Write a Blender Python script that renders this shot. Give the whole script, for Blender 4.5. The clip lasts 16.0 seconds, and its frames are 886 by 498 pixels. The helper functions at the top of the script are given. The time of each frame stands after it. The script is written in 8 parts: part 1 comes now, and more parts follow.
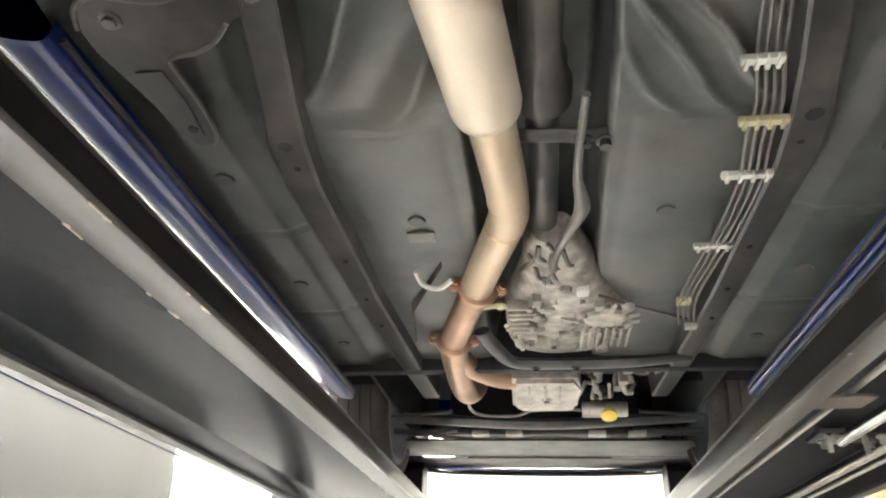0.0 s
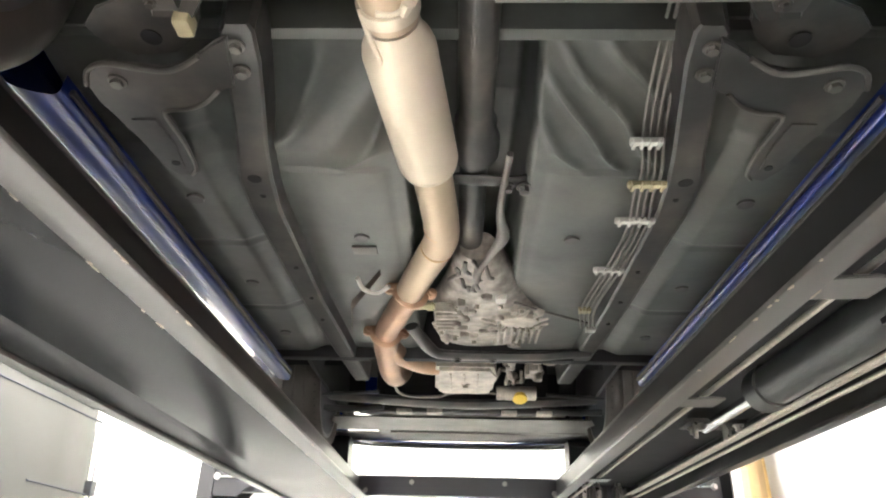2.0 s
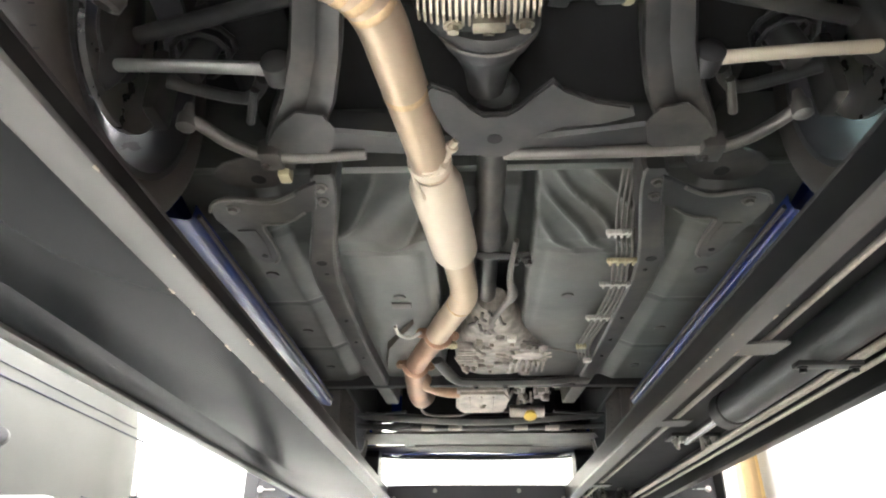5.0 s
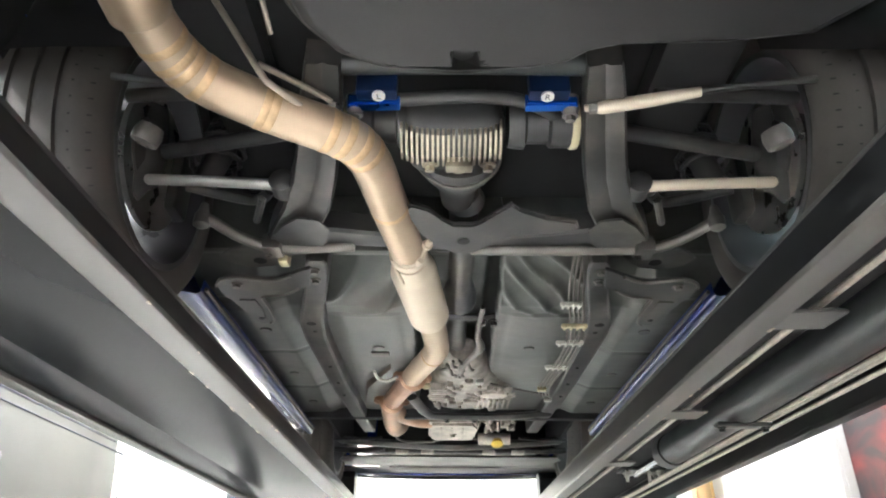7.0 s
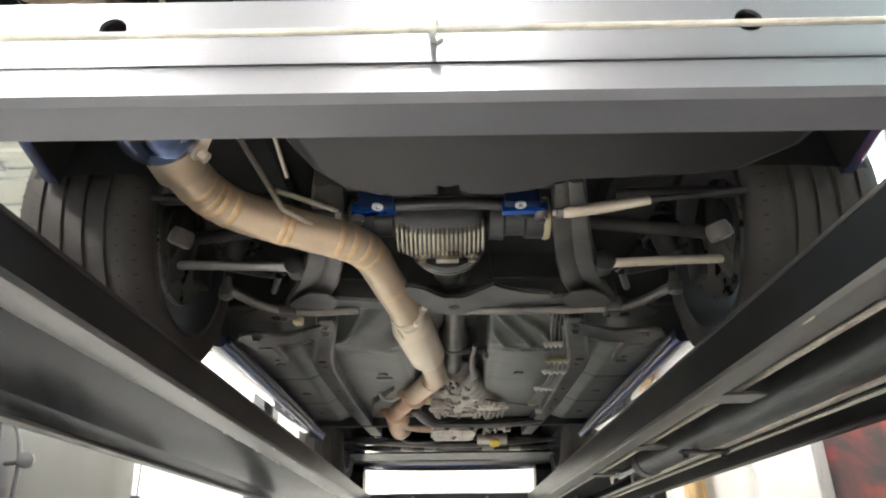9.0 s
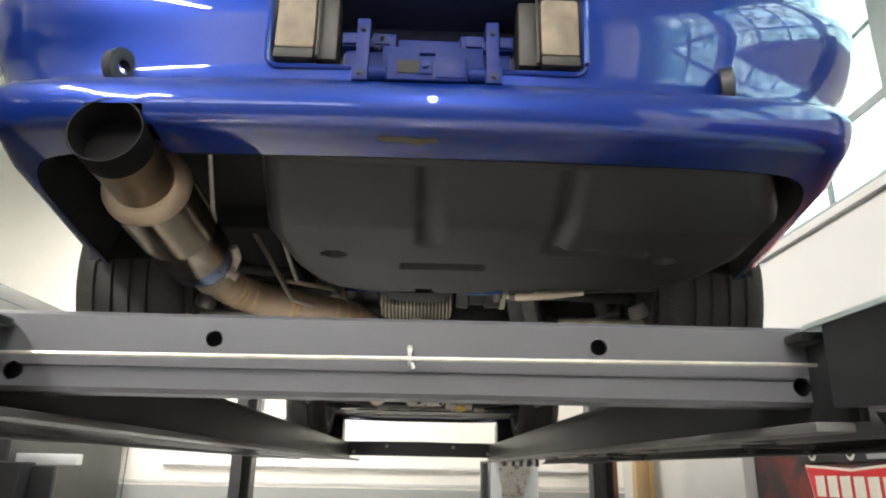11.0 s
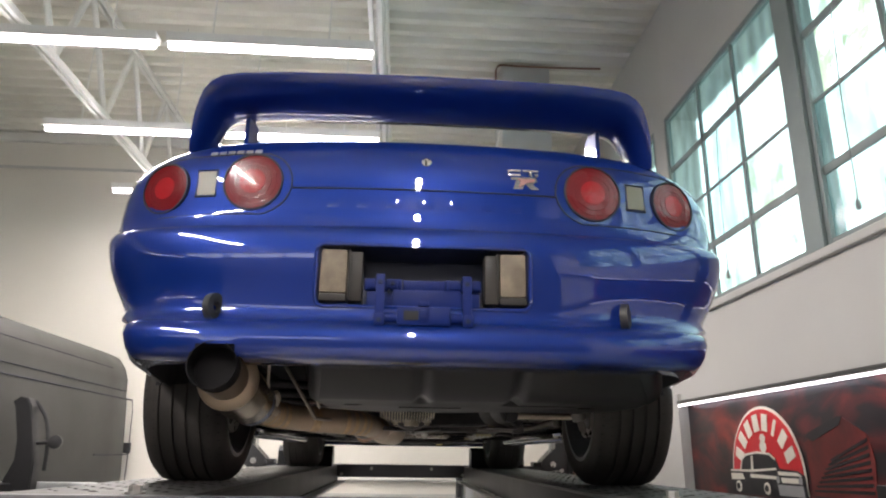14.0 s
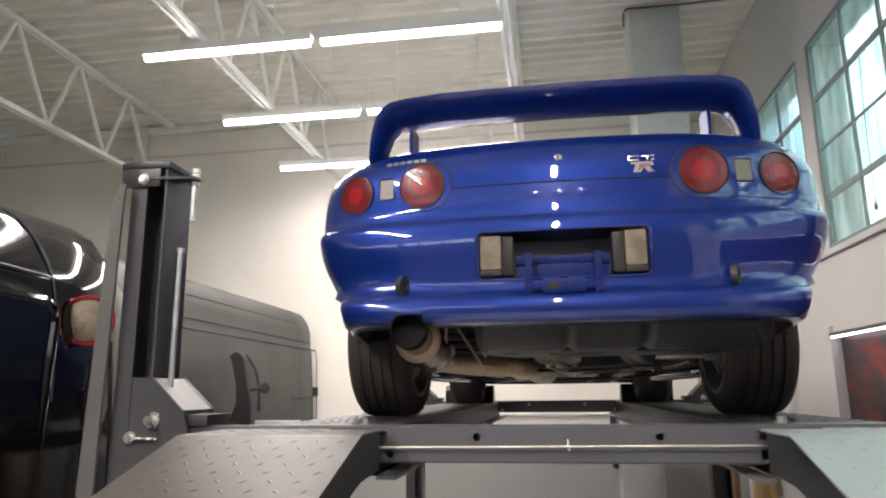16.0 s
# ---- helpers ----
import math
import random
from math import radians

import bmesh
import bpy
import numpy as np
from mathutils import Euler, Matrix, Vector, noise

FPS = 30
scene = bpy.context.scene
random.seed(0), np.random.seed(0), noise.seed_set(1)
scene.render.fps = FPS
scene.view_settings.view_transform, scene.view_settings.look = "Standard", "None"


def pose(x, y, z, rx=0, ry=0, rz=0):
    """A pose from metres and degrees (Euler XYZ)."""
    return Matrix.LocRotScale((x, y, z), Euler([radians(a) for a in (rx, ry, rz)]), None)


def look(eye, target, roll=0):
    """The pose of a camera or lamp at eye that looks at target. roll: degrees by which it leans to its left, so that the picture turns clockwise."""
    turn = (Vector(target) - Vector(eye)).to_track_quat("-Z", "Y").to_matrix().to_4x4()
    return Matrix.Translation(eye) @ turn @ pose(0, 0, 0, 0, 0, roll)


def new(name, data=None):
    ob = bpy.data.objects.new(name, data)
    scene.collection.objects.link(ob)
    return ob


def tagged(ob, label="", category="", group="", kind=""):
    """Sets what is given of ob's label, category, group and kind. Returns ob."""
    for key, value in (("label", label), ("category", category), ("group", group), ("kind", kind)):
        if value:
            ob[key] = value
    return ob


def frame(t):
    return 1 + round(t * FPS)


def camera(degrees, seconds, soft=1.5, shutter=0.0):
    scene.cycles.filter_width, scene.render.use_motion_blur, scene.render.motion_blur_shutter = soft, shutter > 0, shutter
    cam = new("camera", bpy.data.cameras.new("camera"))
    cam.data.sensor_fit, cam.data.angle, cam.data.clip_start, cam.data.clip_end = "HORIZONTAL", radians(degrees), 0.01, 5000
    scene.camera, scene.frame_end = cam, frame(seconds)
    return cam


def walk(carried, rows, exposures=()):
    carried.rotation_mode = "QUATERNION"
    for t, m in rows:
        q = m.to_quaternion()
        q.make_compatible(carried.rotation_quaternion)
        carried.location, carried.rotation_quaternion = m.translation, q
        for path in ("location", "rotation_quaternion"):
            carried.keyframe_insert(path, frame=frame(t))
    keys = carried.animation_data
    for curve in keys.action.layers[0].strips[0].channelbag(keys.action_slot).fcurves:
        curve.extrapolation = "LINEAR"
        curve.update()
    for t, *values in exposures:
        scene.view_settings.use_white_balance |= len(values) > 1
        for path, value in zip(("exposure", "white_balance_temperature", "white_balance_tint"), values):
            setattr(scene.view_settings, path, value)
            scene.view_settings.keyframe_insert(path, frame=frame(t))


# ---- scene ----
cam = camera(66.3, 16.0, soft=2.1)
PATH = [
    (0, (-0.009, -0.232, 1.098), (-0.278, 1.499, 2.064), 2.1),
    (0.5, (-0.011, -0.284, 1.108), (-0.297, 1.453, 2.058), 2.3),
    (1, (-0.018, -0.343, 1.094), (-0.243, 1.418, 2.015), 1.9),
    (1.5, (-0.016, -0.416, 1.097), (-0.143, 1.364, 2.0), 1.5),
    (2, (-0.011, -0.486, 1.084), (-0.066, 1.304, 1.975), 1.5),
    (2.5, (-0.019, -0.546, 1.09), (-0.048, 1.26, 1.948), 1.6),
    (3, (-0.007, -0.594, 1.076), (-0.101, 1.193, 1.97), 0.8),
    (5.3, (-0.058, -0.963, 1.034), (-0.125, 0.816, 1.946), 0.0),
    (5.5, (-0.081, -0.989, 1.034), (-0.124, 0.786, 1.955), 0.1),
    (6, (-0.082, -1.074, 1.044), (-0.1, 0.705, 1.959), 0.9),
    (6.5, (-0.057, -1.136, 1.064), (-0.062, 0.645, 1.973), 0.8),
    (7, (-0.029, -1.215, 1.084), (-0.037, 0.563, 1.999), 0.4),
    (7.5, (-0.009, -1.291, 1.11), (-0.037, 0.497, 2.007), 0.2),
    (8, (0.005, -1.358, 1.139), (-0.024, 0.42, 2.054), -0.8),
    (8.2, (-0.003, -1.38, 1.15), (-0.021, 0.4, 2.063), -1.2),
    (10.3, (0.02, -1.835, 1.339), (0.018, 0.048, 2.011), 1.2),
    (10.5, (0.025, -1.883, 1.369), (0.033, 0.003, 2.034), 1.1),
    (11, (0.009, -1.98, 1.426), (0.052, -0.078, 2.042), 1.1),
    (11.5, (-0.031, -2.084, 1.473), (0.04, -0.161, 2.018), 1.4),
    (12, (-0.055, -2.19, 1.531), (0.058, -0.268, 2.069), 1.3),
    (12.5, (-0.041, -2.289, 1.603), (0.055, -0.369, 2.155), 0.3),
    (13, (-0.015, -2.403, 1.638), (0.054, -0.482, 2.19), 0.9),
    (13.5, (-0.016, -2.503, 1.677), (0.076, -0.59, 2.253), 1.3),
    (14, (-0.049, -2.611, 1.703), (0.065, -0.699, 2.281), 0.8),
    (14.5, (-0.088, -2.718, 1.703), (0.014, -0.797, 2.25), -0.4),
    (15, (-0.084, -2.818, 1.705), (-0.027, -0.884, 2.213), -0.7),
    (15.5, (-0.056, -2.942, 1.702), (-0.127, -0.993, 2.145), -0.4),
    (16, (-0.046, -3.059, 1.706), (-0.348, -1.124, 2.116), -0.6),
]
# stops, kelvin and tint: the camera's own exposure and white balance drift on the way
EXPOSURES = [(0, 2.9, 6200, 11), (3, 2.92, 6200, 11), (6, 2.87, 5950, 10), (8.2, 2.97, 5900, 10), (8.8, 2.35, 6100, 10), (9.6, 1.85, 6300, 10), (10.4, 1.68, 6500, 10),
             (11.5, 0.98, 6100, 12), (12.5, 0.86, 6000, 14), (14, 0.45, 6350, 17), (16, 0.5, 6400, 18)]
walk(cam, [(t, look(eye, target, roll)) for t, eye, target, roll in PATH], EXPOSURES)

D = 1.6            # height of the lift's deck
SHELL = {}         # things that parts hang from, and where they stand


# ---- light ----
world = bpy.data.worlds.new("sky")
scene.world = world
world.use_nodes = True
wn = world.node_tree.nodes
sky = wn.new("ShaderNodeTexSky")
sky.sky_type = "NISHITA"
sky.sun_disc = False
sky.sun_elevation = radians(42)
sky.sun_rotation = radians(75)
sky.air_density = 1.3
sky.dust_density = 3.0
world.node_tree.links.new(sky.outputs[0], wn["Background"].inputs[0])
wn["Background"].inputs[1].default_value = 0.14


def area_lamp(name, m, sx, sy, watts, color=(1, 1, 1)):
    data = bpy.data.lights.new(name, "AREA")
    data.shape, data.size, data.size_y, data.energy, data.color = "RECTANGLE", sx, sy, watts, color
    ob = new(name, data)
    ob.matrix_basis = m
    return ob


# daylight of the window band behind the walk
area_lamp("window_light", pose(-2.7, -5.98, 3.10, 90, 0, 0), 3.9, 0.5, 13, (0.95, 0.98, 1.0))

# ---- materials ----


def material(name, color, rough=0.5, metal=0.0, vary=0.25, scale=6.0, fine=90.0, bump=0.15, dirt=None, dirt_amount=0.35,
             coat=0.0, coat_rough=0.05, spec=0.5, rough_vary=0.15, coat_ior=1.5):
    m = bpy.data.materials.new(name)
    m.use_nodes = True
    nt = m.node_tree
    n, l = nt.nodes, nt.links
    b = n["Principled BSDF"]
    co = n.new("ShaderNodeTexCoord")
    big = n.new("ShaderNodeTexNoise")
    big.inputs["Scale"].default_value, big.inputs["Detail"].default_value = scale, 5
    small = n.new("ShaderNodeTexNoise")
    small.inputs["Scale"].default_value, small.inputs["Detail"].default_value = fine, 3
    l.new(co.outputs["Object"], big.inputs["Vector"])
    l.new(co.outputs["Object"], small.inputs["Vector"])
    ramp = n.new("ShaderNodeValToRGB")
    dark = tuple(c * (1 - vary) for c in color[:3])
    lite = tuple(min(1, c * (1 + vary)) for c in color[:3])
    ramp.color_ramp.elements[0].position, ramp.color_ramp.elements[0].color = 0.3, (*dark, 1)
    ramp.color_ramp.elements[1].position, ramp.color_ramp.elements[1].color = 0.7, (*lite, 1)
    mixf = n.new("ShaderNodeMath")
    mixf.operation = "MULTIPLY_ADD"
    mixf.inputs[1].default_value = 0.14
    l.new(small.outputs["Fac"], mixf.inputs[0])
    sub = n.new("ShaderNodeMath")
    sub.operation = "MULTIPLY"
    sub.inputs[1].default_value = 0.86
    l.new(big.outputs["Fac"], sub.inputs[0])
    l.new(sub.outputs[0], mixf.inputs[2])
    l.new(mixf.outputs[0], ramp.inputs[0])
    out = ramp.outputs[0]
    if dirt:
        dn = n.new("ShaderNodeTexNoise")
        dn.inputs["Scale"].default_value, dn.inputs["Detail"].default_value, dn.inputs["Roughness"].default_value = scale * 0.6, 4, 0.55
        l.new(co.outputs["Object"], dn.inputs["Vector"])
        dr = n.new("ShaderNodeValToRGB")
        dr.color_ramp.interpolation = "EASE"
        dr.color_ramp.elements[0].position, dr.color_ramp.elements[0].color = 0.40, (0, 0, 0, 1)
        dr.color_ramp.elements[1].position, dr.color_ramp.elements[1].color = 0.80, (dirt_amount,) * 3 + (1,)
        l.new(dn.outputs["Fac"], dr.inputs[0])
        mx = n.new("ShaderNodeMix")
        mx.data_type = "RGBA"
        l.new(dr.outputs[0], mx.inputs["Factor"])
        l.new(out, mx.inputs["A"])
        mx.inputs["B"].default_value = (*dirt, 1)
        out = mx.outputs["Result"]
    l.new(out, b.inputs["Base Color"])
    rr = n.new("ShaderNodeMapRange")
    rr.inputs["To Min"].default_value, rr.inputs["To Max"].default_value = max(0.02, rough - rough_vary), min(1, rough + rough_vary)
    l.new(big.outputs["Fac"], rr.inputs["Value"])
    l.new(rr.outputs[0], b.inputs["Roughness"])
    b.inputs["Metallic"].default_value = metal
    b.inputs["Specular IOR Level"].default_value = spec
    if coat:
        b.inputs["Coat Weight"].default_value, b.inputs["Coat Roughness"].default_value = coat, coat_rough
        b.inputs["Coat IOR"].default_value = coat_ior
    if bump:
        bp = n.new("ShaderNodeBump")
        bp.inputs["Strength"].default_value, bp.inputs["Distance"].default_value = bump, 0.004
        l.new(mixf.outputs[0], bp.inputs["Height"])
        l.new(bp.outputs[0], b.inputs["Normal"])
    return m


def glow(name, color, strength):
    m = bpy.data.materials.new(name)
    m.use_nodes = True
    n = m.node_tree.nodes
    n.remove(n["Principled BSDF"])
    e = n.new("ShaderNodeEmission")
    e.inputs[0].default_value, e.inputs[1].default_value = (*color, 1), strength
    m.node_tree.links.new(e.outputs[0], n["Material Output"].inputs[0])
    return m


def glass(name, color, rough=0.02):
    m = bpy.data.materials.new(name)
    m.use_nodes = True
    b = m.node_tree.nodes["Principled BSDF"]
    b.inputs["Base Color"].default_value = (*color, 1)
    b.inputs["Transmission Weight"].default_value, b.inputs["Roughness"].default_value, b.inputs["IOR"].default_value = 1, rough, 1.45
    return m


M = {}
M["blue"] = material("blue paint", (0.0045, 0.022, 0.165), 0.38, 0.40, 0.06, 3, 900, 0.0, coat=1.0, coat_rough=0.02, rough_vary=0.04, spec=0.08, coat_ior=1.62)
M["bluematte"] = material("satin blue plastic", (0.003, 0.013, 0.105), 0.45, 0, 0.1, 8, 120, 0.05, spec=0.15)
M["heatdark"] = material("brown heat-stained steel", (0.20, 0.145, 0.095), 0.30, 0.9, 0.25, 8, 120, 0.05, dirt=(0.05, 0.04, 0.035), dirt_amount=0.7)
# recess in the blue bumper: its shade is put into this near-black colour
M["recess"] = material("recess plastic with shade in colour", (0.010, 0.014, 0.035), 0.4, 0, 0.2, 9, 90, 0.05)
M["gap"] = material("panel gap", (0.006, 0.008, 0.02), 0.6, bump=0)
M["under"] = material("underseal", (0.062, 0.067, 0.062), 0.34, 0.0, 0.42, 6, 60, 0.35, dirt=(0.16, 0.145, 0.12), dirt_amount=0.45, rough_vary=0.12)
M["frame"] = material("chassis paint", (0.030, 0.030, 0.029), 0.34, 0.0, 0.35, 11, 60, 0.4, dirt=(0.17, 0.145, 0.12), dirt_amount=0.5, rough_vary=0.12)
M["arm"] = material("dusty steel", (0.17, 0.16, 0.148), 0.42, 0.5, 0.3, 14, 120, 0.25, dirt=(0.10, 0.085, 0.07), dirt_amount=0.6)
M["blackpart"] = material("black steel", (0.028, 0.028, 0.029), 0.45, 0.1, 0.35, 12, 90, 0.3, dirt=(0.12, 0.11, 0.09), dirt_amount=0.35)
# near black: stands in for shade in holes, hollows and closed-in spaces
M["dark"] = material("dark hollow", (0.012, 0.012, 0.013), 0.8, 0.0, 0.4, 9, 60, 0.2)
M["pipe"] = material("heat-tinted steel", (0.54, 0.43, 0.31), 0.40, 0.6, 0.12, 7, 130, 0.12, dirt=(0.40, 0.30, 0.20), dirt_amount=0.55)
M["pipefront"] = material("browned steel", (0.50, 0.33, 0.23), 0.38, 0.85, 0.2, 9, 130, 0.15, dirt=(0.26, 0.16, 0.10), dirt_amount=0.6)
M["rustshield"] = material("dull brown sheet", (0.16, 0.125, 0.10), 0.5, 0.4, 0.3, 14, 120, 0.3, dirt=(0.07, 0.06, 0.05), dirt_amount=0.5)
M["canister"] = material("pale brushed steel", (0.62, 0.54, 0.43), 0.48, 0.35, 0.08, 6, 200, 0.08, dirt=(0.45, 0.38, 0.29), dirt_amount=0.35)
M["hangerrod"] = material("dull pale steel rod", (0.46, 0.41, 0.34), 0.38, 0.6, 0.15, 20, 160, 0.1)
M["weld"] = material("weld seam", (0.60, 0.44, 0.26), 0.45, 0.6, 0.2, 60, 200, 0.3)
M["steel"] = material("polished steel", (0.42, 0.36, 0.28), 0.22, 1.0, 0.12, 6, 160, 0.05, dirt=(0.36, 0.28, 0.20), dirt_amount=0.4)
M["bluedtip"] = material("blued steel", (0.13, 0.20, 0.38), 0.25, 0.95, 0.4, 9, 120, 0.08, dirt=(0.32, 0.26, 0.2), dirt_amount=0.5)
M["soot"] = material("soot", (0.007, 0.0065, 0.007), 0.8, 0.0, 0.3, 20, 100, 0.3, spec=0.15)
M["alu"] = material("cast aluminium", (0.46, 0.42, 0.37), 0.42, 0.6, 0.4, 22, 120, 0.7, dirt=(0.10, 0.09, 0.075), dirt_amount=0.6)
M["gearbox"] = material("grimy cast housing", (0.34, 0.31, 0.275), 0.45, 0.5, 0.5, 30, 140, 1.0, dirt=(0.08, 0.07, 0.06), dirt_amount=0.7)
M["diff"] = material("oily cast finned housing", (0.40, 0.36, 0.28), 0.35, 0.75, 0.45, 18, 90, 0.6, dirt=(0.07, 0.06, 0.05), dirt_amount=0.7)
M["anodised"] = material("blue anodised", (0.01, 0.10, 0.42), 0.28, 0.8, 0.15, 9, 100, 0.05)
# anodised blue darkened: shade on the mount block is put into the colour
M["navy"] = material("darkened blue", (0.003, 0.010, 0.036), 0.45, 0.0, 0.2, 12, 100, 0.1, spec=0.2)
M["zinc"] = material("zinc plate", (0.55, 0.54, 0.50), 0.3, 0.9, 0.15, 20, 120, 0.1)
M["brasspl"] = material("pale yellow plastic", (0.42, 0.37, 0.23), 0.5, 0, 0.1, 20, 90, 0.1)
M["cap"] = material("yellow cap", (0.72, 0.52, 0.08), 0.4, 0, 0.08, 20, 90, 0.1)
M["white"] = material("white plastic", (0.50, 0.49, 0.45), 0.45, 0, 0.05, 20, 90, 0.05)
M["tray"] = material("black moulded plastic", (0.025, 0.0245, 0.0245), 0.48, 0.0, 0.15, 4, 220, 0.25, dirt=(0.04, 0.037, 0.034), dirt_amount=0.4, spec=0.35)
M["tyre"] = material("tyre rubber", (0.060, 0.055, 0.049), 0.68, 0.0, 0.25, 9, 160, 0.35, dirt=(0.10, 0.095, 0.085), dirt_amount=0.35)
M["rim"] = material("dark grey rim", (0.10, 0.10, 0.105), 0.35, 0.5, 0.08, 9, 120, 0.05)
M["disc"] = material("brake disc", (0.42, 0.40, 0.38), 0.3, 0.95, 0.12, 20, 200, 0.1)
M["lens"] = material("red lens", (0.12, 0.004, 0.007), 0.25, 0, 0.06, 9, 100, 0.0, coat=0.4, coat_rough=0.02, spec=0.3)
M["lensin"] = material("bright red lens", (0.26, 0.008, 0.012), 0.25, 0, 0.05, 9, 100, 0.0, coat=0.4, coat_rough=0.02, spec=0.3)
M["reverse"] = material("pale lens", (0.13, 0.128, 0.095), 0.38, 0, 0.06, 9, 100, 0.0, coat=0.08, coat_rough=0.1)
M["lampglass"] = material("clear ribbed lens", (0.20, 0.165, 0.12), 0.5, 0.0, 0.35, 18, 90, 0.1, dirt=(0.06, 0.05, 0.04), dirt_amount=0.6, spec=0.2)
M["smoke"] = material("smoked lens", (0.026, 0.023, 0.020), 0.4, 0, 0.25, 12, 60, 0.0, spec=0.25)
M["chrome"] = material("chrome", (0.75, 0.75, 0.76), 0.1, 1.0, 0.03, 9, 90, 0)
M["badgered"] = material("red enamel", (0.30, 0.15, 0.15), 0.25, 0, 0.05, 9, 90, 0, coat=0.6)
M["rubber"] = material("black rubber", (0.02, 0.02, 0.021), 0.5, 0, 0.2, 20, 120, 0.15)
M["carglass"] = material("dark car glass", (0.006, 0.007, 0.008), 0.06, 0, 0.05, 9, 90, 0, spec=0.4)
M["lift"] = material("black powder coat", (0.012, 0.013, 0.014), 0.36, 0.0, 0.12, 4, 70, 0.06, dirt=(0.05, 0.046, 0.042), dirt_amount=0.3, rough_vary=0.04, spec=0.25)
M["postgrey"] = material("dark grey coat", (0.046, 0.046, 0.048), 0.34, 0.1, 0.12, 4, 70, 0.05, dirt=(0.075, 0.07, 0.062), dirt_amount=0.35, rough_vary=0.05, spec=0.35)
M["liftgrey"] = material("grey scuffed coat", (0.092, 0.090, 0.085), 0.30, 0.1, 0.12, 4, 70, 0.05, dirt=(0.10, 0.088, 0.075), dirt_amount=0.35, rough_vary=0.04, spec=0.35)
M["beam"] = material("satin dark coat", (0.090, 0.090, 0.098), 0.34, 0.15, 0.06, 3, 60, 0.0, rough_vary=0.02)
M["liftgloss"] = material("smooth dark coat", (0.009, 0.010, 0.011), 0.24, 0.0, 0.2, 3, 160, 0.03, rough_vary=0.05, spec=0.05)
M["chip"] = material("bare chipped steel", (0.42, 0.36, 0.28), 0.5, 0.4, 0.3, 40, 200, 0.3)
M["patch"] = material("worn yellow patch", (0.055, 0.044, 0.024), 0.5, 0, 0.3, 40, 200, 0.1)
M["deck"] = material("worn deck plate", (0.065, 0.065, 0.063), 0.42, 0.3, 0.25, 5, 120, 0.3, dirt=(0.20, 0.18, 0.15), dirt_amount=0.5)
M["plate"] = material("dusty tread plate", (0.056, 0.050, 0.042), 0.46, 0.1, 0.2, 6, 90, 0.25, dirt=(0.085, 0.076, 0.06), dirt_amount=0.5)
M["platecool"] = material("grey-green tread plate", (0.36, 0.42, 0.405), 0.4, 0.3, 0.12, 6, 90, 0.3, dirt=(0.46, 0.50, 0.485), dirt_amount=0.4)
M["cable"] = material("steel cable", (0.50, 0.47, 0.40), 0.4, 0.8, 0.2, 60, 300, 0.4)
M["cyl"] = material("dark cylinder paint", (0.026, 0.029, 0.028), 0.35, 0.1, 0.2, 9, 90, 0.1)
M["rod"] = material("zinc rod", (0.48, 0.48, 0.46), 0.35, 0.8, 0.15, 30, 200, 0.2)
M["wall"] = material("painted block wall", (0.72, 0.69, 0.62), 0.7, 0, 0.04, 1.3, 60, 0.2, dirt=(0.60, 0.56, 0.49), dirt_amount=0.3)
M["wallcool"] = material("white painted block", (0.52, 0.515, 0.49), 0.7, 0, 0.04, 1.3, 60, 0.2, dirt=(0.44, 0.43, 0.41), dirt_amount=0.4)
M["backwall"] = material("dark unseen wall", (0.10, 0.10, 0.10), 0.6, 0, 0.15, 1.5, 60, 0.15, dirt=(0.16, 0.155, 0.15), dirt_amount=0.3)
M["dado"] = material("grey dado paint", (0.26, 0.26, 0.25), 0.5, 0, 0.06, 2, 60, 0.1, dirt=(0.33, 0.32, 0.30), dirt_amount=0.3)
M["ceiling"] = material("white roof deck paint", (0.84, 0.81, 0.72), 0.6, 0, 0.06, 2, 60, 0.15, dirt=(0.52, 0.50, 0.42), dirt_amount=0.45)
M["joist"] = material("white joist paint", (0.80, 0.79, 0.74), 0.5, 0, 0.06, 3, 60, 0.1, dirt=(0.45, 0.43, 0.37), dirt_amount=0.3)
M["floor"] = material("pale sealed floor", (0.46, 0.455, 0.44), 0.22, 0, 0.1, 1.2, 40, 0.08, dirt=(0.36, 0.355, 0.34), dirt_amount=0.5)
M["sash"] = material("grey-green sash paint", (0.20, 0.24, 0.235), 0.5, 0, 0.12, 6, 80, 0.2, dirt=(0.30, 0.33, 0.32), dirt_amount=0.4)
M["timber"] = material("pale lumber", (0.62, 0.42, 0.17), 0.6, 0, 0.15, 4, 60, 0.2)
M["timberdull"] = material("tan lumber", (0.40, 0.27, 0.13), 0.6, 0, 0.15, 4, 60, 0.2)
M["timberdark"] = material("brown lumber", (0.20, 0.10, 0.055), 0.6, 0, 0.25, 6, 60, 0.2)
M["cabinet"] = material("galvanised cabinet", (0.58, 0.60, 0.60), 0.35, 0.5, 0.08, 4, 90, 0.06)
M["vangrey"] = material("grey van paint", (0.038, 0.038, 0.035), 0.48, 0.0, 0.06, 2, 60, 0.03, spec=0.3)
M["blackpaint"] = material("gloss black paint", (0.004, 0.004, 0.0045), 0.06, 0, 0.1, 3, 90, 0, spec=0.4, rough_vary=0.02)
M["mural"] = None
M["red"] = material("red print", (0.60, 0.025, 0.03), 0.45, 0, 0.06, 6, 60, 0.0)
M["cream"] = material("cream print", (0.75, 0.72, 0.62), 0.45, 0, 0.04, 6, 60, 0.0)
M["blackprint"] = material("black print", (0.015, 0.014, 0.016), 0.45, 0, 0.1, 6, 60, 0.0)
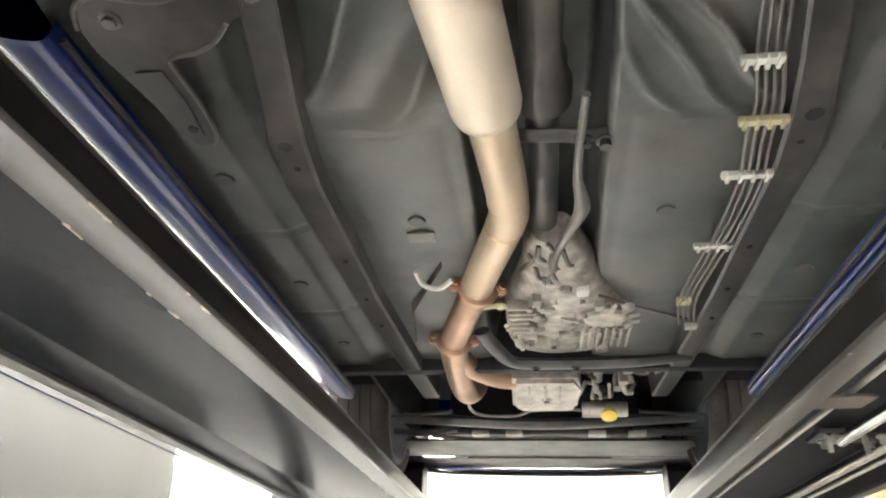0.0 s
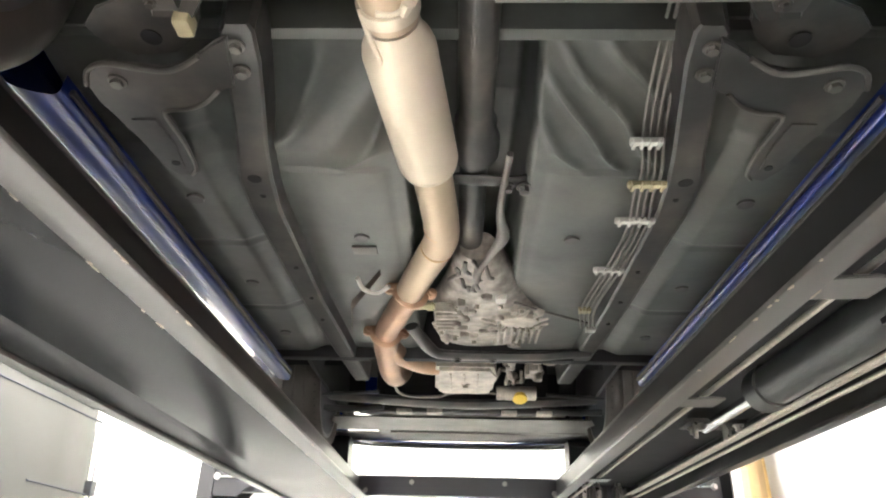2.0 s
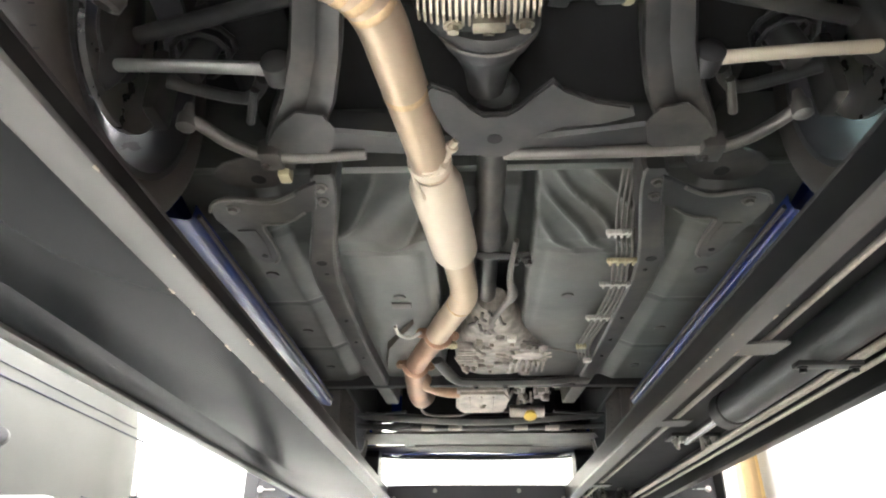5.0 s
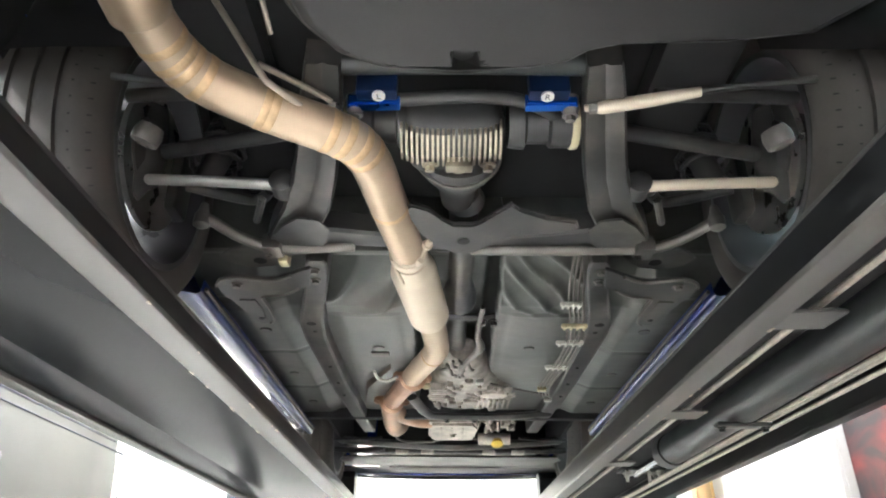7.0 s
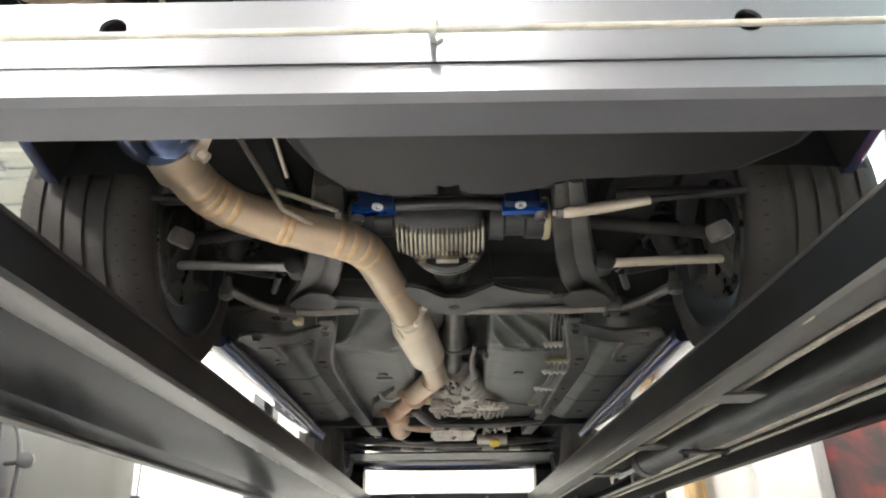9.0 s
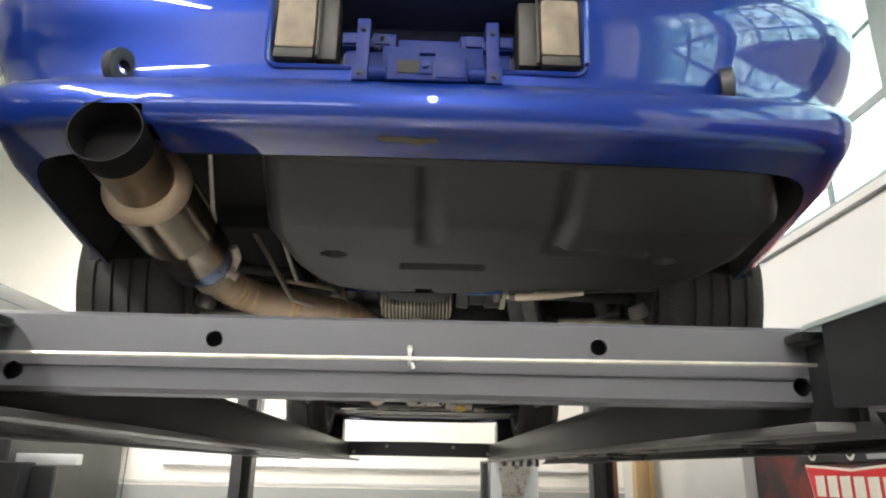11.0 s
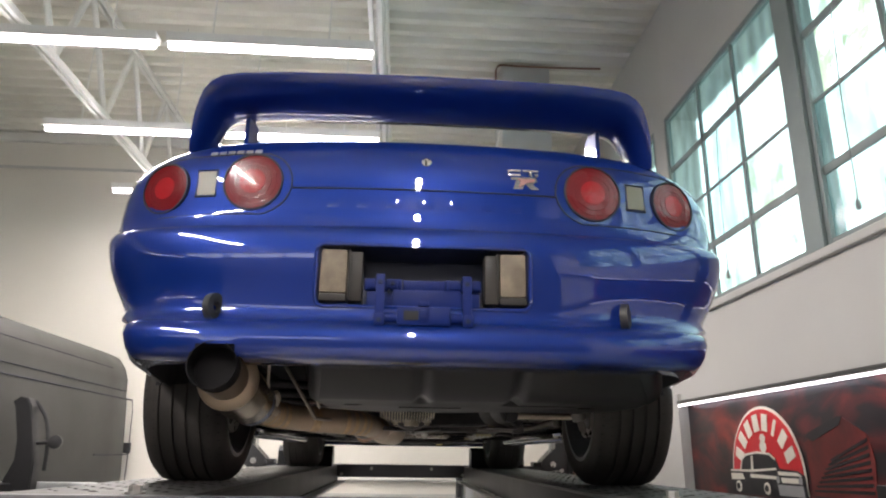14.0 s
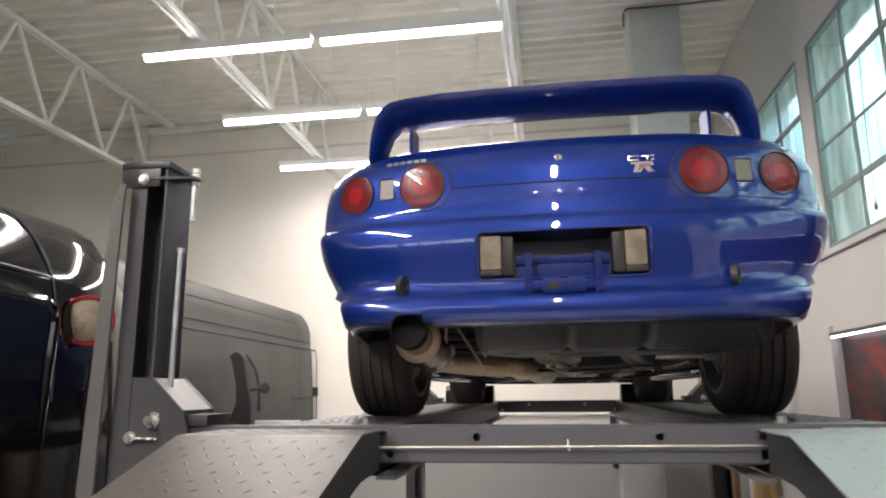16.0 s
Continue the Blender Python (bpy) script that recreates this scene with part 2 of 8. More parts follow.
M["redprint"] = material("smoky red print", (0.17, 0.022, 0.018), 0.45, 0, 0.55, 4, 60, 0.0, dirt=(0.03, 0.012, 0.012), dirt_amount=0.9)
M["greyprint"] = material("grey print", (0.30, 0.30, 0.30), 0.45, 0, 0.1, 6, 60, 0.0)
M["led"] = glow("lamp tube", (1.0, 0.97, 0.93), 22.0)
M["ledstrip"] = glow("strip glow", (1.0, 0.95, 1.0), 5.0)
M["fixture"] = material("white lamp housing", (0.8, 0.79, 0.75), 0.4, 0, 0.03, 9, 90, 0)
M["haze"] = glow("bright outdoors", (0.86, 0.97, 1.0), 4.4)


def mural_material():
    """Printed wall panel: black ground with smoky red flame shapes."""
    m = material("printed mural", (0.03, 0.02, 0.022), 0.4, 0, 0.3, 3, 50, 0.0)
    nt = m.node_tree
    n, l = nt.nodes, nt.links
    co = n.new("ShaderNodeTexCoord")
    mp = n.new("ShaderNodeMapping")
    mp.inputs["Scale"].default_value = (1.0, 0.8, 1.5)
    mp.inputs["Rotation"].default_value = (0.7, 0, 0)
    w = n.new("ShaderNodeTexNoise")
    w.inputs["Scale"].default_value, w.inputs["Detail"].default_value, w.inputs["Distortion"].default_value = 2.3, 3, 1.4
    r = n.new("ShaderNodeValToRGB")
    e = r.color_ramp.elements
    e[0].position, e[0].color = 0.42, (0.018, 0.014, 0.016, 1)
    e[1].position, e[1].color = 0.72, (0.22, 0.032, 0.024, 1)
    k = e.new(0.54)
    k.color = (0.09, 0.018, 0.018, 1)
    l.new(co.outputs["Object"], mp.inputs[0])
    l.new(mp.outputs[0], w.inputs["Vector"])
    l.new(w.outputs["Fac"], r.inputs[0])
    l.new(r.outputs[0], n["Principled BSDF"].inputs["Base Color"])
    return m


M["mural"] = mural_material()

# ---- building helpers ----


def thing(name, at, label, category, group="", kind=""):
    ob = new(name)
    ob.empty_display_size = 0.1
    ob.matrix_basis = Matrix.Translation(at)
    SHELL[ob.name] = Vector(at)
    return tagged(ob, label, category, group, kind)


def link(name, bm, mat, smooth=False, angle=40):
    me = bpy.data.meshes.new(name)
    bmesh.ops.recalc_face_normals(bm, faces=bm.faces)
    if smooth:
        lim = radians(angle)
        for f in bm.faces:
            f.smooth = True
        for e in bm.edges:
            if len(e.link_faces) == 2 and e.calc_face_angle(0) > lim:
                e.smooth = False
    bm.to_mesh(me)
    bm.free()
    for one in (mat if isinstance(mat, (list, tuple)) else [mat]):
        me.materials.append(one)
    return new(name, me)


def part(name, bm, mat, parent, label="", smooth=True, angle=40):
    ob = link(name, bm, mat, smooth, angle)
    ob.parent = parent
    if parent.name in SHELL:
        ob.matrix_parent_inverse = Matrix.Translation(-SHELL[parent.name])
    return tagged(ob, label)


def setting(name, bm, mat, label="", category="", smooth=False):
    return tagged(link(name, bm, mat, smooth), label, category, kind="structure")


def shape():
    return bmesh.new()


def box(bm, a, b, bevel=0.0, m=None):
    geo = bmesh.ops.create_cube(bm, size=1)
    vs = geo["verts"]
    for v in vs:
        v.co = Vector([a[i] + (v.co[i] + 0.5) * (b[i] - a[i]) for i in range(3)])
    if bevel:
        es = list({e for v in vs for e in v.link_edges})
        out = bmesh.ops.bevel(bm, geom=es, offset=bevel, segments=2, affect="EDGES", profile=0.6)
        vs = list({v for f in out["faces"] for v in f.verts} | {v for v in vs if v.is_valid})
    if m:
        bmesh.ops.transform(bm, matrix=m, verts=vs)
    return bm


def ring_frame(d):
    d = d.normalized()
    up = Vector((0, 0, 1)) if abs(d.z) < 0.95 else Vector((1, 0, 0))
    s = d.cross(up).normalized()
    return s, s.cross(d).normalized()


def loft(bm, rings, closed=True, caps=True):
    rows = [[bm.verts.new(p) for p in r] for r in rings]
    n = len(rows[0])
    for a, b in zip(rows, rows[1:]):
        for i in range(n if closed else n - 1):
            j = (i + 1) % n
            bm.faces.new((a[i], a[j], b[j], b[i]))
    if caps and closed:
        bm.faces.new(rows[0][::-1])
        bm.faces.new(rows[-1])
    return bm


def curve_points(pts, steps=6):
    p = [Vector(q) for q in pts]
    out = []
    for i in range(len(p) - 1):
        a, b, c, d = p[max(i - 1, 0)], p[i], p[i + 1], p[min(i + 2, len(p) - 1)]
        for k in range(steps):
            t = k / steps
            out.append(0.5 * (2 * b + (c - a) * t + (2 * a - 5 * b + 4 * c - d) * t * t + (3 * b - a - 3 * c + d) * t ** 3))
    return out + [p[-1]]


def tube(bm, pts, r, n=12, steps=6, caps=True, flat=1.0):
    """A tube along a smooth line; r is one radius or one for each given point."""
    line = curve_points(pts, steps) if steps > 1 else [Vector(q) for q in pts]
    if not isinstance(r, (list, tuple)):
        r = [r] * len(pts)
    rings = []
    for i, q in enumerate(line):
        d = line[min(i + 1, len(line) - 1)] - line[max(i - 1, 0)]
        s, u = ring_frame(d)
        k = i / max(1, steps) if steps > 1 else i
        j = min(int(k), len(r) - 2) if len(r) > 1 else 0
        rad = r[j] + (r[min(j + 1, len(r) - 1)] - r[j]) * min(1, k - j)
        rings.append([q + (s * math.cos(2 * math.pi * a / n) + u * flat * math.sin(2 * math.pi * a / n)) * rad for a in range(n)])
    return loft(bm, rings, True, caps)


def rod(bm, a, b, r, r2=None, n=14):
    return tube(bm, [a, b], [r, r if r2 is None else r2], n, 1)


def lathe(bm, origin, axis, profile, n=28, close=False):
    """Rings of (distance along the axis, radius) round an axis."""
    o, d = Vector(origin), Vector(axis).normalized()
    s, u = ring_frame(d)
    rings = [[o + d * h + (s * math.cos(2 * math.pi * k / n) + u * math.sin(2 * math.pi * k / n)) * max(r, 1e-4) for k in range(n)] for h, r in profile]
    if close:
        rings.append(rings[0])
        return loft(bm, rings, True, False)
    return loft(bm, rings, True, True)


def slab(bm, outline, axis, lo, hi, bevel=0.0):
    """A flat outline in two axes, thick along the third."""
    def put(p, h):
        q = list(p)
        q.insert(axis, h)
        return Vector(q)
    a = [bm.verts.new(put(p, lo)) for p in outline]
    b = [bm.verts.new(put(p, hi)) for p in outline]
    n = len(outline)
    fs = [bm.faces.new(a[::-1]), bm.faces.new(b)] + [bm.faces.new((a[i], a[(i + 1) % n], b[(i + 1) % n], b[i])) for i in range(n)]
    if bevel:
        bmesh.ops.bevel(bm, geom=list({e for f in fs[:2] for e in f.edges}), offset=bevel, segments=2, affect="EDGES")
    return bm


def bolt(bm, at, axis, r=0.008, h=0.008):
    a, d = Vector(at), Vector(axis).normalized()
    tube(bm, [a, a + d * h * 0.3], r * 1.5, 12, 1)
    tube(bm, [a + d * h * 0.3, a + d * h], r, 6, 1)
    return bm


def lerp_table(table, z):
    for (a, p), (b, q) in zip(table, table[1:]):
        if z <= b:
            t = 0 if b == a else max(0, (z - a) / (b - a))
            return p + (q - p) * t
    return table[-1][1]

# ---- the workshop ----
XR, XL, YF, YB, ZC = 2.07, -7.9, 5.3, -5.9, 5.42

bm = shape()
box(bm, (XL - 0.2, YB - 0.2, -0.2), (XR + 0.3, YF + 0.2, 0.0))
setting("floor", bm, M["floor"], "sealed grey concrete workshop floor", "floor")

# far wall with a darker painted band below
bm = shape()
box(bm, (XL - 0.2, YF, 0), (XR + 0.3, YF + 0.2, ZC))
far_wall = setting("wall_north", bm, M["wall"], "cream painted block wall behind the lift", "wall")
bm = shape()
box(bm, (XL, YF - 0.006, 0), (XR, YF, 1.22))
setting("dado", bm, M["dado"], "grey painted band along the foot of the wall", "wall band")
bm = shape()
for zz in (1.24, 4.95):
    box(bm, (XL, YF - 0.010, zz), (XR, YF, zz + 0.035), 0.004)
setting("trim", bm, M["wallcool"], "thin painted rail along the cream wall", "trim")
bm = shape()
box(bm, (XL - 0.2, YB, 0), (XL, YF, ZC))
setting("wall_west", bm, M["wall"], "cream painted block wall", "wall")
# end wall never in view, made dark to keep the bumper's reflections dark
bm = shape()
box(bm, (XL - 0.2, YB - 0.2, 0), (-4.65, YB, ZC))
box(bm, (-0.75, YB - 0.2, 0), (XR + 0.3, YB, ZC))
box(bm, (-4.65, YB - 0.2, 3.35), (-0.75, YB, ZC))
box(bm, (-4.65, YB - 0.2, 0), (-0.75, YB, 2.85))
setting("wall_south", bm, M["backwall"], "unseen dark end wall with a window band", "wall")

sw = thing("window_south", (-1.9, YB, 3.1), "window band with grey bars in the dark wall", "window", "", "structure")
for k in range(8):
    bm = shape()
    x = -4.65 + 0.557 * k
    w = 0.10 if k == 3 else 0.028
    box(bm, (x - w, YB - 0.05, 2.85), (x + w, YB - 0.01, 3.35), 0.004)
    part("glazing_bar", bm, M["sash"], sw)
# window wall: block below and above the long sash band, a shallow bay with the mural
WZ0, WZ1 = 2.72, 4.39
bm = shape()
T = 0.28
box(bm, (XR, 2.48, 0), (XR + T, YF, WZ0))
box(bm, (XR + 0.06, YB, 0), (XR + T, 2.48, 2.107))
box(bm, (XR, YB, 2.107), (XR + T, 2.48, WZ0))
box(bm, (XR, 2.362, WZ0), (XR + T, 2.58, ZC))
box(bm, (XR, 2.58, WZ1), (XR + T, YF, ZC))
box(bm, (XR, 4.30, WZ0), (XR + T, YF, WZ1))
box(bm, (XR, YB, WZ1), (XR + T, 2.36, ZC))
box(bm, (XR, YB, WZ0), (XR + T, -4.88, WZ1))
setting("wall_east", bm, M["wallcool"], "white painted block wall with a band of sash windows", "wall")
bm = shape()
box(bm, (XR - 0.03, YB, WZ0 - 0.05), (XR + 0.02, 4.30, WZ0 - 0.002), 0.008)
setting("window_sill", bm, M["wallcool"], "white painted sill under the windows", "sill")
# bay: jamb, lintel, mural panel and its light strip
bm = shape()
box(bm, (XR - 0.03, 2.485, 0), (XR + 0.05, 2.60, 2.16), 0.006)
setting("door_frame", bm, M["wallcool"], "white painted jamb at the end of the mural", "frame")
bm = shape()
box(bm, (XR - 0.04, YB, 2.085), (XR + 0.058, 2.484, 2.105), 0.004)
setting("lintel", bm, M["liftgrey"], "thin grey steel edge over the mural", "lintel")

mural = thing("wall_mural", (XR + 0.04, 0, 0.0), "black and red printed wall mural with a round shop sign", "mural")
bm = shape()
box(bm, (XR + 0.04, -4.5, 0.3), (XR + 0.058, 2.47, 2.08))
part("panel", bm, M["mural"], mural, "black panel with smoky red shapes")
strip = thing("light_strip", (XR - 0.03, 0, 2.07), "thin glowing light strip along the top of the mural", "light strip")
bm = shape()
box(bm, (XR - 0.032, -4.5, 2.064), (XR - 0.020, 2.47, 2.076), 0.003)
part("tube", bm, M["ledstrip"], strip)
bm = shape()
box(bm, (XR - 0.036, -4.5, 2.0765), (XR - 0.012, 2.47, 2.084))
part("channel", bm, M["zinc"], strip)


def disc_outline(cy, cz, ry, rz, a0, a1, n):
    return [(cy + ry * math.cos(radians(a0 + (a1 - a0) * k / n)), cz + rz * math.sin(radians(a0 + (a1 - a0) * k / n))) for k in range(n + 1)]


def printed(name, outline, x, mat, label=""):
    bm = shape()
    slab(bm, outline, 0, x - 0.003, x)
    return part(name, bm, M[mat], mural, label, smooth=False)


SX, CY, CZ = XR + 0.036, 1.432, 1.60
printed("sign_edge", disc_outline(CY, CZ, 0.405, 0.400, 0, 180, 40) + [(CY - 0.405, CZ - 0.09), (CY + 0.405, CZ - 0.09)], SX, "cream", "cream rim of the sign")
printed("sign_face", disc_outline(CY, CZ, 0.388, 0.383, 0, 180, 40) + [(CY - 0.388, CZ - 0.09), (CY + 0.388, CZ - 0.09)], SX - 0.004, "red", "red face of the sign")
for k in range(8):
    a = radians(156 - 18.9 * k)
    c, s = math.cos(a), math.sin(a)
    oy, oz = CY - 0.310 * c, CZ + 0.308 * s
    w, h = (0.013 if k == 5 else 0.031), 0.049
    q = [(oy - u * w * s - v * h * c, oz - u * w * c + v * h * s) for u, v in ((-1, -1), (1, -1), (1, 1), (-1, 1))]
    printed("letter_bar", q, SX - 0.008, "cream", "cream bar in place of a letter")
printed("letter_bar", disc_outline(CY - 0.01, 1.815, 0.030, 0.026, 0, 340, 16), SX - 0.008, "cream")
printed("letter_bar", disc_outline(CY - 0.008, 1.768, 0.038, 0.032, 0, 340, 16), SX - 0.008, "cream")
# the drawn old car: black print with cream edges
body_line = [(1.848, 1.495), (1.846, 1.625), (1.72, 1.635), (1.69, 1.70), (1.64, 1.728), (1.50, 1.742), (1.36, 1.732), (1.30, 1.70), (1.275, 1.648), (1.10, 1.638), (1.03, 1.615), (1.022, 1.495)]
printed("drawn_car", body_line, SX - 0.008, "blackprint", "black drawing of an old car with cream trim")
for q in ([(1.71, 1.632), (1.685, 1.693), (1.638, 1.716), (1.50, 1.730), (1.50, 1.742), (1.64, 1.728), (1.69, 1.70), (1.725, 1.632)],
          [(1.50, 1.730), (1.36, 1.721), (1.308, 1.694), (1.30, 1.702), (1.36, 1.733), (1.50, 1.742)],
          [(1.585, 1.625), (1.575, 1.715), (1.555, 1.718), (1.56, 1.625)],
          [(1.846, 1.622), (1.58, 1.622), (1.30, 1.640), (1.30, 1.652), (1.58, 1.636), (1.846, 1.634)],
          [(1.846, 1.612), (1.70, 1.612), (1.68, 1.578), (1.846, 1.572)],
          [(1.60, 1.612), (1.30, 1.606), (1.30, 1.588), (1.60, 1.590)],
          [(1.29, 1.632), (1.10, 1.630), (1.05, 1.612), (1.28, 1.612)],
          [(1.26, 1.600), (1.05, 1.600), (1.06, 1.574), (1.25, 1.572)]):
    printed("drawn_trim", q, SX - 0.012, "cream")
printed("drawn_grille", [(1.30, 1.562), (1.05, 1.562), (1.045, 1.505), (1.29, 1.505)], SX - 0.012, "greyprint", "grey drawn grille")
for y0 in (1.42, 1.76):
    printed("drawn_wheel", disc_outline(y0, 1.535, 0.034, 0.034, 0, 340, 18), SX - 0.012, "cream")
    printed("drawn_hub", disc_outline(y0, 1.535, 0.019, 0.019, 0, 340, 18), SX - 0.016, "blackprint")
for y0 in (1.285, 1.062):
    printed("drawn_lamp", disc_outline(y0, 1.588, 0.018, 0.020, 0, 340, 16), SX - 0.016, "greyprint")
# ribbon below the drawing
printed("sign_ribbon_edge", [(1.850, 1.483), (1.842, 1.470), (1.758, 1.190), (1.745, 1.180), (1.10, 1.180), (1.088, 1.190), (1.016, 1.480), (1.024, 1.492), (1.43, 1.462)], SX - 0.009, "cream")
printed("sign_ribbon", [(1.832, 1.470), (1.745, 1.195), (1.103, 1.195), (1.034, 1.478), (1.43, 1.449)], SX - 0.013, "red", "red ribbon of the sign")
for k in range(6):
    y0 = 1.747 - 0.111 * k
    printed("letter_bar", [(y0, 1.325), (y0 - 0.082, 1.325), (y0 - 0.082, 1.428), (y0, 1.426)], SX - 0.018, "cream")
for k in range(2):
    y0 = 1.73 - 0.25 * k
    n = 4 + 3 * k
    for i in range(n):
        a = y0 - 0.047 * i
        tall = 0.048 if i == 0 or (k and i in (2, 3)) else 0.026
        printed("letter_bar", [(a, 1.248), (a - 0.030, 1.248), (a - 0.036, 1.248 + tall), (a - 0.012, 1.248 + tall)], SX - 0.018, "cream")
# louvred red shape printed beside the sign
printed("drawn_panel", [(1.00, 1.79), (0.66, 1.90), (0.50, 1.815), (0.47, 1.70), (0.50, 1.52), (0.99, 1.52)], SX + 0.0015, "redprint", "smoky red printed shape with dark slats")
printed("drawn_stripe", [(0.985, 1.815), (0.96, 1.835), (0.70, 1.905), (0.66, 1.905), (0.69, 1.865), (0.93, 1.79)], SX - 0.002, "blackprint", "dark printed band")
for k in range(8):
    u = k / 7
    a, b = (0.80 + 0.17 * u, 1.700 - 0.150 * u), (0.50, 1.800 - 0.235 * u)
    printed("drawn_stripe", [(a[0], a[1]), (a[0] - 0.01, a[1] - 0.010), (b[0], b[1] - 0.016), (b[0], b[1])], SX - 0.002, "blackprint", "dark slanted printed slat")


THICK = (3.12, 3.92)


# windows: steel sashes with single panes
def window(name, y0, y1, cols, rows):
    w = thing(name, (XR + 0.12, (y0 + y1) / 2, WZ0), "grey-green steel sash window with bright frosted panes", "window", "sash windows", "structure")
    fx0, fx1 = XR + 0.002, XR + 0.05
    bm = shape()
    box(bm, (fx0, y0, WZ0), (fx1, y0 + 0.035, WZ1), 0.004)
    box(bm, (fx0, y1 - 0.035, WZ0), (fx1, y1, WZ1), 0.004)
    box(bm, (fx0, y0 + 0.035, WZ0), (fx1, y1 - 0.035, WZ0 + 0.035), 0.004)
    box(bm, (fx0, y0 + 0.035, WZ1 - 0.035), (fx1, y1 - 0.035, WZ1), 0.004)
    part("window_frame", bm, M["sash"], w)
    for yy in cols[1:-1]:
        bm = shape()
        box(bm, (fx0 + 0.012, yy - 0.014, WZ0 + 0.035), (fx1 - 0.012, yy + 0.014, WZ1 - 0.035), 0.003)
        part("glazing_bar", bm, M["sash"], w)
    for zz in rows[1:-1]:
        bm = shape()
        hb = 0.024 if zz in THICK else 0.010
        for a, b in zip(cols, cols[1:]):
            box(bm, (fx0 + 0.016, a + 0.0145, zz - hb), (fx1 - 0.016, b - 0.0145, zz + hb), 0.003)
        part("glazing_bar", bm, M["sash"], w)
    for a, b in zip(cols, cols[1:]):
        for c, d in zip(rows, rows[1:]):
            bm = shape()
            box(bm, (XR + 0.024, a + 0.01, c + 0.01), (XR + 0.028, b - 0.01, d - 0.01))
            p = part("pane", bm, M["pane"], w)
            p.visible_shadow = False


def pane_material():
    m = bpy.data.materials.new("old window glass")
    m.use_nodes = True
    n, l = m.node_tree.nodes, m.node_tree.links
    b = n["Principled BSDF"]
    b.inputs["Base Color"].default_value = (0.94, 0.98, 0.97, 1)
    b.inputs["Transmission Weight"].default_value, b.inputs["IOR"].default_value = 1, 1.3
    info = n.new("ShaderNodeObjectInfo")
    mr = n.new("ShaderNodeMapRange")
    mr.inputs["To Min"].default_value, mr.inputs["To Max"].default_value = 0.0, 0.16
    l.new(info.outputs["Random"], mr.inputs["Value"])
    l.new(mr.outputs[0], b.inputs["Roughness"])
    tint = n.new("ShaderNodeValToRGB")
    tint.color_ramp.elements[0].color = (0.78, 0.93, 0.93, 1)
    tint.color_ramp.elements[1].color = (0.40, 0.66, 0.68, 1)
    l.new(info.outputs["Random"], tint.inputs[0])
    # upright streaks of grime that thin the light
    co = n.new("ShaderNodeTexCoord")
    mp = n.new("ShaderNodeMapping")
    mp.inputs["Scale"].default_value = (1.0, 7.0, 1.3)
    ns = n.new("ShaderNodeTexNoise")
    ns.inputs["Scale"].default_value, ns.inputs["Detail"].default_value = 1.6, 6
    gr = n.new("ShaderNodeMapRange")
    gr.inputs["From Min"].default_value, gr.inputs["From Max"].default_value = 0.35, 0.68
    gr.inputs["To Min"].default_value, gr.inputs["To Max"].default_value = 1.0, 0.55
    mx = n.new("ShaderNodeMix")
    mx.data_type, mx.blend_type = "RGBA", "MULTIPLY"
    mx.inputs["Factor"].default_value = 1.0
    l.new(co.outputs["Object"], mp.inputs[0])
    l.new(mp.outputs[0], ns.inputs["Vector"])
    l.new(ns.outputs["Fac"], gr.inputs["Value"])
    l.new(tint.outputs[0], mx.inputs["A"])
    l.new(gr.outputs[0], mx.inputs["B"])
    l.new(mx.outputs["Result"], b.inputs["Base Color"])
    return m


M["pane"] = pane_material()
ROWS_Z = [WZ0, 3.12, 3.51, 3.92, WZ1]
COLS = [2.36, 1.76, 1.23, 0.665]
for nm, c in (("window_1", COLS), ("window_2", [v - 1.848 for v in COLS]), ("window_3", [v - 3.696 for v in COLS]), ("window_5", [v - 5.544 for v in COLS]), ("window_4", [4.299, 3.73, 3.16, 2.581])):
    window(nm, c[-1], c[0], c[::-1], ROWS_Z)
for yy in (0.5125, -1.3355, -3.1835):
    bm = shape()
    box(bm, (XR - 0.02, yy, WZ0), (XR + 0.12, yy + 0.152, WZ1), 0.006)
    setting("mullion", bm, M["sash"], "broad grey-green steel mullion between windows", "mullion")
for y in (1.47, 0.18):
    cord = thing("pull_cord", (XR - 0.03, y, 3.0), "thin dark pull cord hanging at the window", "cord", "window cords")
    bm = shape()
    tube(bm, [(XR - 0.012, y, 3.90), (XR - 0.03, y + 0.012, 3.4), (XR - 0.03, y + 0.02, 2.95), (XR - 0.034, y + 0.02, 2.85)], 0.003, 6, 4)
    part("line", bm, M["sash"], cord)
    bm = shape()
    lathe(bm, (XR - 0.034, y + 0.02, 2.805), (0, 0, 1), [(0, 0.008), (0.01, 0.013), (0.04, 0.010), (0.05, 0.005)], 10)
    part("weight", bm, M["sash"], cord)
# what is outside: bright haze with soft tree shapes
bm = shape()
box(bm, (7.0, -14, -2), (7.1, 16, 12))
back = setting("backdrop", bm, M["haze"], "bright hazy daylight with soft green trees", "backdrop")
nt = M["haze"].node_tree
nn = nt.nodes.new("ShaderNodeTexNoise")
nn.inputs["Scale"].default_value, nn.inputs["Detail"].default_value, nn.inputs["Roughness"].default_value = 1.5, 7, 0.66
cr = nt.nodes.new("ShaderNodeValToRGB")
cr.color_ramp.elements[0].position, cr.color_ramp.elements[0].color = 0.41, (0.22, 0.27, 0.17, 1)
cr.color_ramp.elements[1].position, cr.color_ramp.elements[1].color = 0.60, (0.90, 1.0, 1.0, 1)
tc = nt.nodes.new("ShaderNodeTexCoord")
nt.links.new(tc.outputs["Object"], nn.inputs["Vector"])
nt.links.new(nn.outputs["Fac"], cr.inputs[0])
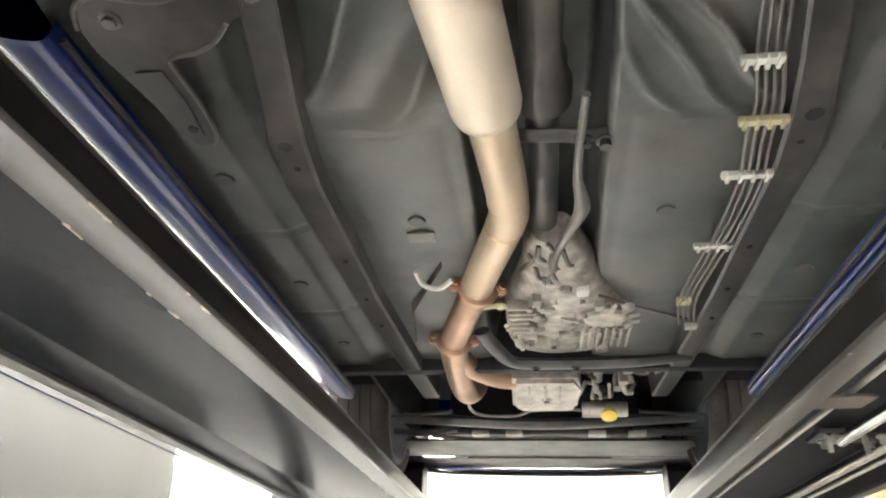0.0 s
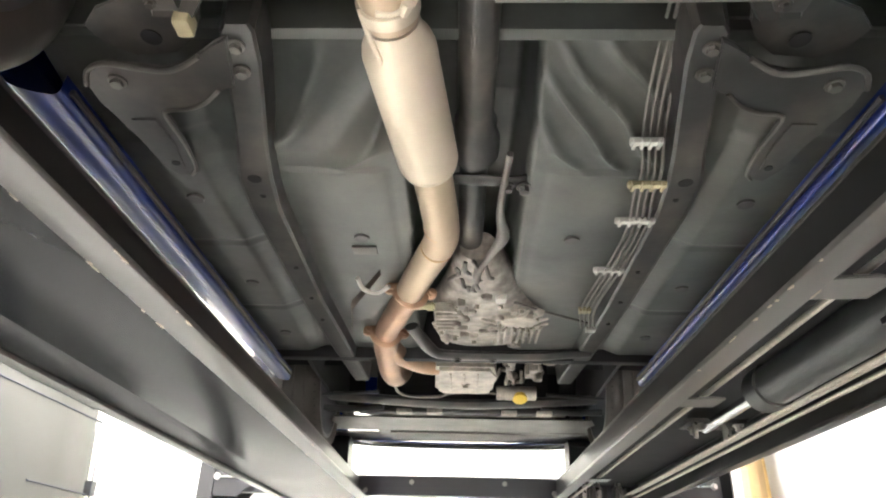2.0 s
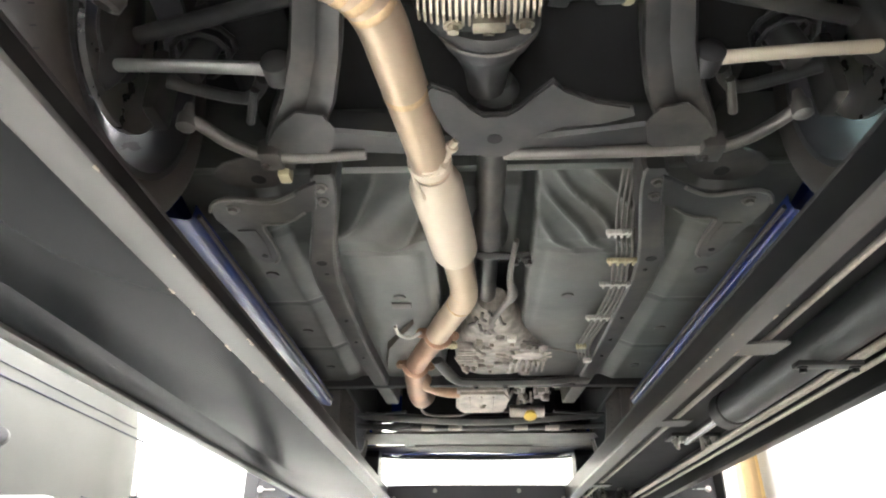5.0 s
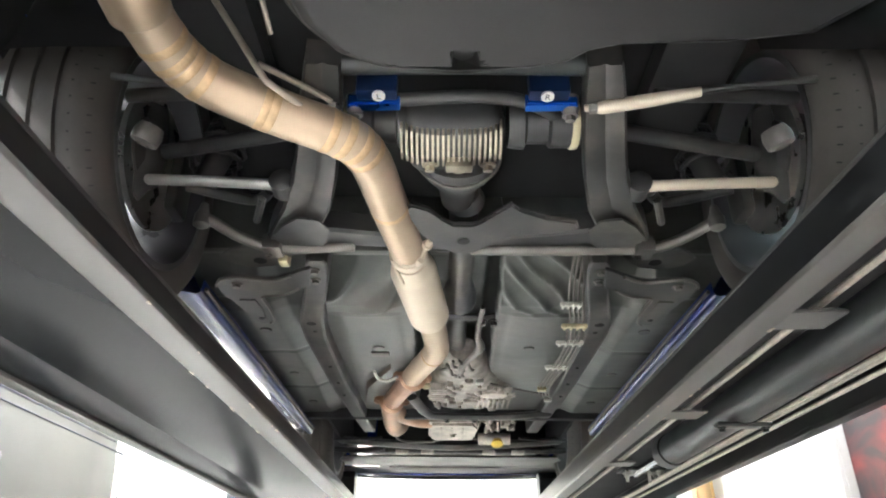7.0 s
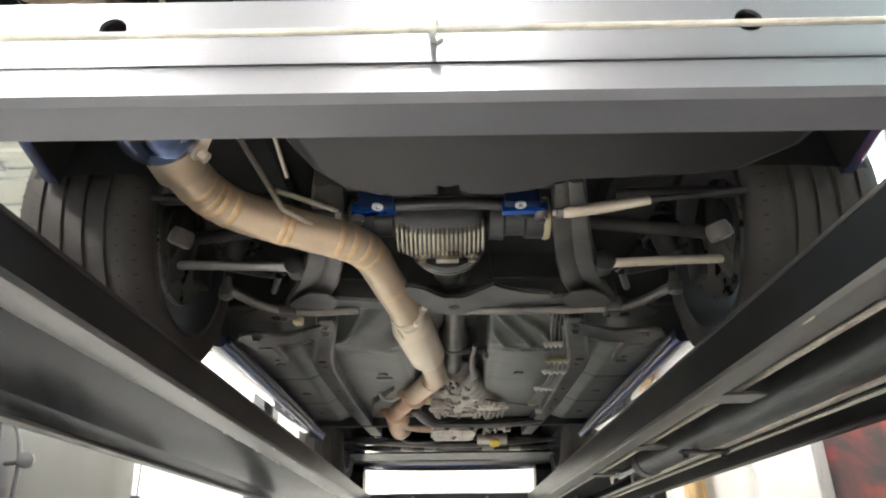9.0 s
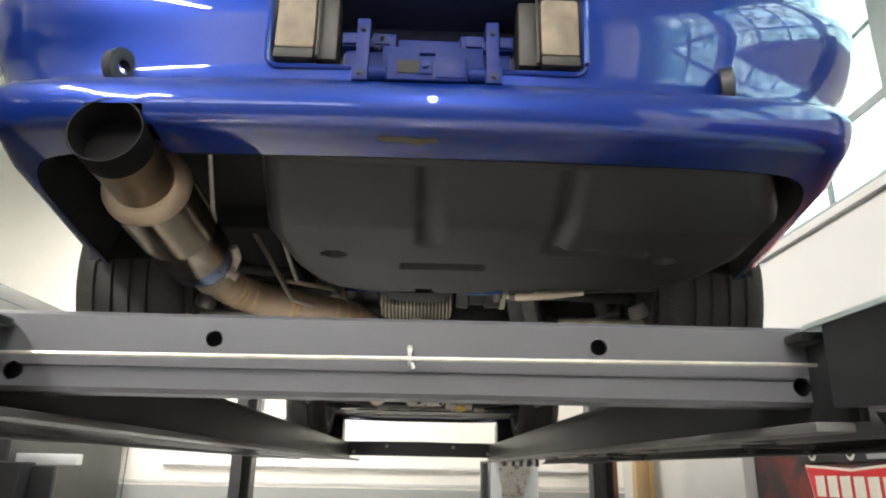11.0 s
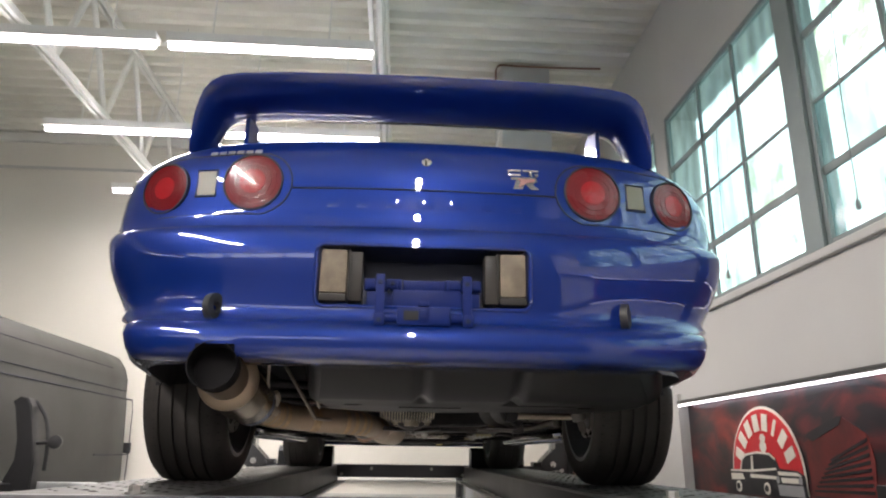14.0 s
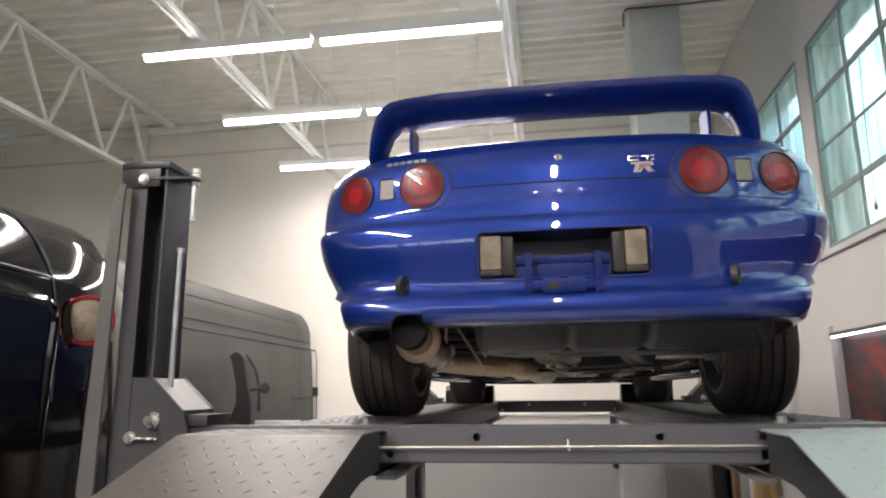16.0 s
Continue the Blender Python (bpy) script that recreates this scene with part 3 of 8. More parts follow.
nt.links.new(cr.outputs[0], nt.nodes["Emission"].inputs[0])

# corrugated roof deck on open-web joists
bm = shape()
prof = []
y = YB
while y < YF:
    for dy, dz in ((0, 0), (0.055, 0), (0.085, 0.055), (0.155, 0.055)):
        prof.append((y + dy, dz))
    y += 0.185
lo = [(XL, a, ZC + b) for a, b in prof] + [(XL, YF + 0.2, ZC)]
hi = [(XR + 0.3, a, ZC + b) for a, b in prof] + [(XR + 0.3, YF + 0.2, ZC)]
top_l = [(XL, a, ZC + 0.12) for a, b in prof] + [(XL, YF + 0.2, ZC + 0.12)]
top_h = [(XR + 0.3, a, ZC + 0.12) for a, b in prof] + [(XR + 0.3, YF + 0.2, ZC + 0.12)]
loft(bm, [top_l, lo, hi, top_h], closed=False)
setting("ceiling", bm, M["ceiling"], "white painted corrugated steel roof deck", "ceiling")


def joist(x):
    j = thing("roof_joist", (x, 0, 4.75), "white painted open-web steel roof joist", "joist", "roof joists")
    for nm, z0, z1 in (("top_chord", ZC - 0.055, ZC - 0.003), ("bottom_chord", 4.46, 4.515)):
        for s in (-1, 1):
            bm = shape()
            box(bm, (x + s * 0.012 - 0.016 + s * 0.016, YB, z0), (x + s * 0.012 + 0.016 + s * 0.016, YF - 0.01, z1), 0.003)
            part(nm, bm, M["joist"], j)
    y, up = -5.42, True
    while y < YF - 0.6:
        bm = shape()
        a, b = (4.49, ZC - 0.03) if up else (ZC - 0.03, 4.49)
        step = 0.37 if up else 0.56
        rod(bm, (x, y, a), (x, y + step, b), 0.026, n=8)
        part("web", bm, M["joist"], j)
        y += step
        up = not up


for x in (-0.29, -2.72, -5.20):
    joist(x)
bm = shape()
box(bm, (-5.70, YF - 0.10, 0), (-5.54, YF - 0.01, ZC - 0.01), 0.01)
setting("column", bm, M["joist"], "white steel column on the cream wall", "column")
bm = shape()
box(bm, (XL, YF - 0.07, ZC - 0.13), (XR, YF - 0.012, ZC - 0.02), 0.006)
setting("ceiling_edge", bm, M["joist"], "white steel angle along the top of the wall", "trim")


def tube_light(x, y, z, along=False):
    """One strip light that starts at x, y and runs across the hall, or along it."""
    n = thing("strip_light", (x, y, z), "white strip light with a glowing tube under the joists", "strip light", "strip lights")
    m = pose(x, y, z, 0, 0, 90 if along else 0)
    bm = shape()
    slab(bm, [(-0.06, 0.075), (0.06, 0.075), (0.035, 0.02), (-0.035, 0.02)], 0, 0.0, 1.42, 0.004)
    bm.transform(m)
    part("housing", bm, M["fixture"], n)
    bm = shape()
    rod(bm, (0.02, 0, 0), (1.40, 0, 0), 0.024, n=12)
    bm.transform(m)
    part("tube", bm, M["led"], n, "glowing white tube")
    for k in (0.3, 1.1):
        bm = shape()
        rod(bm, (k, 0, 0.07), (k, 0, ZC - z), 0.006, n=6)
        bm.transform(m)
        part("hanger", bm, M["joist"], n)
    return n


LIGHT_Z = 4.36
for y in (1.56, 2.93, 4.39):
    for x0 in (-3.2, -1.72):
        tube_light(x0, y, LIGHT_Z)
    area_lamp("strip_lamp", pose(-1.72, y, LIGHT_Z - 0.04, 0, 0, 0), 2.8, 0.06, 24 if y > 4 else 76, (1, 0.94, 0.855))
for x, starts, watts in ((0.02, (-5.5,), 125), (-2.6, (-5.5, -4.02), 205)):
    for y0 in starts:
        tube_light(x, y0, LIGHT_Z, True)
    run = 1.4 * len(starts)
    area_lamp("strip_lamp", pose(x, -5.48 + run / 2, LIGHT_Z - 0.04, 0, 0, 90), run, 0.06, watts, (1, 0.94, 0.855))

# square duct dropping from the roof
duct = thing("air_duct", (1.09, 3.3, 3.6), "square grey-green sheet metal air duct under the roof", "duct")
bm = shape()
box(bm, (0.86, 3.28, 3.6), (1.34, 3.76, ZC - 0.004), 0.006)
part("body", bm, M["cabinet"], duct)
for z in (4.70,):
    bm = shape()
    box(bm, (0.85, 3.27, z), (1.35, 3.77, z + 0.06), 0.004)
    part("flange", bm, M["cabinet"], duct)
bm = shape()
tube(bm, [(0.80, 3.27, ZC - 0.20), (0.82, 3.265, ZC - 0.03), (1.0, 3.262, ZC - 0.02), (1.40, 3.262, ZC - 0.02), (1.85, 3.25, ZC - 0.015)], 0.010, 6, 4)
part("hanger", bm, M["timberdark"], duct, "rusty hanger wire")

# loose things by the far wall
cab = thing("metal_cabinet", (0.86, 4.5, 0), "galvanised sheet metal cabinet by the far wall", "cabinet")
bm = shape()
box(bm, (0.62, 4.35, 0.0), (1.04, 4.8, 1.56), 0.012)
part("body", bm, M["cabinet"], cab)
bm = shape()
slab(bm, [(0.66, 1.52), (0.98, 1.52), (0.90, 1.20), (0.72, 1.20)], 1, 4.335, 4.348, 0.003)
part("chute", bm, M["zinc"], cab)
bm = shape()
box(bm, (0.55, 4.45, 0.9), (0.60, 4.7, 1.5), 0.01)
part("side_box", bm, M["dark"], cab)
for k, (x, h, mat, lab) in enumerate([(1.86, 2.15, "timberdull", "tan board leaning on the window wall"), (1.93, 2.2, "timberdull", "tan board leaning on the window wall"), (2.00, 2.2, "timber", "pale yellow board leaning on the window wall"),
                                      (1.66, 1.55, "timberdark", "dark brown board leaning on the wall")]):
    b = thing("board", (x, 4.15, 0), lab, "board", "leaning boards")
    bm = shape()
    box(bm, (-0.034, -0.06, 0), (0.034, 0.06, h), 0.004, pose(x - 0.02, 4.12 + 0.03 * k, 0.004, -1 - k, 1.2 if k < 3 else 5, 12 * k))
    part("plank", bm, M[mat], b)
bm = shape()
tube(bm, [(-2.6, YF - 0.04, 1.42), (1.3, YF - 0.04, 1.42), (1.75, YF - 0.04, 1.40), (1.80, YF - 0.04, 1.3), (1.80, YF - 0.04, 0.2)], 0.018, 8, 4)
pp = thing("conduit_pipe", (0, YF - 0.04, 1.0), "white painted conduit pipe along the wall", "pipe")
part("run", bm, M["wallcool"], pp)

# ---- the four-post lift ----
LX = -0.020                 # its middle line
IN, OUT = 0.525, 0.972      # inner and outer edge of a runway, from the middle
RB, RE = -1.20, 3.42        # runway ends
BY = -1.11                  # rear face of the rear crossbeam

lift = thing("four_post_lift", (LX, 1.1, 0), "black four-post car lift, raised, carrying the blue car", "car lift")

for side in (-1, 1):
    x0, x1 = sorted((LX + side * IN, LX + side * OUT))
    xi, xo = LX + side * IN, LX + side * OUT
    # deck plate with its folded inner and outer sides
    bm = shape()
    box(bm, (x0, RB, D - 0.008), (x1, RE, D), 0.002)
    deck = part("runway_deck", bm, M["deck"], lift, "worn steel runway plate")
    bm = shape()
    yy = -0.75
    while yy < RE - 0.1:
        for k in range(5):
            x = x0 + 0.05 + k * 0.09 + (0.04 if int(round((yy + 3) / 0.055)) % 2 else 0)
            if x < x1 - 0.03:
                a = 0.7 if (k % 2) else -0.7
                c, s = math.cos(a) * 0.014, math.sin(a) * 0.014
                vs = [bm.verts.new((x - c, yy - s, D)), bm.verts.new((x - s * 0.3, yy + c * 0.3, D + 0.0025)), bm.verts.new((x + c, yy + s, D)), bm.verts.new((x + s * 0.3, yy - c * 0.3, D + 0.0025))]
                bm.faces.new(vs)
        yy += 0.055
    tagged(part("tread_pattern", bm, M["deck"], deck, smooth=False), kind="stuff")
    bm = shape()
    box(bm, (min(xi, xi - side * -0.012), RB, D - 0.115), (max(xi, xi - side * -0.012), RE, D - 0.0085), 0.002)
    part("inner_side", bm, M["lift"], lift, "black folded runway side")
    bm = shape()
    xe = -0.948 if side < 0 else xo                     # outer lower edge
    box(bm, (min(xe, xe - side * 0.012), RB, D - 0.115), (max(xe, xe - side * 0.012), RE, D - 0.0085), 0.002)
    part("outer_side", bm, M["lift"], lift)
    # lower flange along the inside, its coat chipped along both edges
    f0, f1 = (-0.470, -0.527) if side < 0 else (0.453, 0.500)
    bm = shape()
    box(bm, (min(f0, f1), RB, D - 0.127), (max(f0, f1), RE, D - 0.1155), 0.003)
    fl = part("inner_flange", bm, M["liftgrey"], lift, "grey scuffed lower flange")
    rng = random.Random(21 + side)
    bm = shape()
    for k in range(20):
        y = RB + 0.3 + (RE - RB - 0.5) * rng.random() if k % 2 else 0.15 + 0.5 * rng.random()
        x = f0 if rng.random() < 0.6 else f1
        a, b = 0.002 + 0.005 * rng.random(), 0.004 + 0.014 * rng.random()
        ring = [(x + a * (0.7 + 0.5 * rng.random()) * math.cos(t), y + b * (0.7 + 0.5 * rng.random()) * math.sin(t)) for t in [2 * math.pi * i / 7 for i in range(7)]]
        ring = [(min(max(u, min(f0, f1) - 0.0006), max(f0, f1) + 0.0006), v) for u, v in ring]
        slab(bm, ring, 2, D - 0.1276, D - 0.1262)
    tagged(part("chipped_edge", bm, M["chip"], fl, "bare chips in the coat", smooth=False), kind="stuff")
    a, b = sorted((xe + side * 0.004, xe - side * 0.034))
    bm = shape()
    box(bm, (a, RB, D - 0.127), (b, RE, D - 0.1155), 0.003)
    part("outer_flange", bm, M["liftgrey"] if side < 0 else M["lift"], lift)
    if side < 0:
        bm = shape()
        box(bm, (-0.790, RB + 0.05, D - 0.122), (-0.5275, RE - 0.05, D - 0.114), 0.002)
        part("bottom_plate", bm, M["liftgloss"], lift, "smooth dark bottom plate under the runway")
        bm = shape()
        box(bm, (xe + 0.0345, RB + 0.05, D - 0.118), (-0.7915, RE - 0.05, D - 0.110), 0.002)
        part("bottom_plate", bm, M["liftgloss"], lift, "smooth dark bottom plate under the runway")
    else:
        # open underside with the lifting cylinder, cables and their guides
        bm = shape()
        rod(bm, (0.738, -0.95, D - 0.066), (0.738, 1.16, D - 0.066), 0.050, n=24)
        cy = part("cylinder", bm, M["cyl"], lift, "dark painted hydraulic cylinder")
        bm = shape()
        lathe(bm, (0.738, 1.16, D - 0.066), (0, 1, 0), [(-0.05, 0.051), (-0.048, 0.055), (0.02, 0.055), (0.026, 0.034), (0.05, 0.032)])
        part("gland", bm, M["blackpart"], cy)
        bm = shape()
        rod(bm, (0.738, 1.2, D - 0.066), (0.738, 1.62, D - 0.066), 0.016)
        part("piston_rod", bm, M["chrome"], cy)
        for y in (-0.55, 0.545):
            bm = shape()
            box(bm, (0.668, y - 0.018, D - 0.122), (0.808, y + 0.018, D - 0.110), 0.003)
            bolt(bm, (0.682, y, D - 0.122), (0, 0, -1), 0.008, 0.012)
            bolt(bm, (0.794, y, D - 0.122), (0, 0, -1), 0.008, 0.012)
            part("saddle", bm, M["cyl"], cy, "dark saddle clamp of the cylinder")
        for x, dz in ((0.566, 0.098), (0.815, 0.092), (0.843, 0.086), (0.872, 0.094), (0.898, 0.082)):
            bm = shape()
            rod(bm, (x, RB + 0.2, D - dz), (x, RE - 0.1, D - dz), 0.0062, n=8)
            part("lift_cable", bm, M["cable"], lift, "taut steel cable")
        bm = shape()
        rod(bm, (0.512, RB + 0.1, D - 0.108), (0.512, RE - 0.1, D - 0.108), 0.003, n=6)
        part("hydraulic_line", bm, M["liftgrey"], lift, "thin grey line along the flange")
        for y in (-0.80, -0.215, 0.410, 1.08, 2.35):
            bm = shape()
            slab(bm, [(0.5005, y - 0.030), (0.560, y - 0.040), (0.590, y - 0.032), (0.586, y + 0.040), (0.5005, y + 0.046)], 2, D - 0.124, D - 0.118, 0.0015)
            part("guide_strap", bm, M["liftgrey"], lift, "grey cable guide plate", smooth=False)
        bm = shape()
        box(bm, (0.675, 1.575, D - 0.058), (0.850, 1.685, D - 0.046), 0.003)
        yoke = part("cable_yoke", bm, M["blackpart"], lift, "black cable yoke plate with bolts")
        for x, y in ((0.712, 1.600), (0.711, 1.655), (0.815, 1.649), (0.83, 1.60)):
            bm = shape()
            bolt(bm, (x, y, D - 0.058), (0, 0, -1), 0.011, 0.020)
            part("bolt", bm, M["zinc"], yoke)
        for x, y in ((0.692, 1.578), (0.786, 1.60)):
            bm = shape()
            box(bm, (x - 0.006, y - 0.006, D - 0.105), (x + 0.006, y + 0.006, D - 0.0585), 0.002)
            part("pin", bm, M["zinc"], yoke, "zinc pin")
        for x, y in ((0.57, 3.0), (0.64, 3.02), (0.70, 3.05), (0.75, 3.0), (0.81, 3.02)):
            bm = shape()
            box(bm, (x, y, D - 0.15), (x + 0.02, y + 0.1, D - 0.06), 0.004)
            part("sheave_bracket", bm, M["liftgrey"], lift)
        for x in (0.61, 0.68, 0.785):
            bm = shape()
            lathe(bm, (x, 3.1, D - 0.09), (1, 0, 0), [(-0.012, 0.05), (-0.008, 0.06), (-0.004, 0.05), (0.004, 0.05), (0.008, 0.06), (0.012, 0.05)], 20)
            part("sheave", bm, M["zinc"], lift)
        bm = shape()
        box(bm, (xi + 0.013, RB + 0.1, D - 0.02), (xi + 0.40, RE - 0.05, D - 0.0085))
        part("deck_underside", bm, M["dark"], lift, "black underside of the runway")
    # small square end blocks behind the front tyres
    bm = shape()
    slab(bm, [(2.93, D), (2.93, D + 0.11), (2.97, D + 0.15), (3.05, D + 0.15), (3.09, D + 0.11), (3.09, D)], 0, x0 + 0.02, x1 - 0.01, 0.004)
    part("wheel_stop", bm, M["lift"], lift, "black folded wheel stop")

# crossbeams: a folded channel, its face pierced by round holes
HOLES = ((-0.262, -0.021, 0.011), (0.233, -0.021, 0.011), (-0.508, -0.066, 0.012), (0.494, -0.066, 0.012))


def crossbeam(ya, pierced):
    yb, lo, hi = ya + 0.055, D - 0.085, D + 0.006
    x0, x1 = -1.31 + LX, 1.37 + LX
    bm = shape()
    prof = [(ya, hi), (ya + 0.008, D + 0.012), (yb - 0.008, D + 0.012), (yb, hi), (yb, lo), (yb - 0.006, lo - 0.006), (ya + 0.006, lo - 0.006), (ya, lo)]
    loft(bm, [[(x, y, z) for y, z in prof] for x in (x0, x1)], closed=False, caps=False)
    edges = []

    def loop(pts):
        vs = [bm.verts.new(p) for p in pts]
        edges.extend(bm.edges.new((vs[k], vs[(k + 1) % len(vs)])) for k in range(len(vs)))
        return vs

    loop([(x0, ya, lo), (x1, ya, lo), (x1, ya, hi), (x0, ya, hi)])
    rims = []
    if pierced:
        for x, dz, r in HOLES:
            rims.append(loop([(x + r * math.cos(a), ya, D + dz + r * math.sin(a)) for a in [2 * math.pi * k / 20 for k in range(20)]]))
    bmesh.ops.triangle_fill(bm, use_beauty=True, use_dissolve=False, edges=edges, normal=(0, -1, 0))
    for rim in rims:
        inner = [bm.verts.new(v.co + Vector((0, 0.004, 0))) for v in rim]
        for k in range(20):
            bm.faces.new((rim[k], rim[(k + 1) % 20], inner[(k + 1) % 20], inner[k]))
    return part("crossbeam", bm, M["beam"], lift, "long dark steel crossbeam with round holes", smooth=False)


beam = crossbeam(BY, True)
bm = shape()
box(bm, (-1.10, BY - 0.0010, D - 0.0590), (1.10, BY + 0.0002, D - 0.0582))
part("fold_line", bm, M["lift"], beam, smooth=False)
beam = crossbeam(3.30, False)
# front beam is left unpierced: bright zinc heads sit at the hole places
for x, dz, r in HOLES:
    bm = shape()
    bolt(bm, (x, 3.30, D + dz), (0, -1, 0), r * 0.8, 0.006)
    part("bolt", bm, M["zinc"], beam)
bm = shape()
tube(bm, [(-1.28, BY - 0.02, D - 0.052), (-0.3, BY - 0.02, D - 0.046), (0.6, BY - 0.02, D - 0.040), (1.36, BY - 0.02, D - 0.036)], 0.0027, 8, 4)
part("lock_cable", bm, M["cable"], lift, "pale steel cable along the crossbeam")
bm = shape()
lathe(bm, (-0.011, BY - 0.02, D - 0.040), (1, 0, 0), [(-0.002, 0.0085), (0.002, 0.0085), (0.002, 0.0125), (-0.002, 0.0125)], 16, True)
rod(bm, (-0.011, BY, D - 0.030), (-0.011, BY - 0.018, D - 0.030), 0.0035, n=8)
rod(bm, (-0.006, BY - 0.02, D - 0.056), (-0.009, BY - 0.02, D - 0.05), 0.003, n=8)
part("cable_eye", bm, M["zinc"], lift, "zinc eye bolt that guides the cable")

# approach plates
for side in (-1, 1):
    # left ramp dark and tan, right ramp much paler and grey-green
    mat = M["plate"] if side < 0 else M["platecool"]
    xi, xo = LX + side * 0.495, LX + side * 0.985
    prof = [(-0.86, D + 0.004), (-1.38, D + 0.002), (-2.02, D - 0.205)]
    lab = "dark tan tread plate ramp" if side < 0 else "pale grey-green tread plate ramp"
    bm = shape()
    xn = LX + side * 0.66
    # notch at the inner corner
    a, b = sorted((xn, xo))
    for (p, q, u, v) in ((-0.86, -1.16, a, b), (-1.16, -1.38, *sorted((xi, xo)))):
        z = lambda t: D + 0.004 - 0.002 * (t + 0.86) / -0.52
        loft(bm, [[(u, p, z(p)), (v, p, z(p)), (v, p, z(p) - 0.006), (u, p, z(p) - 0.006)], [(u, q, z(q)), (v, q, z(q)), (v, q, z(q) - 0.006), (u, q, z(q) - 0.006)]])
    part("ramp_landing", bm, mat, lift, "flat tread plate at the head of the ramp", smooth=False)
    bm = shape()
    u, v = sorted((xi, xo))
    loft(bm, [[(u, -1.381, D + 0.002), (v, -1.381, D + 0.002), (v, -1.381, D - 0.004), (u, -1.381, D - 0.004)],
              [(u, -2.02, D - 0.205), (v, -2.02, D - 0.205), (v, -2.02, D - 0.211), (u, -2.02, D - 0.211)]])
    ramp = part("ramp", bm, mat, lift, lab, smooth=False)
    for s in (u + 0.002, v - 0.010):
        bm = shape()
        slab(bm, [(-1.2, D - 0.004), (-1.38, D - 0.0045), (-2.02, D - 0.212), (-2.02, D - 0.26), (-1.38, D - 0.11), (-1.2, D - 0.10)], 0, s, s + 0.008)
        part("ramp_side", bm, M["lift"], ramp, "black side of the ramp", smooth=False)
    bm = shape()
    rng = random.Random(4)
    r = 0
    y = -1.0
    while y > -2.0:
        z = D + 0.0035 if y > -1.38 else D + 0.002 - (y + 1.38) / -0.64 * 0.207
        k = 0
        x = u + 0.03 + (0.03 if r % 2 else 0)
        while x < v - 0.02:
            if y < -1.17 or (abs(x - LX) > 0.69):
                an = 0.75 if (k + r) % 2 else -0.75
                c, s = math.cos(an), math.sin(an)
                L, Wd = 0.014, 0.0042
                slope = -0.205 / 0.64 if y <= -1.38 else 0.004
                def at(dx, dy, h):
                    return (x + dx, y + dy, z + (dy * 0.323 if y <= -1.38 else 0) + h)
                q = [bm.verts.new(at(-c * L, -s * L, 0)), bm.verts.new(at(s * Wd, -c * Wd, 0.0002)), bm.verts.new(at(c * L, s * L, 0)), bm.verts.new(at(-s * Wd, c * Wd, 0.0002))]
                tp = bm.verts.new(at(0, 0, 0.0020 if side < 0 else 0.0028))
                for i in range(4):
                    bm.faces.new((q[i], q[(i + 1) % 4], tp))
            x += 0.06
            k += 1
        y -= 0.042
        r += 1
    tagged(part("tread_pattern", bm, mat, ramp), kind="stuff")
    bm = shape()
    bolt(bm, (LX + side * 0.585, -1.04, D + 0.012), (0, 0, 1), 0.014, 0.018)
    part("hinge_bolt", bm, M["zinc"], lift)
    bm = shape()
    box(bm, (min(xn, xi), -1.155, D - 0.014), (max(xn, xi), -1.115, D - 0.002), 0.003)
    part("hinge_block", bm, M["lift"], lift)


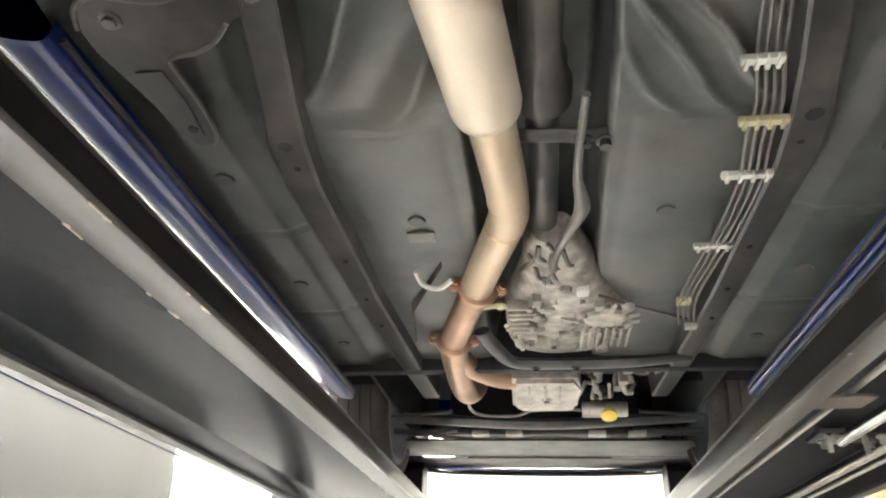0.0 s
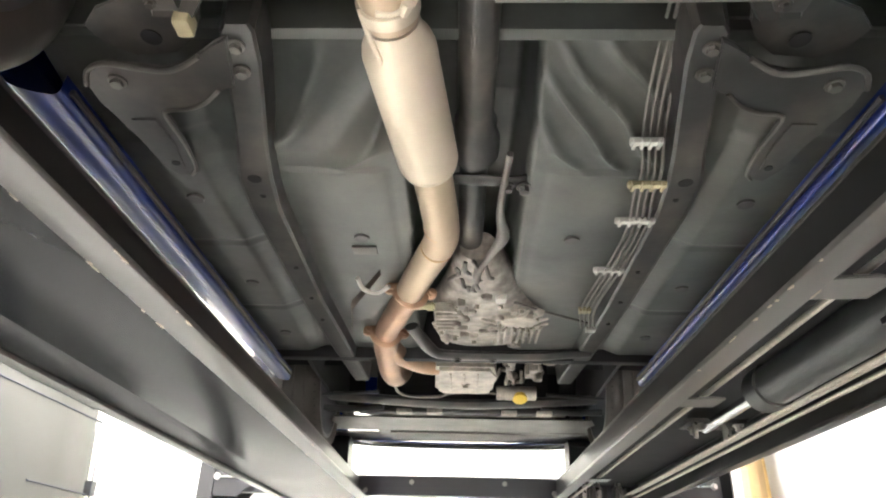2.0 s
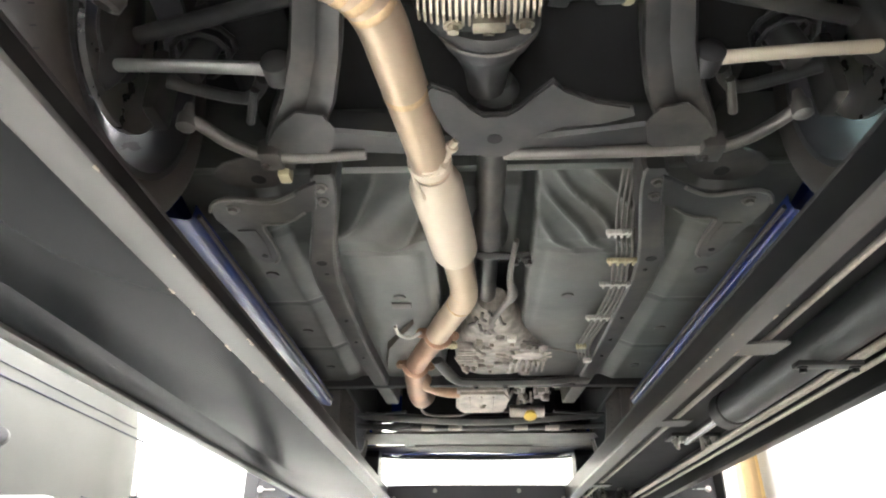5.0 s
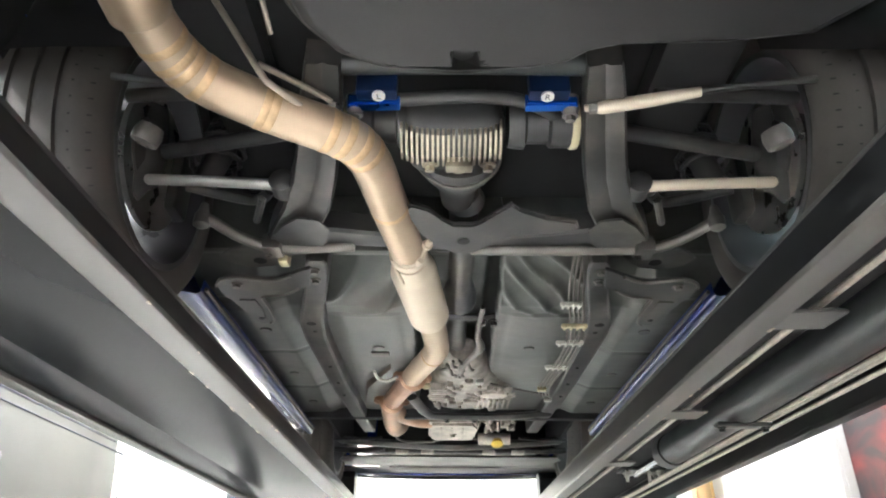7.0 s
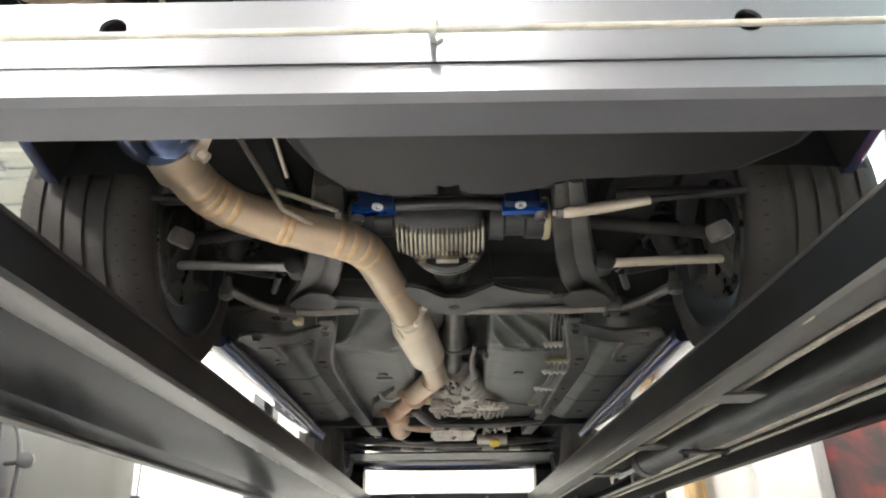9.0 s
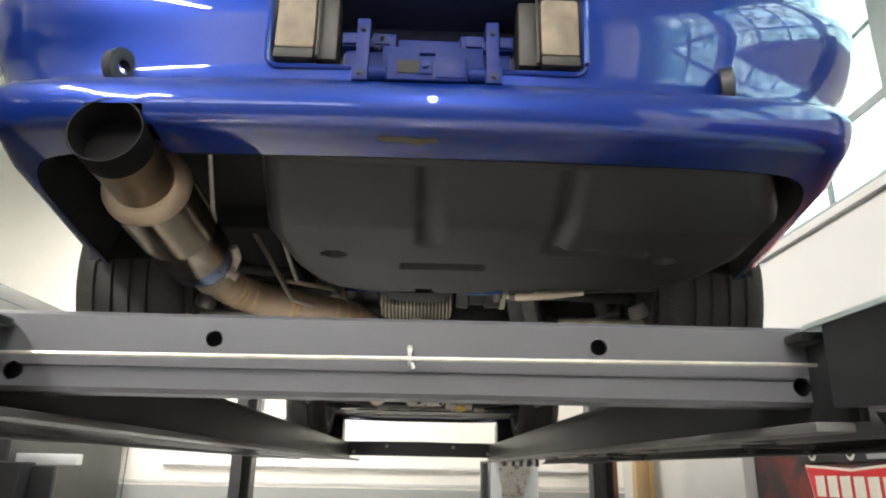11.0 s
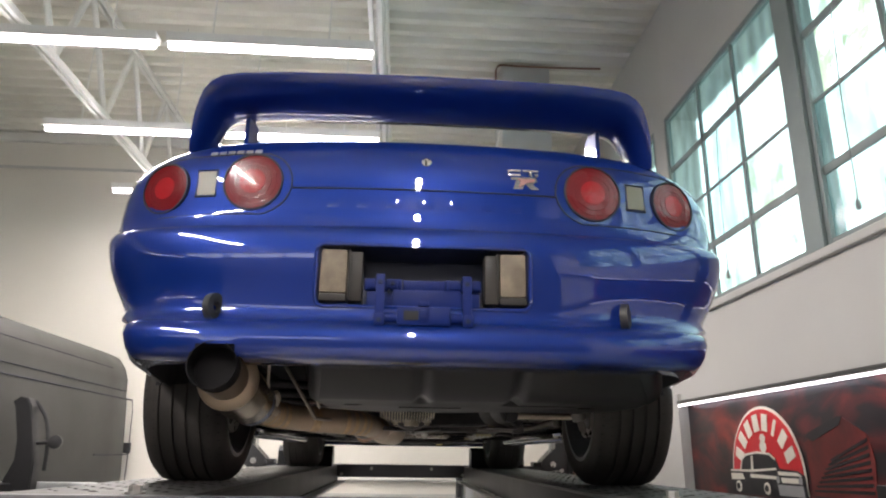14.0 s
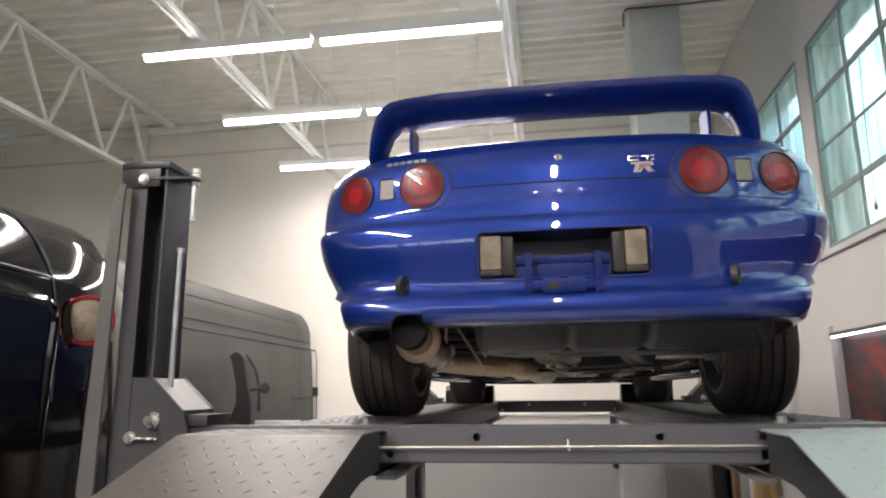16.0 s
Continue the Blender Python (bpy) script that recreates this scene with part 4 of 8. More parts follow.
def post(sx, sy, rear):
    """A lift post at the end of a crossbeam: C section with a lock ladder, rod and top plate."""
    px = LX + (-1.30 if sx < 0 else 1.365)
    y0 = BY + 0.06 if rear else 3.34
    bm = shape()
    w, d = 0.075, 0.075
    i, k = 0.008, d - 0.008
    e = 0.048 if rear and sx < 0 else w
    slab(bm, [(px + 0.006, y0 - d), (px - e, y0 - d), (px - e, y0 + d), (px + w, y0 + d), (px + w, y0 - d), (px + w - i, y0 - d), (px + w - i, y0 + k), (px - e + i, y0 + k), (px - e + i, y0 - k), (px + 0.006, y0 - k)], 2, 0, 2.42)
    p = part("post", bm, M["postgrey"], lift, "dark grey steel lift post", smooth=False)
    bm = shape()
    box(bm, (px - 0.16, y0 - 0.16, 0), (px + 0.16, y0 + 0.16, 0.012), 0.003)
    part("base_plate", bm, M["lift"], p)
    bm = shape()
    box(bm, (px - w - 0.01, y0 - d - 0.01, 2.421), (px + w + 0.01, y0 + d + 0.01, 2.445), 0.004)
    box(bm, (px - w - 0.005, y0 - d - 0.012, 2.36), (px + w - 0.02, y0 - d - 0.004, 2.42), 0.003)
    part("top_plate", bm, M["lift"], p)
    bm = shape()
    slab(bm, [(px + 0.02, y0 - d - 0.02), (px - sx * 0.02 - sx * 0.15, y0 - d - 0.0), (px - sx * 0.17, y0 - d + 0.04), (px + 0.02, y0 - d + 0.05)], 2, 2.382, 2.39)
    part("rod_bracket", bm, M["lift"], p, smooth=False)
    bm = shape()
    rod(bm, (px - sx * 0.11, y0 - 0.03, 1.62), (px - sx * 0.11, y0 - 0.03, 2.15), 0.009, n=10)
    rod(bm, (px - sx * 0.15, y0 - 0.04, 2.25), (px - sx * 0.15, y0 - 0.04, 2.42), 0.009, n=10)
    part("threaded_rod", bm, M["rod"], p, "pale zinc rod")
    bm = shape()
    bm.free()
    for dx, dy, z, r in ((0.15, 0.04, 2.366, 0.017), (0.15, 0.04, 2.392, 0.017), (0.15, 0.04, 2.409, 0.017), (0.11, 0.03, 2.15, 0.013)):
        bm = shape()
        lathe(bm, (px - sx * dx, y0 - dy, z), (0, 0, 1), [(0, r), (0.014, r)], 6)
        part("nut", bm, M["zinc"], p)
    bm = shape()
    bolt(bm, (px + 0.0, y0 - d - 0.012, 2.385), (0, -1, 0), 0.012, 0.012)
    part("bolt", bm, M["zinc"], p)
    if rear:
        # loose flat bar that leans along the outer edge of the post
        bm = shape()
        out = [(px + sx * 0.04, 2.36), (px + sx * 0.06, 2.37), (px + sx * 0.085, 2.28), (px + sx * 0.115, 1.42), (px + sx * 0.10, 1.395), (px + sx * 0.075, 1.395), (px + sx * 0.06, 1.42), (px + sx * 0.045, 2.27)]
        slab(bm, out, 1, y0 - d - 0.045, y0 - d - 0.035, 0.002)
        part("lock_bar", bm, M["liftgrey"], p, "grey flat lock release bar", smooth=False)
    # end housing of the crossbeam with its cut corners
    bm = shape()
    yh0, yh1 = y0 - 0.095, y0 + 0.095
    s = -sx
    cut = [(px + s * 0.02, D - 0.12), (px + s * 0.02, D + 0.155), (px + s * 0.09, D + 0.155), (px + s * 0.19, D + 0.06), (px + s * 0.21, D + 0.0), (px + s * 0.21, D - 0.06), (px + s * 0.15, D - 0.12)]
    slab(bm, cut, 1, yh1 - 0.010, yh1, 0.002)
    part("end_housing", bm, M["postgrey"], lift, "dark grey end housing of the crossbeam", smooth=False)
    bm = shape()
    slab(bm, cut, 1, yh0, yh0 + 0.010, 0.002)
    h = part("end_housing", bm, M["postgrey"], lift, "dark grey end housing of the crossbeam", smooth=False)
    bm = shape()
    loft(bm, [[(px + s * 0.088, yh0 + 0.011, D + 0.153), (px + s * 0.19, yh0 + 0.011, D + 0.058), (px + s * 0.19, yh0 + 0.011, D + 0.048), (px + s * 0.088, yh0 + 0.011, D + 0.143)],
              [(px + s * 0.088, yh1 - 0.011, D + 0.153), (px + s * 0.19, yh1 - 0.011, D + 0.058), (px + s * 0.19, yh1 - 0.011, D + 0.048), (px + s * 0.088, yh1 - 0.011, D + 0.143)]])
    part("cover", bm, M["plate"], h, "dusty tan cover plate", smooth=False)
    bm = shape()
    box(bm, (min(px + s * 0.17, px + s * 0.26), yh0 + 0.02, D + 0.012), (max(px + s * 0.17, px + s * 0.26), yh1 - 0.02, D + 0.045), 0.004)
    part("latch", bm, M["blackpart"], h)
    bm = shape()
    bolt(bm, (px + s * 0.10, yh0, D + 0.03), (0, -1, 0), 0.016, 0.03)
    bolt(bm, (px + s * 0.03, yh0, D - 0.02), (0, -1, 0), 0.012, 0.02)
    rod(bm, (px + s * 0.03, yh0 - 0.01, D - 0.022), (px + s * 0.12, yh0 - 0.012, D - 0.022), 0.004, n=8)
    part("bolt", bm, M["zinc"], h)


post(-1, 0, True)
post(1, 0, True)
post(-1, 0, False)
post(1, 0, False)

# ---- the parked grey van ----
van = thing("panel_van", (-3.7, 2.4, 0), "grey high-roof panel van parked beside the lift", "van")
VX, VW, VY0, VY1, VZ = -2.85, 1.98, 0.62, 5.24, 2.74
side_prof = [(0.0, 0.38), (-0.02, 0.5), (0.0, 0.95), (-0.004, 1.35), (-0.02, 1.75), (-0.05, 2.20), (-0.065, 2.235), (-0.07, 2.40), (-0.11, 2.52), (-0.19, 2.63), (-0.34, 2.69), (-0.99, VZ)]
rings = []
for k in range(13):
    t = k / 12
    y = VY0 + (VY1 - VY0) * t
    e = max(0, (t - 0.90) / 0.10)
    f = max(0, (0.05 - t) / 0.05)
    inset = 0.16 * (1 - math.sqrt(max(0, 1 - e * e))) + 0.1 * (1 - math.sqrt(max(0, 1 - f * f)))
    half = [(VX + dx - inset, z - inset * max(0, z - 1.9) * 0.75) for dx, z in side_prof]
    full = half + [(2 * (VX - VW / 2) - x, z) for x, z in half[-2::-1]]
    rings.append([(x, y, z) for x, z in full])
bm = shape()
loft(bm, rings, closed=True)
body = part("body", bm, M["vangrey"], van, angle=50)


def seam(bm, pts, r=0.006):
    tube(bm, pts, r, 6, 1)


bm = shape()
seam(bm, [(VX - 0.052, 1.2, 2.222), (VX - 0.052, 5.0, 2.205)], 0.008)
part("seam", bm, M["gap"], body)
bm = shape()
seam(bm, [(VX - 0.066, 1.0, 2.31), (VX - 0.066, 4.85, 2.285)], 0.006)
part("seam", bm, M["gap"], body)
bm = shape()
seam(bm, [(VX - 0.102, 1.3, 2.50), (VX - 0.102, 4.5, 2.49)], 0.005)
part("seam", bm, M["gap"], body)
bm = shape()
seam(bm, [(VX - 0.012, 4.15, 1.65), (VX - 0.012, 4.95, 1.65)], 0.006)
seam(bm, [(VX - 0.04, 4.98, 2.19), (VX - 0.045, 5.03, 2.1), (VX - 0.034, 5.04, 1.62), (VX - 0.03, 5.03, 0.6)], 0.005)
part("seam", bm, M["gap"], body)
bm = shape()
box(bm, (VX - 0.14, 5.08, 1.66), (VX - 0.06, 5.17, 1.77), 0.008)
part("hinge", bm, M["rubber"], body)
for y in (1.25, 4.0):
    bm = shape()
    lathe(bm, (VX - 0.26, y, 0.34), (1, 0, 0), [(0, 0.2), (0.0, 0.34), (0.2, 0.34), (0.22, 0.31), (0.22, 0.2)], 28)
    wh = part("wheel", bm, M["tyre"], van)
    bm = shape()
    lathe(bm, (VX - 0.06, y, 0.34), (1, 0, 0), [(0, 0.2), (0.015, 0.2), (0.012, 0.17), (0.01, 0.06), (0.03, 0.05)], 24)
    part("hubcap", bm, M["rim"], wh)

# tyre fitting stand between van and lift
st = thing("tyre_machine", (-2.52, 2.6, 0), "black tyre machine column with a tilted arm and round knob", "tyre machine")
bm = shape()
box(bm, (-2.68, 2.45, 0.0), (-2.45, 2.75, 1.42), 0.02)
part("column", bm, M["lift"], st)
bm = shape()
slab(bm, [(-2.78, 1.40), (-2.58, 1.40), (-2.585, 1.60), (-2.63, 1.80), (-2.665, 1.99), (-2.70, 2.045), (-2.755, 2.055), (-2.80, 2.02), (-2.765, 1.97), (-2.715, 1.76), (-2.71, 1.62), (-2.77, 1.50)], 1, 2.52, 2.62, 0.008)
arm = part("arm", bm, M["rubber"], st, "black tilted arm", smooth=False)
bm = shape()
tube(bm, [(-2.69, 2.62, 2.03), (-2.61, 2.63, 1.92), (-2.565, 2.63, 1.76), (-2.555, 2.63, 1.55)], 0.014, 8, 5)
part("handle", bm, M["rubber"], st)
bm = shape()
rod(bm, (-2.62, 2.58, 1.735), (-2.48, 2.55, 1.745), 0.014, n=10)
kb = part("knob_rod", bm, M["rubber"], st)
bm = shape()
lathe(bm, (-2.46, 2.52, 1.745), (0.3, -1, 0), [(-0.025, 0.03), (-0.02, 0.045), (0.02, 0.045), (0.025, 0.03)], 22)
part("knob", bm, M["rubber"], kb, "black round knob")
bm = shape()
box(bm, (-2.95, 2.3, 1.30), (-2.70, 2.7, 1.47), 0.03)
part("bead_breaker", bm, M["lift"], st)

bm = shape()
box(bm, (-2.96, 2.62, 1.405), (-2.20, 2.70, 1.472), 0.006)
part("side_rail", bm, M["cabinet"], st, "pale steel rail of the machine")
bm = shape()
box(bm, (-2.44, 2.56, 0.0), (-2.30, 2.615, 1.40), 0.01)
part("leg", bm, M["lift"], st)

# ---- the black car behind the post ----
blk = thing("black_car", (-3.1, -1.4, 0), "gloss black tall car with a side window and a red-ringed lamp", "car")
BX = -2.22
prof = [(-0.02, 0.35), (0.03, 0.6), (0.05, 1.0), (0.03, 1.5), (0.0, 1.95), (-0.02, 2.15), (-0.035, 2.22), (-0.06, 2.28), (-0.12, 2.40), (-0.20, 2.50), (-0.32, 2.57), (-0.5, 2.62), (-0.9, 2.65)]
rings = []
for k in range(15):
    t = k / 14
    y = -4.3 + 4.75 * t
    e = max(0, (t - 0.93) / 0.07)
    inset = 0.14 * (1 - math.sqrt(max(0, 1 - e * e)))
    half = [(BX + dx - inset, z - 0.12 * e * e * max(0, z - 1.9)) for dx, z in prof]
    full = half + [(2 * (BX - 0.9) - x, z) for x, z in half[-2::-1]]
    rings.append([(x, y, z) for x, z in full])
bm = shape()
loft(bm, rings)
bb = part("body", bm, M["blackpaint"], blk, angle=60)
out = []
for cy, cz, a0 in ((-0.45, 2.02, 0), (-1.3, 2.02, 90), (-1.3, 1.2, 180), (-0.50, 1.2, 270)):
    for k in range(6):
        a = radians(a0 + 90 * k / 5)
        out.append((cy + 0.09 * math.cos(a), cz + 0.09 * math.sin(a)))
bm = shape()
slab(bm, out, 0, BX - 0.03, BX + 0.012, 0.004)
sw = part("side_window", bm, M["carglass"], blk)
bm = shape()
tube(bm, [(BX + 0.012, a, b) for a, b in out + out[:1]], 0.022, 8, 1)
part("window_trim", bm, M["blackpaint"], sw, "gloss black window trim")
bm = shape()
LA, LO = (0.63, -0.77, 0), (BX + 0.02, -0.16, 2.047)
lathe(bm, LO, LA, [(-0.06, 0.10), (0.02, 0.118), (0.035, 0.118), (0.04, 0.112), (0.035, 0.102), (0.02, 0.100)], 36)
lm = part("lamp", bm, M["lensin"], blk, "round red-ringed lamp")
# pale material here stands in for the white reflection in the glass
bm = shape()
lathe(bm, LO, LA, [(0.0, 0.099), (0.026, 0.098), (0.036, 0.07), (0.042, 0.0)], 36)
part("lamp_glass", bm, M["lampglass"], lm, "lamp glass paled for the reflection in it")
bm = shape()
tube(bm, [(BX - 0.02, -4.2, 2.235), (BX - 0.02, -1.0, 2.235), (BX - 0.06, -0.1, 2.215)], 0.008, 6, 4)
part("gutter", bm, M["gap"], bb)
bm = shape()
tube(bm, [(BX + 0.022, -0.33, 1.2), (BX + 0.006, -0.34, 1.9), (BX - 0.04, -0.35, 2.24), (BX - 0.17, -0.40, 2.47), (BX - 0.34, -0.45, 2.575)], 0.005, 6, 5)
part("door_seam", bm, M["gap"], bb)
for y in (-3.3, -0.6):
    bm = shape()
    lathe(bm, (BX - 0.24, y, 0.36), (1, 0, 0), [(0, 0.2), (0.0, 0.36), (0.22, 0.36), (0.25, 0.33), (0.25, 0.2)], 28)
    part("wheel", bm, M["tyre"], blk)

# ---- the blue car ----
WB = 2.64                   # wheelbase; the rear axle is at y = 0
car = thing("sports_car", (0, 1.2, D), "glossy deep blue sports coupe with a rear wing, on the lift", "car")


def P(name, bm, mat, parent=None, label="", angle=40, smooth=True):
    return part(name, bm, M[mat], parent or car, label, smooth, angle)


# rear body: height over the deck, rear y at the middle, half width
PROFILE = [(0.2955, -0.996, 0.652), (0.2965, -1.03, 0.662), (0.300, -1.062, 0.672), (0.303, -1.078, 0.682), (0.312, -1.086, 0.692), (0.330, -1.092, 0.704), (0.360, -1.094, 0.716), (0.380, -1.082, 0.722),
           (0.390, -1.058, 0.724), (0.398, -1.040, 0.734), (0.415, -1.036, 0.774), (0.436, -1.038, 0.782), (0.490, -1.047, 0.808), (0.520, -1.0525, 0.820), (0.545, -1.0555, 0.828),
           (0.562, -1.0560, 0.832), (0.576, -1.0555, 0.835), (0.592, -1.0540, 0.838), (0.606, -1.0515, 0.841), (0.618, -1.0480, 0.842), (0.627, -1.0410, 0.842), (0.632, -1.030, 0.842), (0.634, -1.018, 0.842), (0.637, -1.008, 0.844),
           (0.645, -1.004, 0.843), (0.690, -1.006, 0.846), (0.740, -1.006, 0.846), (0.790, -1.004, 0.842), (0.830, -0.996, 0.835), (0.862, -0.982, 0.820),
           (0.888, -0.962, 0.802), (0.906, -0.938, 0.782), (0.920, -0.905, 0.755), (0.930, -0.865, 0.728)]
YS = -0.34
ZT = [(z, y) for z, y, w in PROFILE]
ZW = [(z, w) for z, y, w in PROFILE]


def rear_y(x, z, out=0.0):
    """The rear surface's y at a place across and up."""
    w, yc = lerp_table(ZW, z), lerp_table(ZT, z)
    f = min(0.9999, abs(x) / w)
    NEXP = lerp_table([(0.30, 14.0), (0.39, 12.0), (0.42, 7.5), (0.44, 6.8), (0.60, 8.0), (0.69, 7.5), (0.80, 6.5), (0.93, 4.5)], z)
    return min(YS, YS + (yc - YS) * (1 - f ** NEXP) ** (1 / NEXP) + lerp_table([(0.30, 0.045), (0.385, 0.045), (0.42, 0.085), (0.63, 0.105), (0.66, 0.13)], z) * min(abs(x), 0.72) ** 2) - out


INNER = [0, 0.07, 0.14, 0.20, 0.252, 0.32, 0.36] + [0.38 + 0.0125 * k for k in range(13)]
START = INNER[-1]
OUTER = [0.2, 0.38, 0.54, 0.68, 0.79, 0.87, 0.93, 0.97, 0.99, 1.0]


def row_points(z):
    w = lerp_table(ZW, z)
    xs = INNER + [START + (w - START) * g for g in OUTER]
    half = []
    for x in xs:
        y = rear_y(x, z) if x < w else YS
        low = min(1.0, max(0.0, (0.43 - z) / 0.12))                  # the lower edge spreads towards the wheel
        spread = 0.135 * low * min(1.0, max(0.0, (y + 0.97) / 0.46)) * (x / w) ** 6
        half.append((x + spread, y, D + z))
    return [(-x, y, zz) for x, y, zz in half[:0:-1]] + half


def pipe_gap(x, z):
    return math.hypot(x + 0.4625, z - 0.283) < 0.056


def rear_piece(levels, recess):
    bm = shape()
    grid = [[bm.verts.new(p) for p in row_points(z)] for z in levels]
    n = len(grid[0])
    for r, (a, b) in enumerate(zip(grid, grid[1:])):
        for i in range(n - 1):
            x = (a[i].co.x + a[i + 1].co.x) / 2
            if recess and abs(x) < 0.25 and 0.435 < (levels[r] + levels[r + 1]) / 2 < 0.577:
                continue
            if recess and pipe_gap(x, (levels[r] + levels[r + 1]) / 2):
                continue
            bm.faces.new((a[i], a[i + 1], b[i + 1], b[i]))
    return bm


zs = [p[0] for p in PROFILE]
k0 = zs.index(0.634)
bumper = P("rear_bumper", rear_piece(zs[:k0 + 2], True), "blue", label="blue rear bumper with a stepped lower lip", angle=60)
tail = P("tail_panel", rear_piece(zs[k0 + 1:], False), "blue", label="blue tail panel and quarter panels", angle=60)
# dark sheet added inside the bumper's lower edge to stand for the shade there
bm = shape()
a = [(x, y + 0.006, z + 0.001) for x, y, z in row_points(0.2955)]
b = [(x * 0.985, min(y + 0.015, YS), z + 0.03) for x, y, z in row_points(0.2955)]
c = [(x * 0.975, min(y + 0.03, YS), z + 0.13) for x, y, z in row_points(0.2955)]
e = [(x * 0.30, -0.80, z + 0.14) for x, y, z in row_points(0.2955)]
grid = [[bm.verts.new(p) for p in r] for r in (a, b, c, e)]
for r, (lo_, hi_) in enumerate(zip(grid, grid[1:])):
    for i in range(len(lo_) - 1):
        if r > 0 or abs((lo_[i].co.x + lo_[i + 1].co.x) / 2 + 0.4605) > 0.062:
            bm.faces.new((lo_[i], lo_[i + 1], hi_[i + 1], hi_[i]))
P("bumper_shade_sheet", bm, "dark", bumper)

# recess for the plate, with lamps left and right
R0, R1, RX = 0.436, 0.576, 0.252
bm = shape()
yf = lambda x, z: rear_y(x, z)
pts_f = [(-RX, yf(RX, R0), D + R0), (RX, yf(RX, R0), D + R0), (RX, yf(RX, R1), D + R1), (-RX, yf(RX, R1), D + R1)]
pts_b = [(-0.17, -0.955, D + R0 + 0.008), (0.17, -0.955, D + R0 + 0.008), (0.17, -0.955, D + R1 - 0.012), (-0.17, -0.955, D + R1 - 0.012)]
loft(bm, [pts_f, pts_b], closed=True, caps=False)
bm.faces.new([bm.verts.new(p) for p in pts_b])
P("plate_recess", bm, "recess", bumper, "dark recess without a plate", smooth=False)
bm = shape()
fr = []
for cx, cz, a0 in ((RX - 0.016, R1 - 0.016, 0), (-RX + 0.016, R1 - 0.016, 90), (-RX + 0.016, R0 + 0.016, 180), (RX - 0.016, R0 + 0.016, 270)):
    for k in range(5):
        t = radians(a0 + 22.5 * k)
        x, z = cx + 0.020 * math.cos(t), cz + 0.020 * math.sin(t)
        fr.append((x, rear_y(x, z, 0.001), D + z))
tube(bm, fr + fr[:1], 0.0055, 8, 1)
P("recess_edge", bm, "blue", bumper)
for s in (-1, 1):
    x0, x1 = sorted((s * 0.247, s * 0.182))
    yl = rear_y(0.22, 0.5)
    bm = shape()
    box(bm, (x0, yl - 0.000, D + 0.462), (x1, yl + 0.035, D + 0.570), 0.009)
    lm = P("recess_lamp", bm, "lampglass", bumper, "clear ribbed lamp lens")
    bm = shape()
    box(bm, (x0, yl - 0.001, D + 0.442), (x1, yl + 0.035, D + 0.4615), 0.006)
    P("lamp_base", bm, "smoke", lm, "smoked lower lens")
    bm = shape()
    xa, xb = sorted((s * 0.1815, s * 0.146))
    box(bm, (xa, yl + 0.006, D + 0.444), (xb, yl + 0.05, D + 0.566), 0.006)
    box(bm, (min(s * 0.180, s * 0.175), yl - 0.001, D + 0.446), (max(s * 0.180, s * 0.175), yl + 0.006, D + 0.568), 0.002)
    P("lamp_housing", bm, "smoke", lm, "smoked brown lamp side")
    for k in range(13):
        bm = shape()
        xx = x0 + 0.007 + k * 0.0040
        box(bm, (xx, yl - 0.0008, D + 0.472), (xx + 0.0018, yl + 0.0006, D + 0.530), 0.0003)
        P("lens_rib", bm, "lampglass", lm)
# plate bracket: a lower plate, an upper bar, two hinges with straps
bm = shape()
box(bm, (-0.136, -1.022, D + 0.424), (0.136, -1.006, D + 0.474), 0.004)
box(bm, (-0.074, -1.034, D + 0.420), (0.090, -1.0225, D + 0.476), 0.003)
br = P("plate_bracket", bm, "bluematte", bumper, "blue plate bracket without a plate")
bm = shape()
box(bm, (-0.050, -1.012, D + 0.4765), (0.056, -0.990, D + 0.505), 0.005)
P("bracket_bar", bm, "bluematte", br)
for s in (-1, 1):
    xs = 0.102
    bm = shape()
    box(bm, (min(s * 0.052, s * 0.140), -1.030, D + 0.475), (max(s * 0.052, s * 0.140), -1.006, D + 0.503), 0.004)
    lug = P("hinge_plate", bm, "bluematte", br)
    for a, b in ((0.116, 0.137), (0.062, 0.088)):
        bm = shape()
        box(bm, (min(s * a, s * b), -1.034, D + 0.479), (max(s * a, s * b), -1.0302, D + 0.499), 0.0015)
        P("hinge_pad", bm, "bluematte", lug)
    bm = shape()
    box(bm, (s * xs - 0.0105, -1.062, D + 0.384), (s * xs + 0.0105, -1.054, D + 0.506), 0.002)
    box(bm, (s * xs - 0.0125, -1.086, D + 0.380), (s * xs + 0.0125, -1.0625, D + 0.408), 0.003)
    box(bm, (s * xs - 0.0105, -1.0535, D + 0.492), (s * xs + 0.0105, -1.0305, D + 0.506), 0.002)
    st = P("bracket_strap", bm, "bluematte", br)
    for z in (0.486, 0.392):
        bm = shape()
        bolt(bm, (s * xs, -1.062 if z > 0.45 else -1.086, D + z), (0, -1, 0), 0.004, 0.004)
        P("screw", bm, "navy", st)
    bm = shape()
    rod(bm, (s * 0.062, -1.072, D + 0.400), (s * 0.089, -1.072, D + 0.400), 0.012, n=16)
    P("barrel", bm, "bluematte", br)
for x in (-0.082, -0.074):
    bm = shape()
    bolt(bm, (x, -1.034, D + (0.490 if x > -0.08 else 0.470)), (0, -1, 0), 0.0035, 0.006)
    P("loose_screw", bm, "navy", br)
bm = shape()
box(bm, (-0.061, -1.088, D + 0.381), (0.061, -1.030, D + 0.424), 0.003)
pp_ = P("plug_plate", bm, "bluematte", bumper)
bm = shape()
box(bm, (-0.046, -1.0896, D + 0.392), (-0.012, -1.0882, D + 0.414), 0.0006)
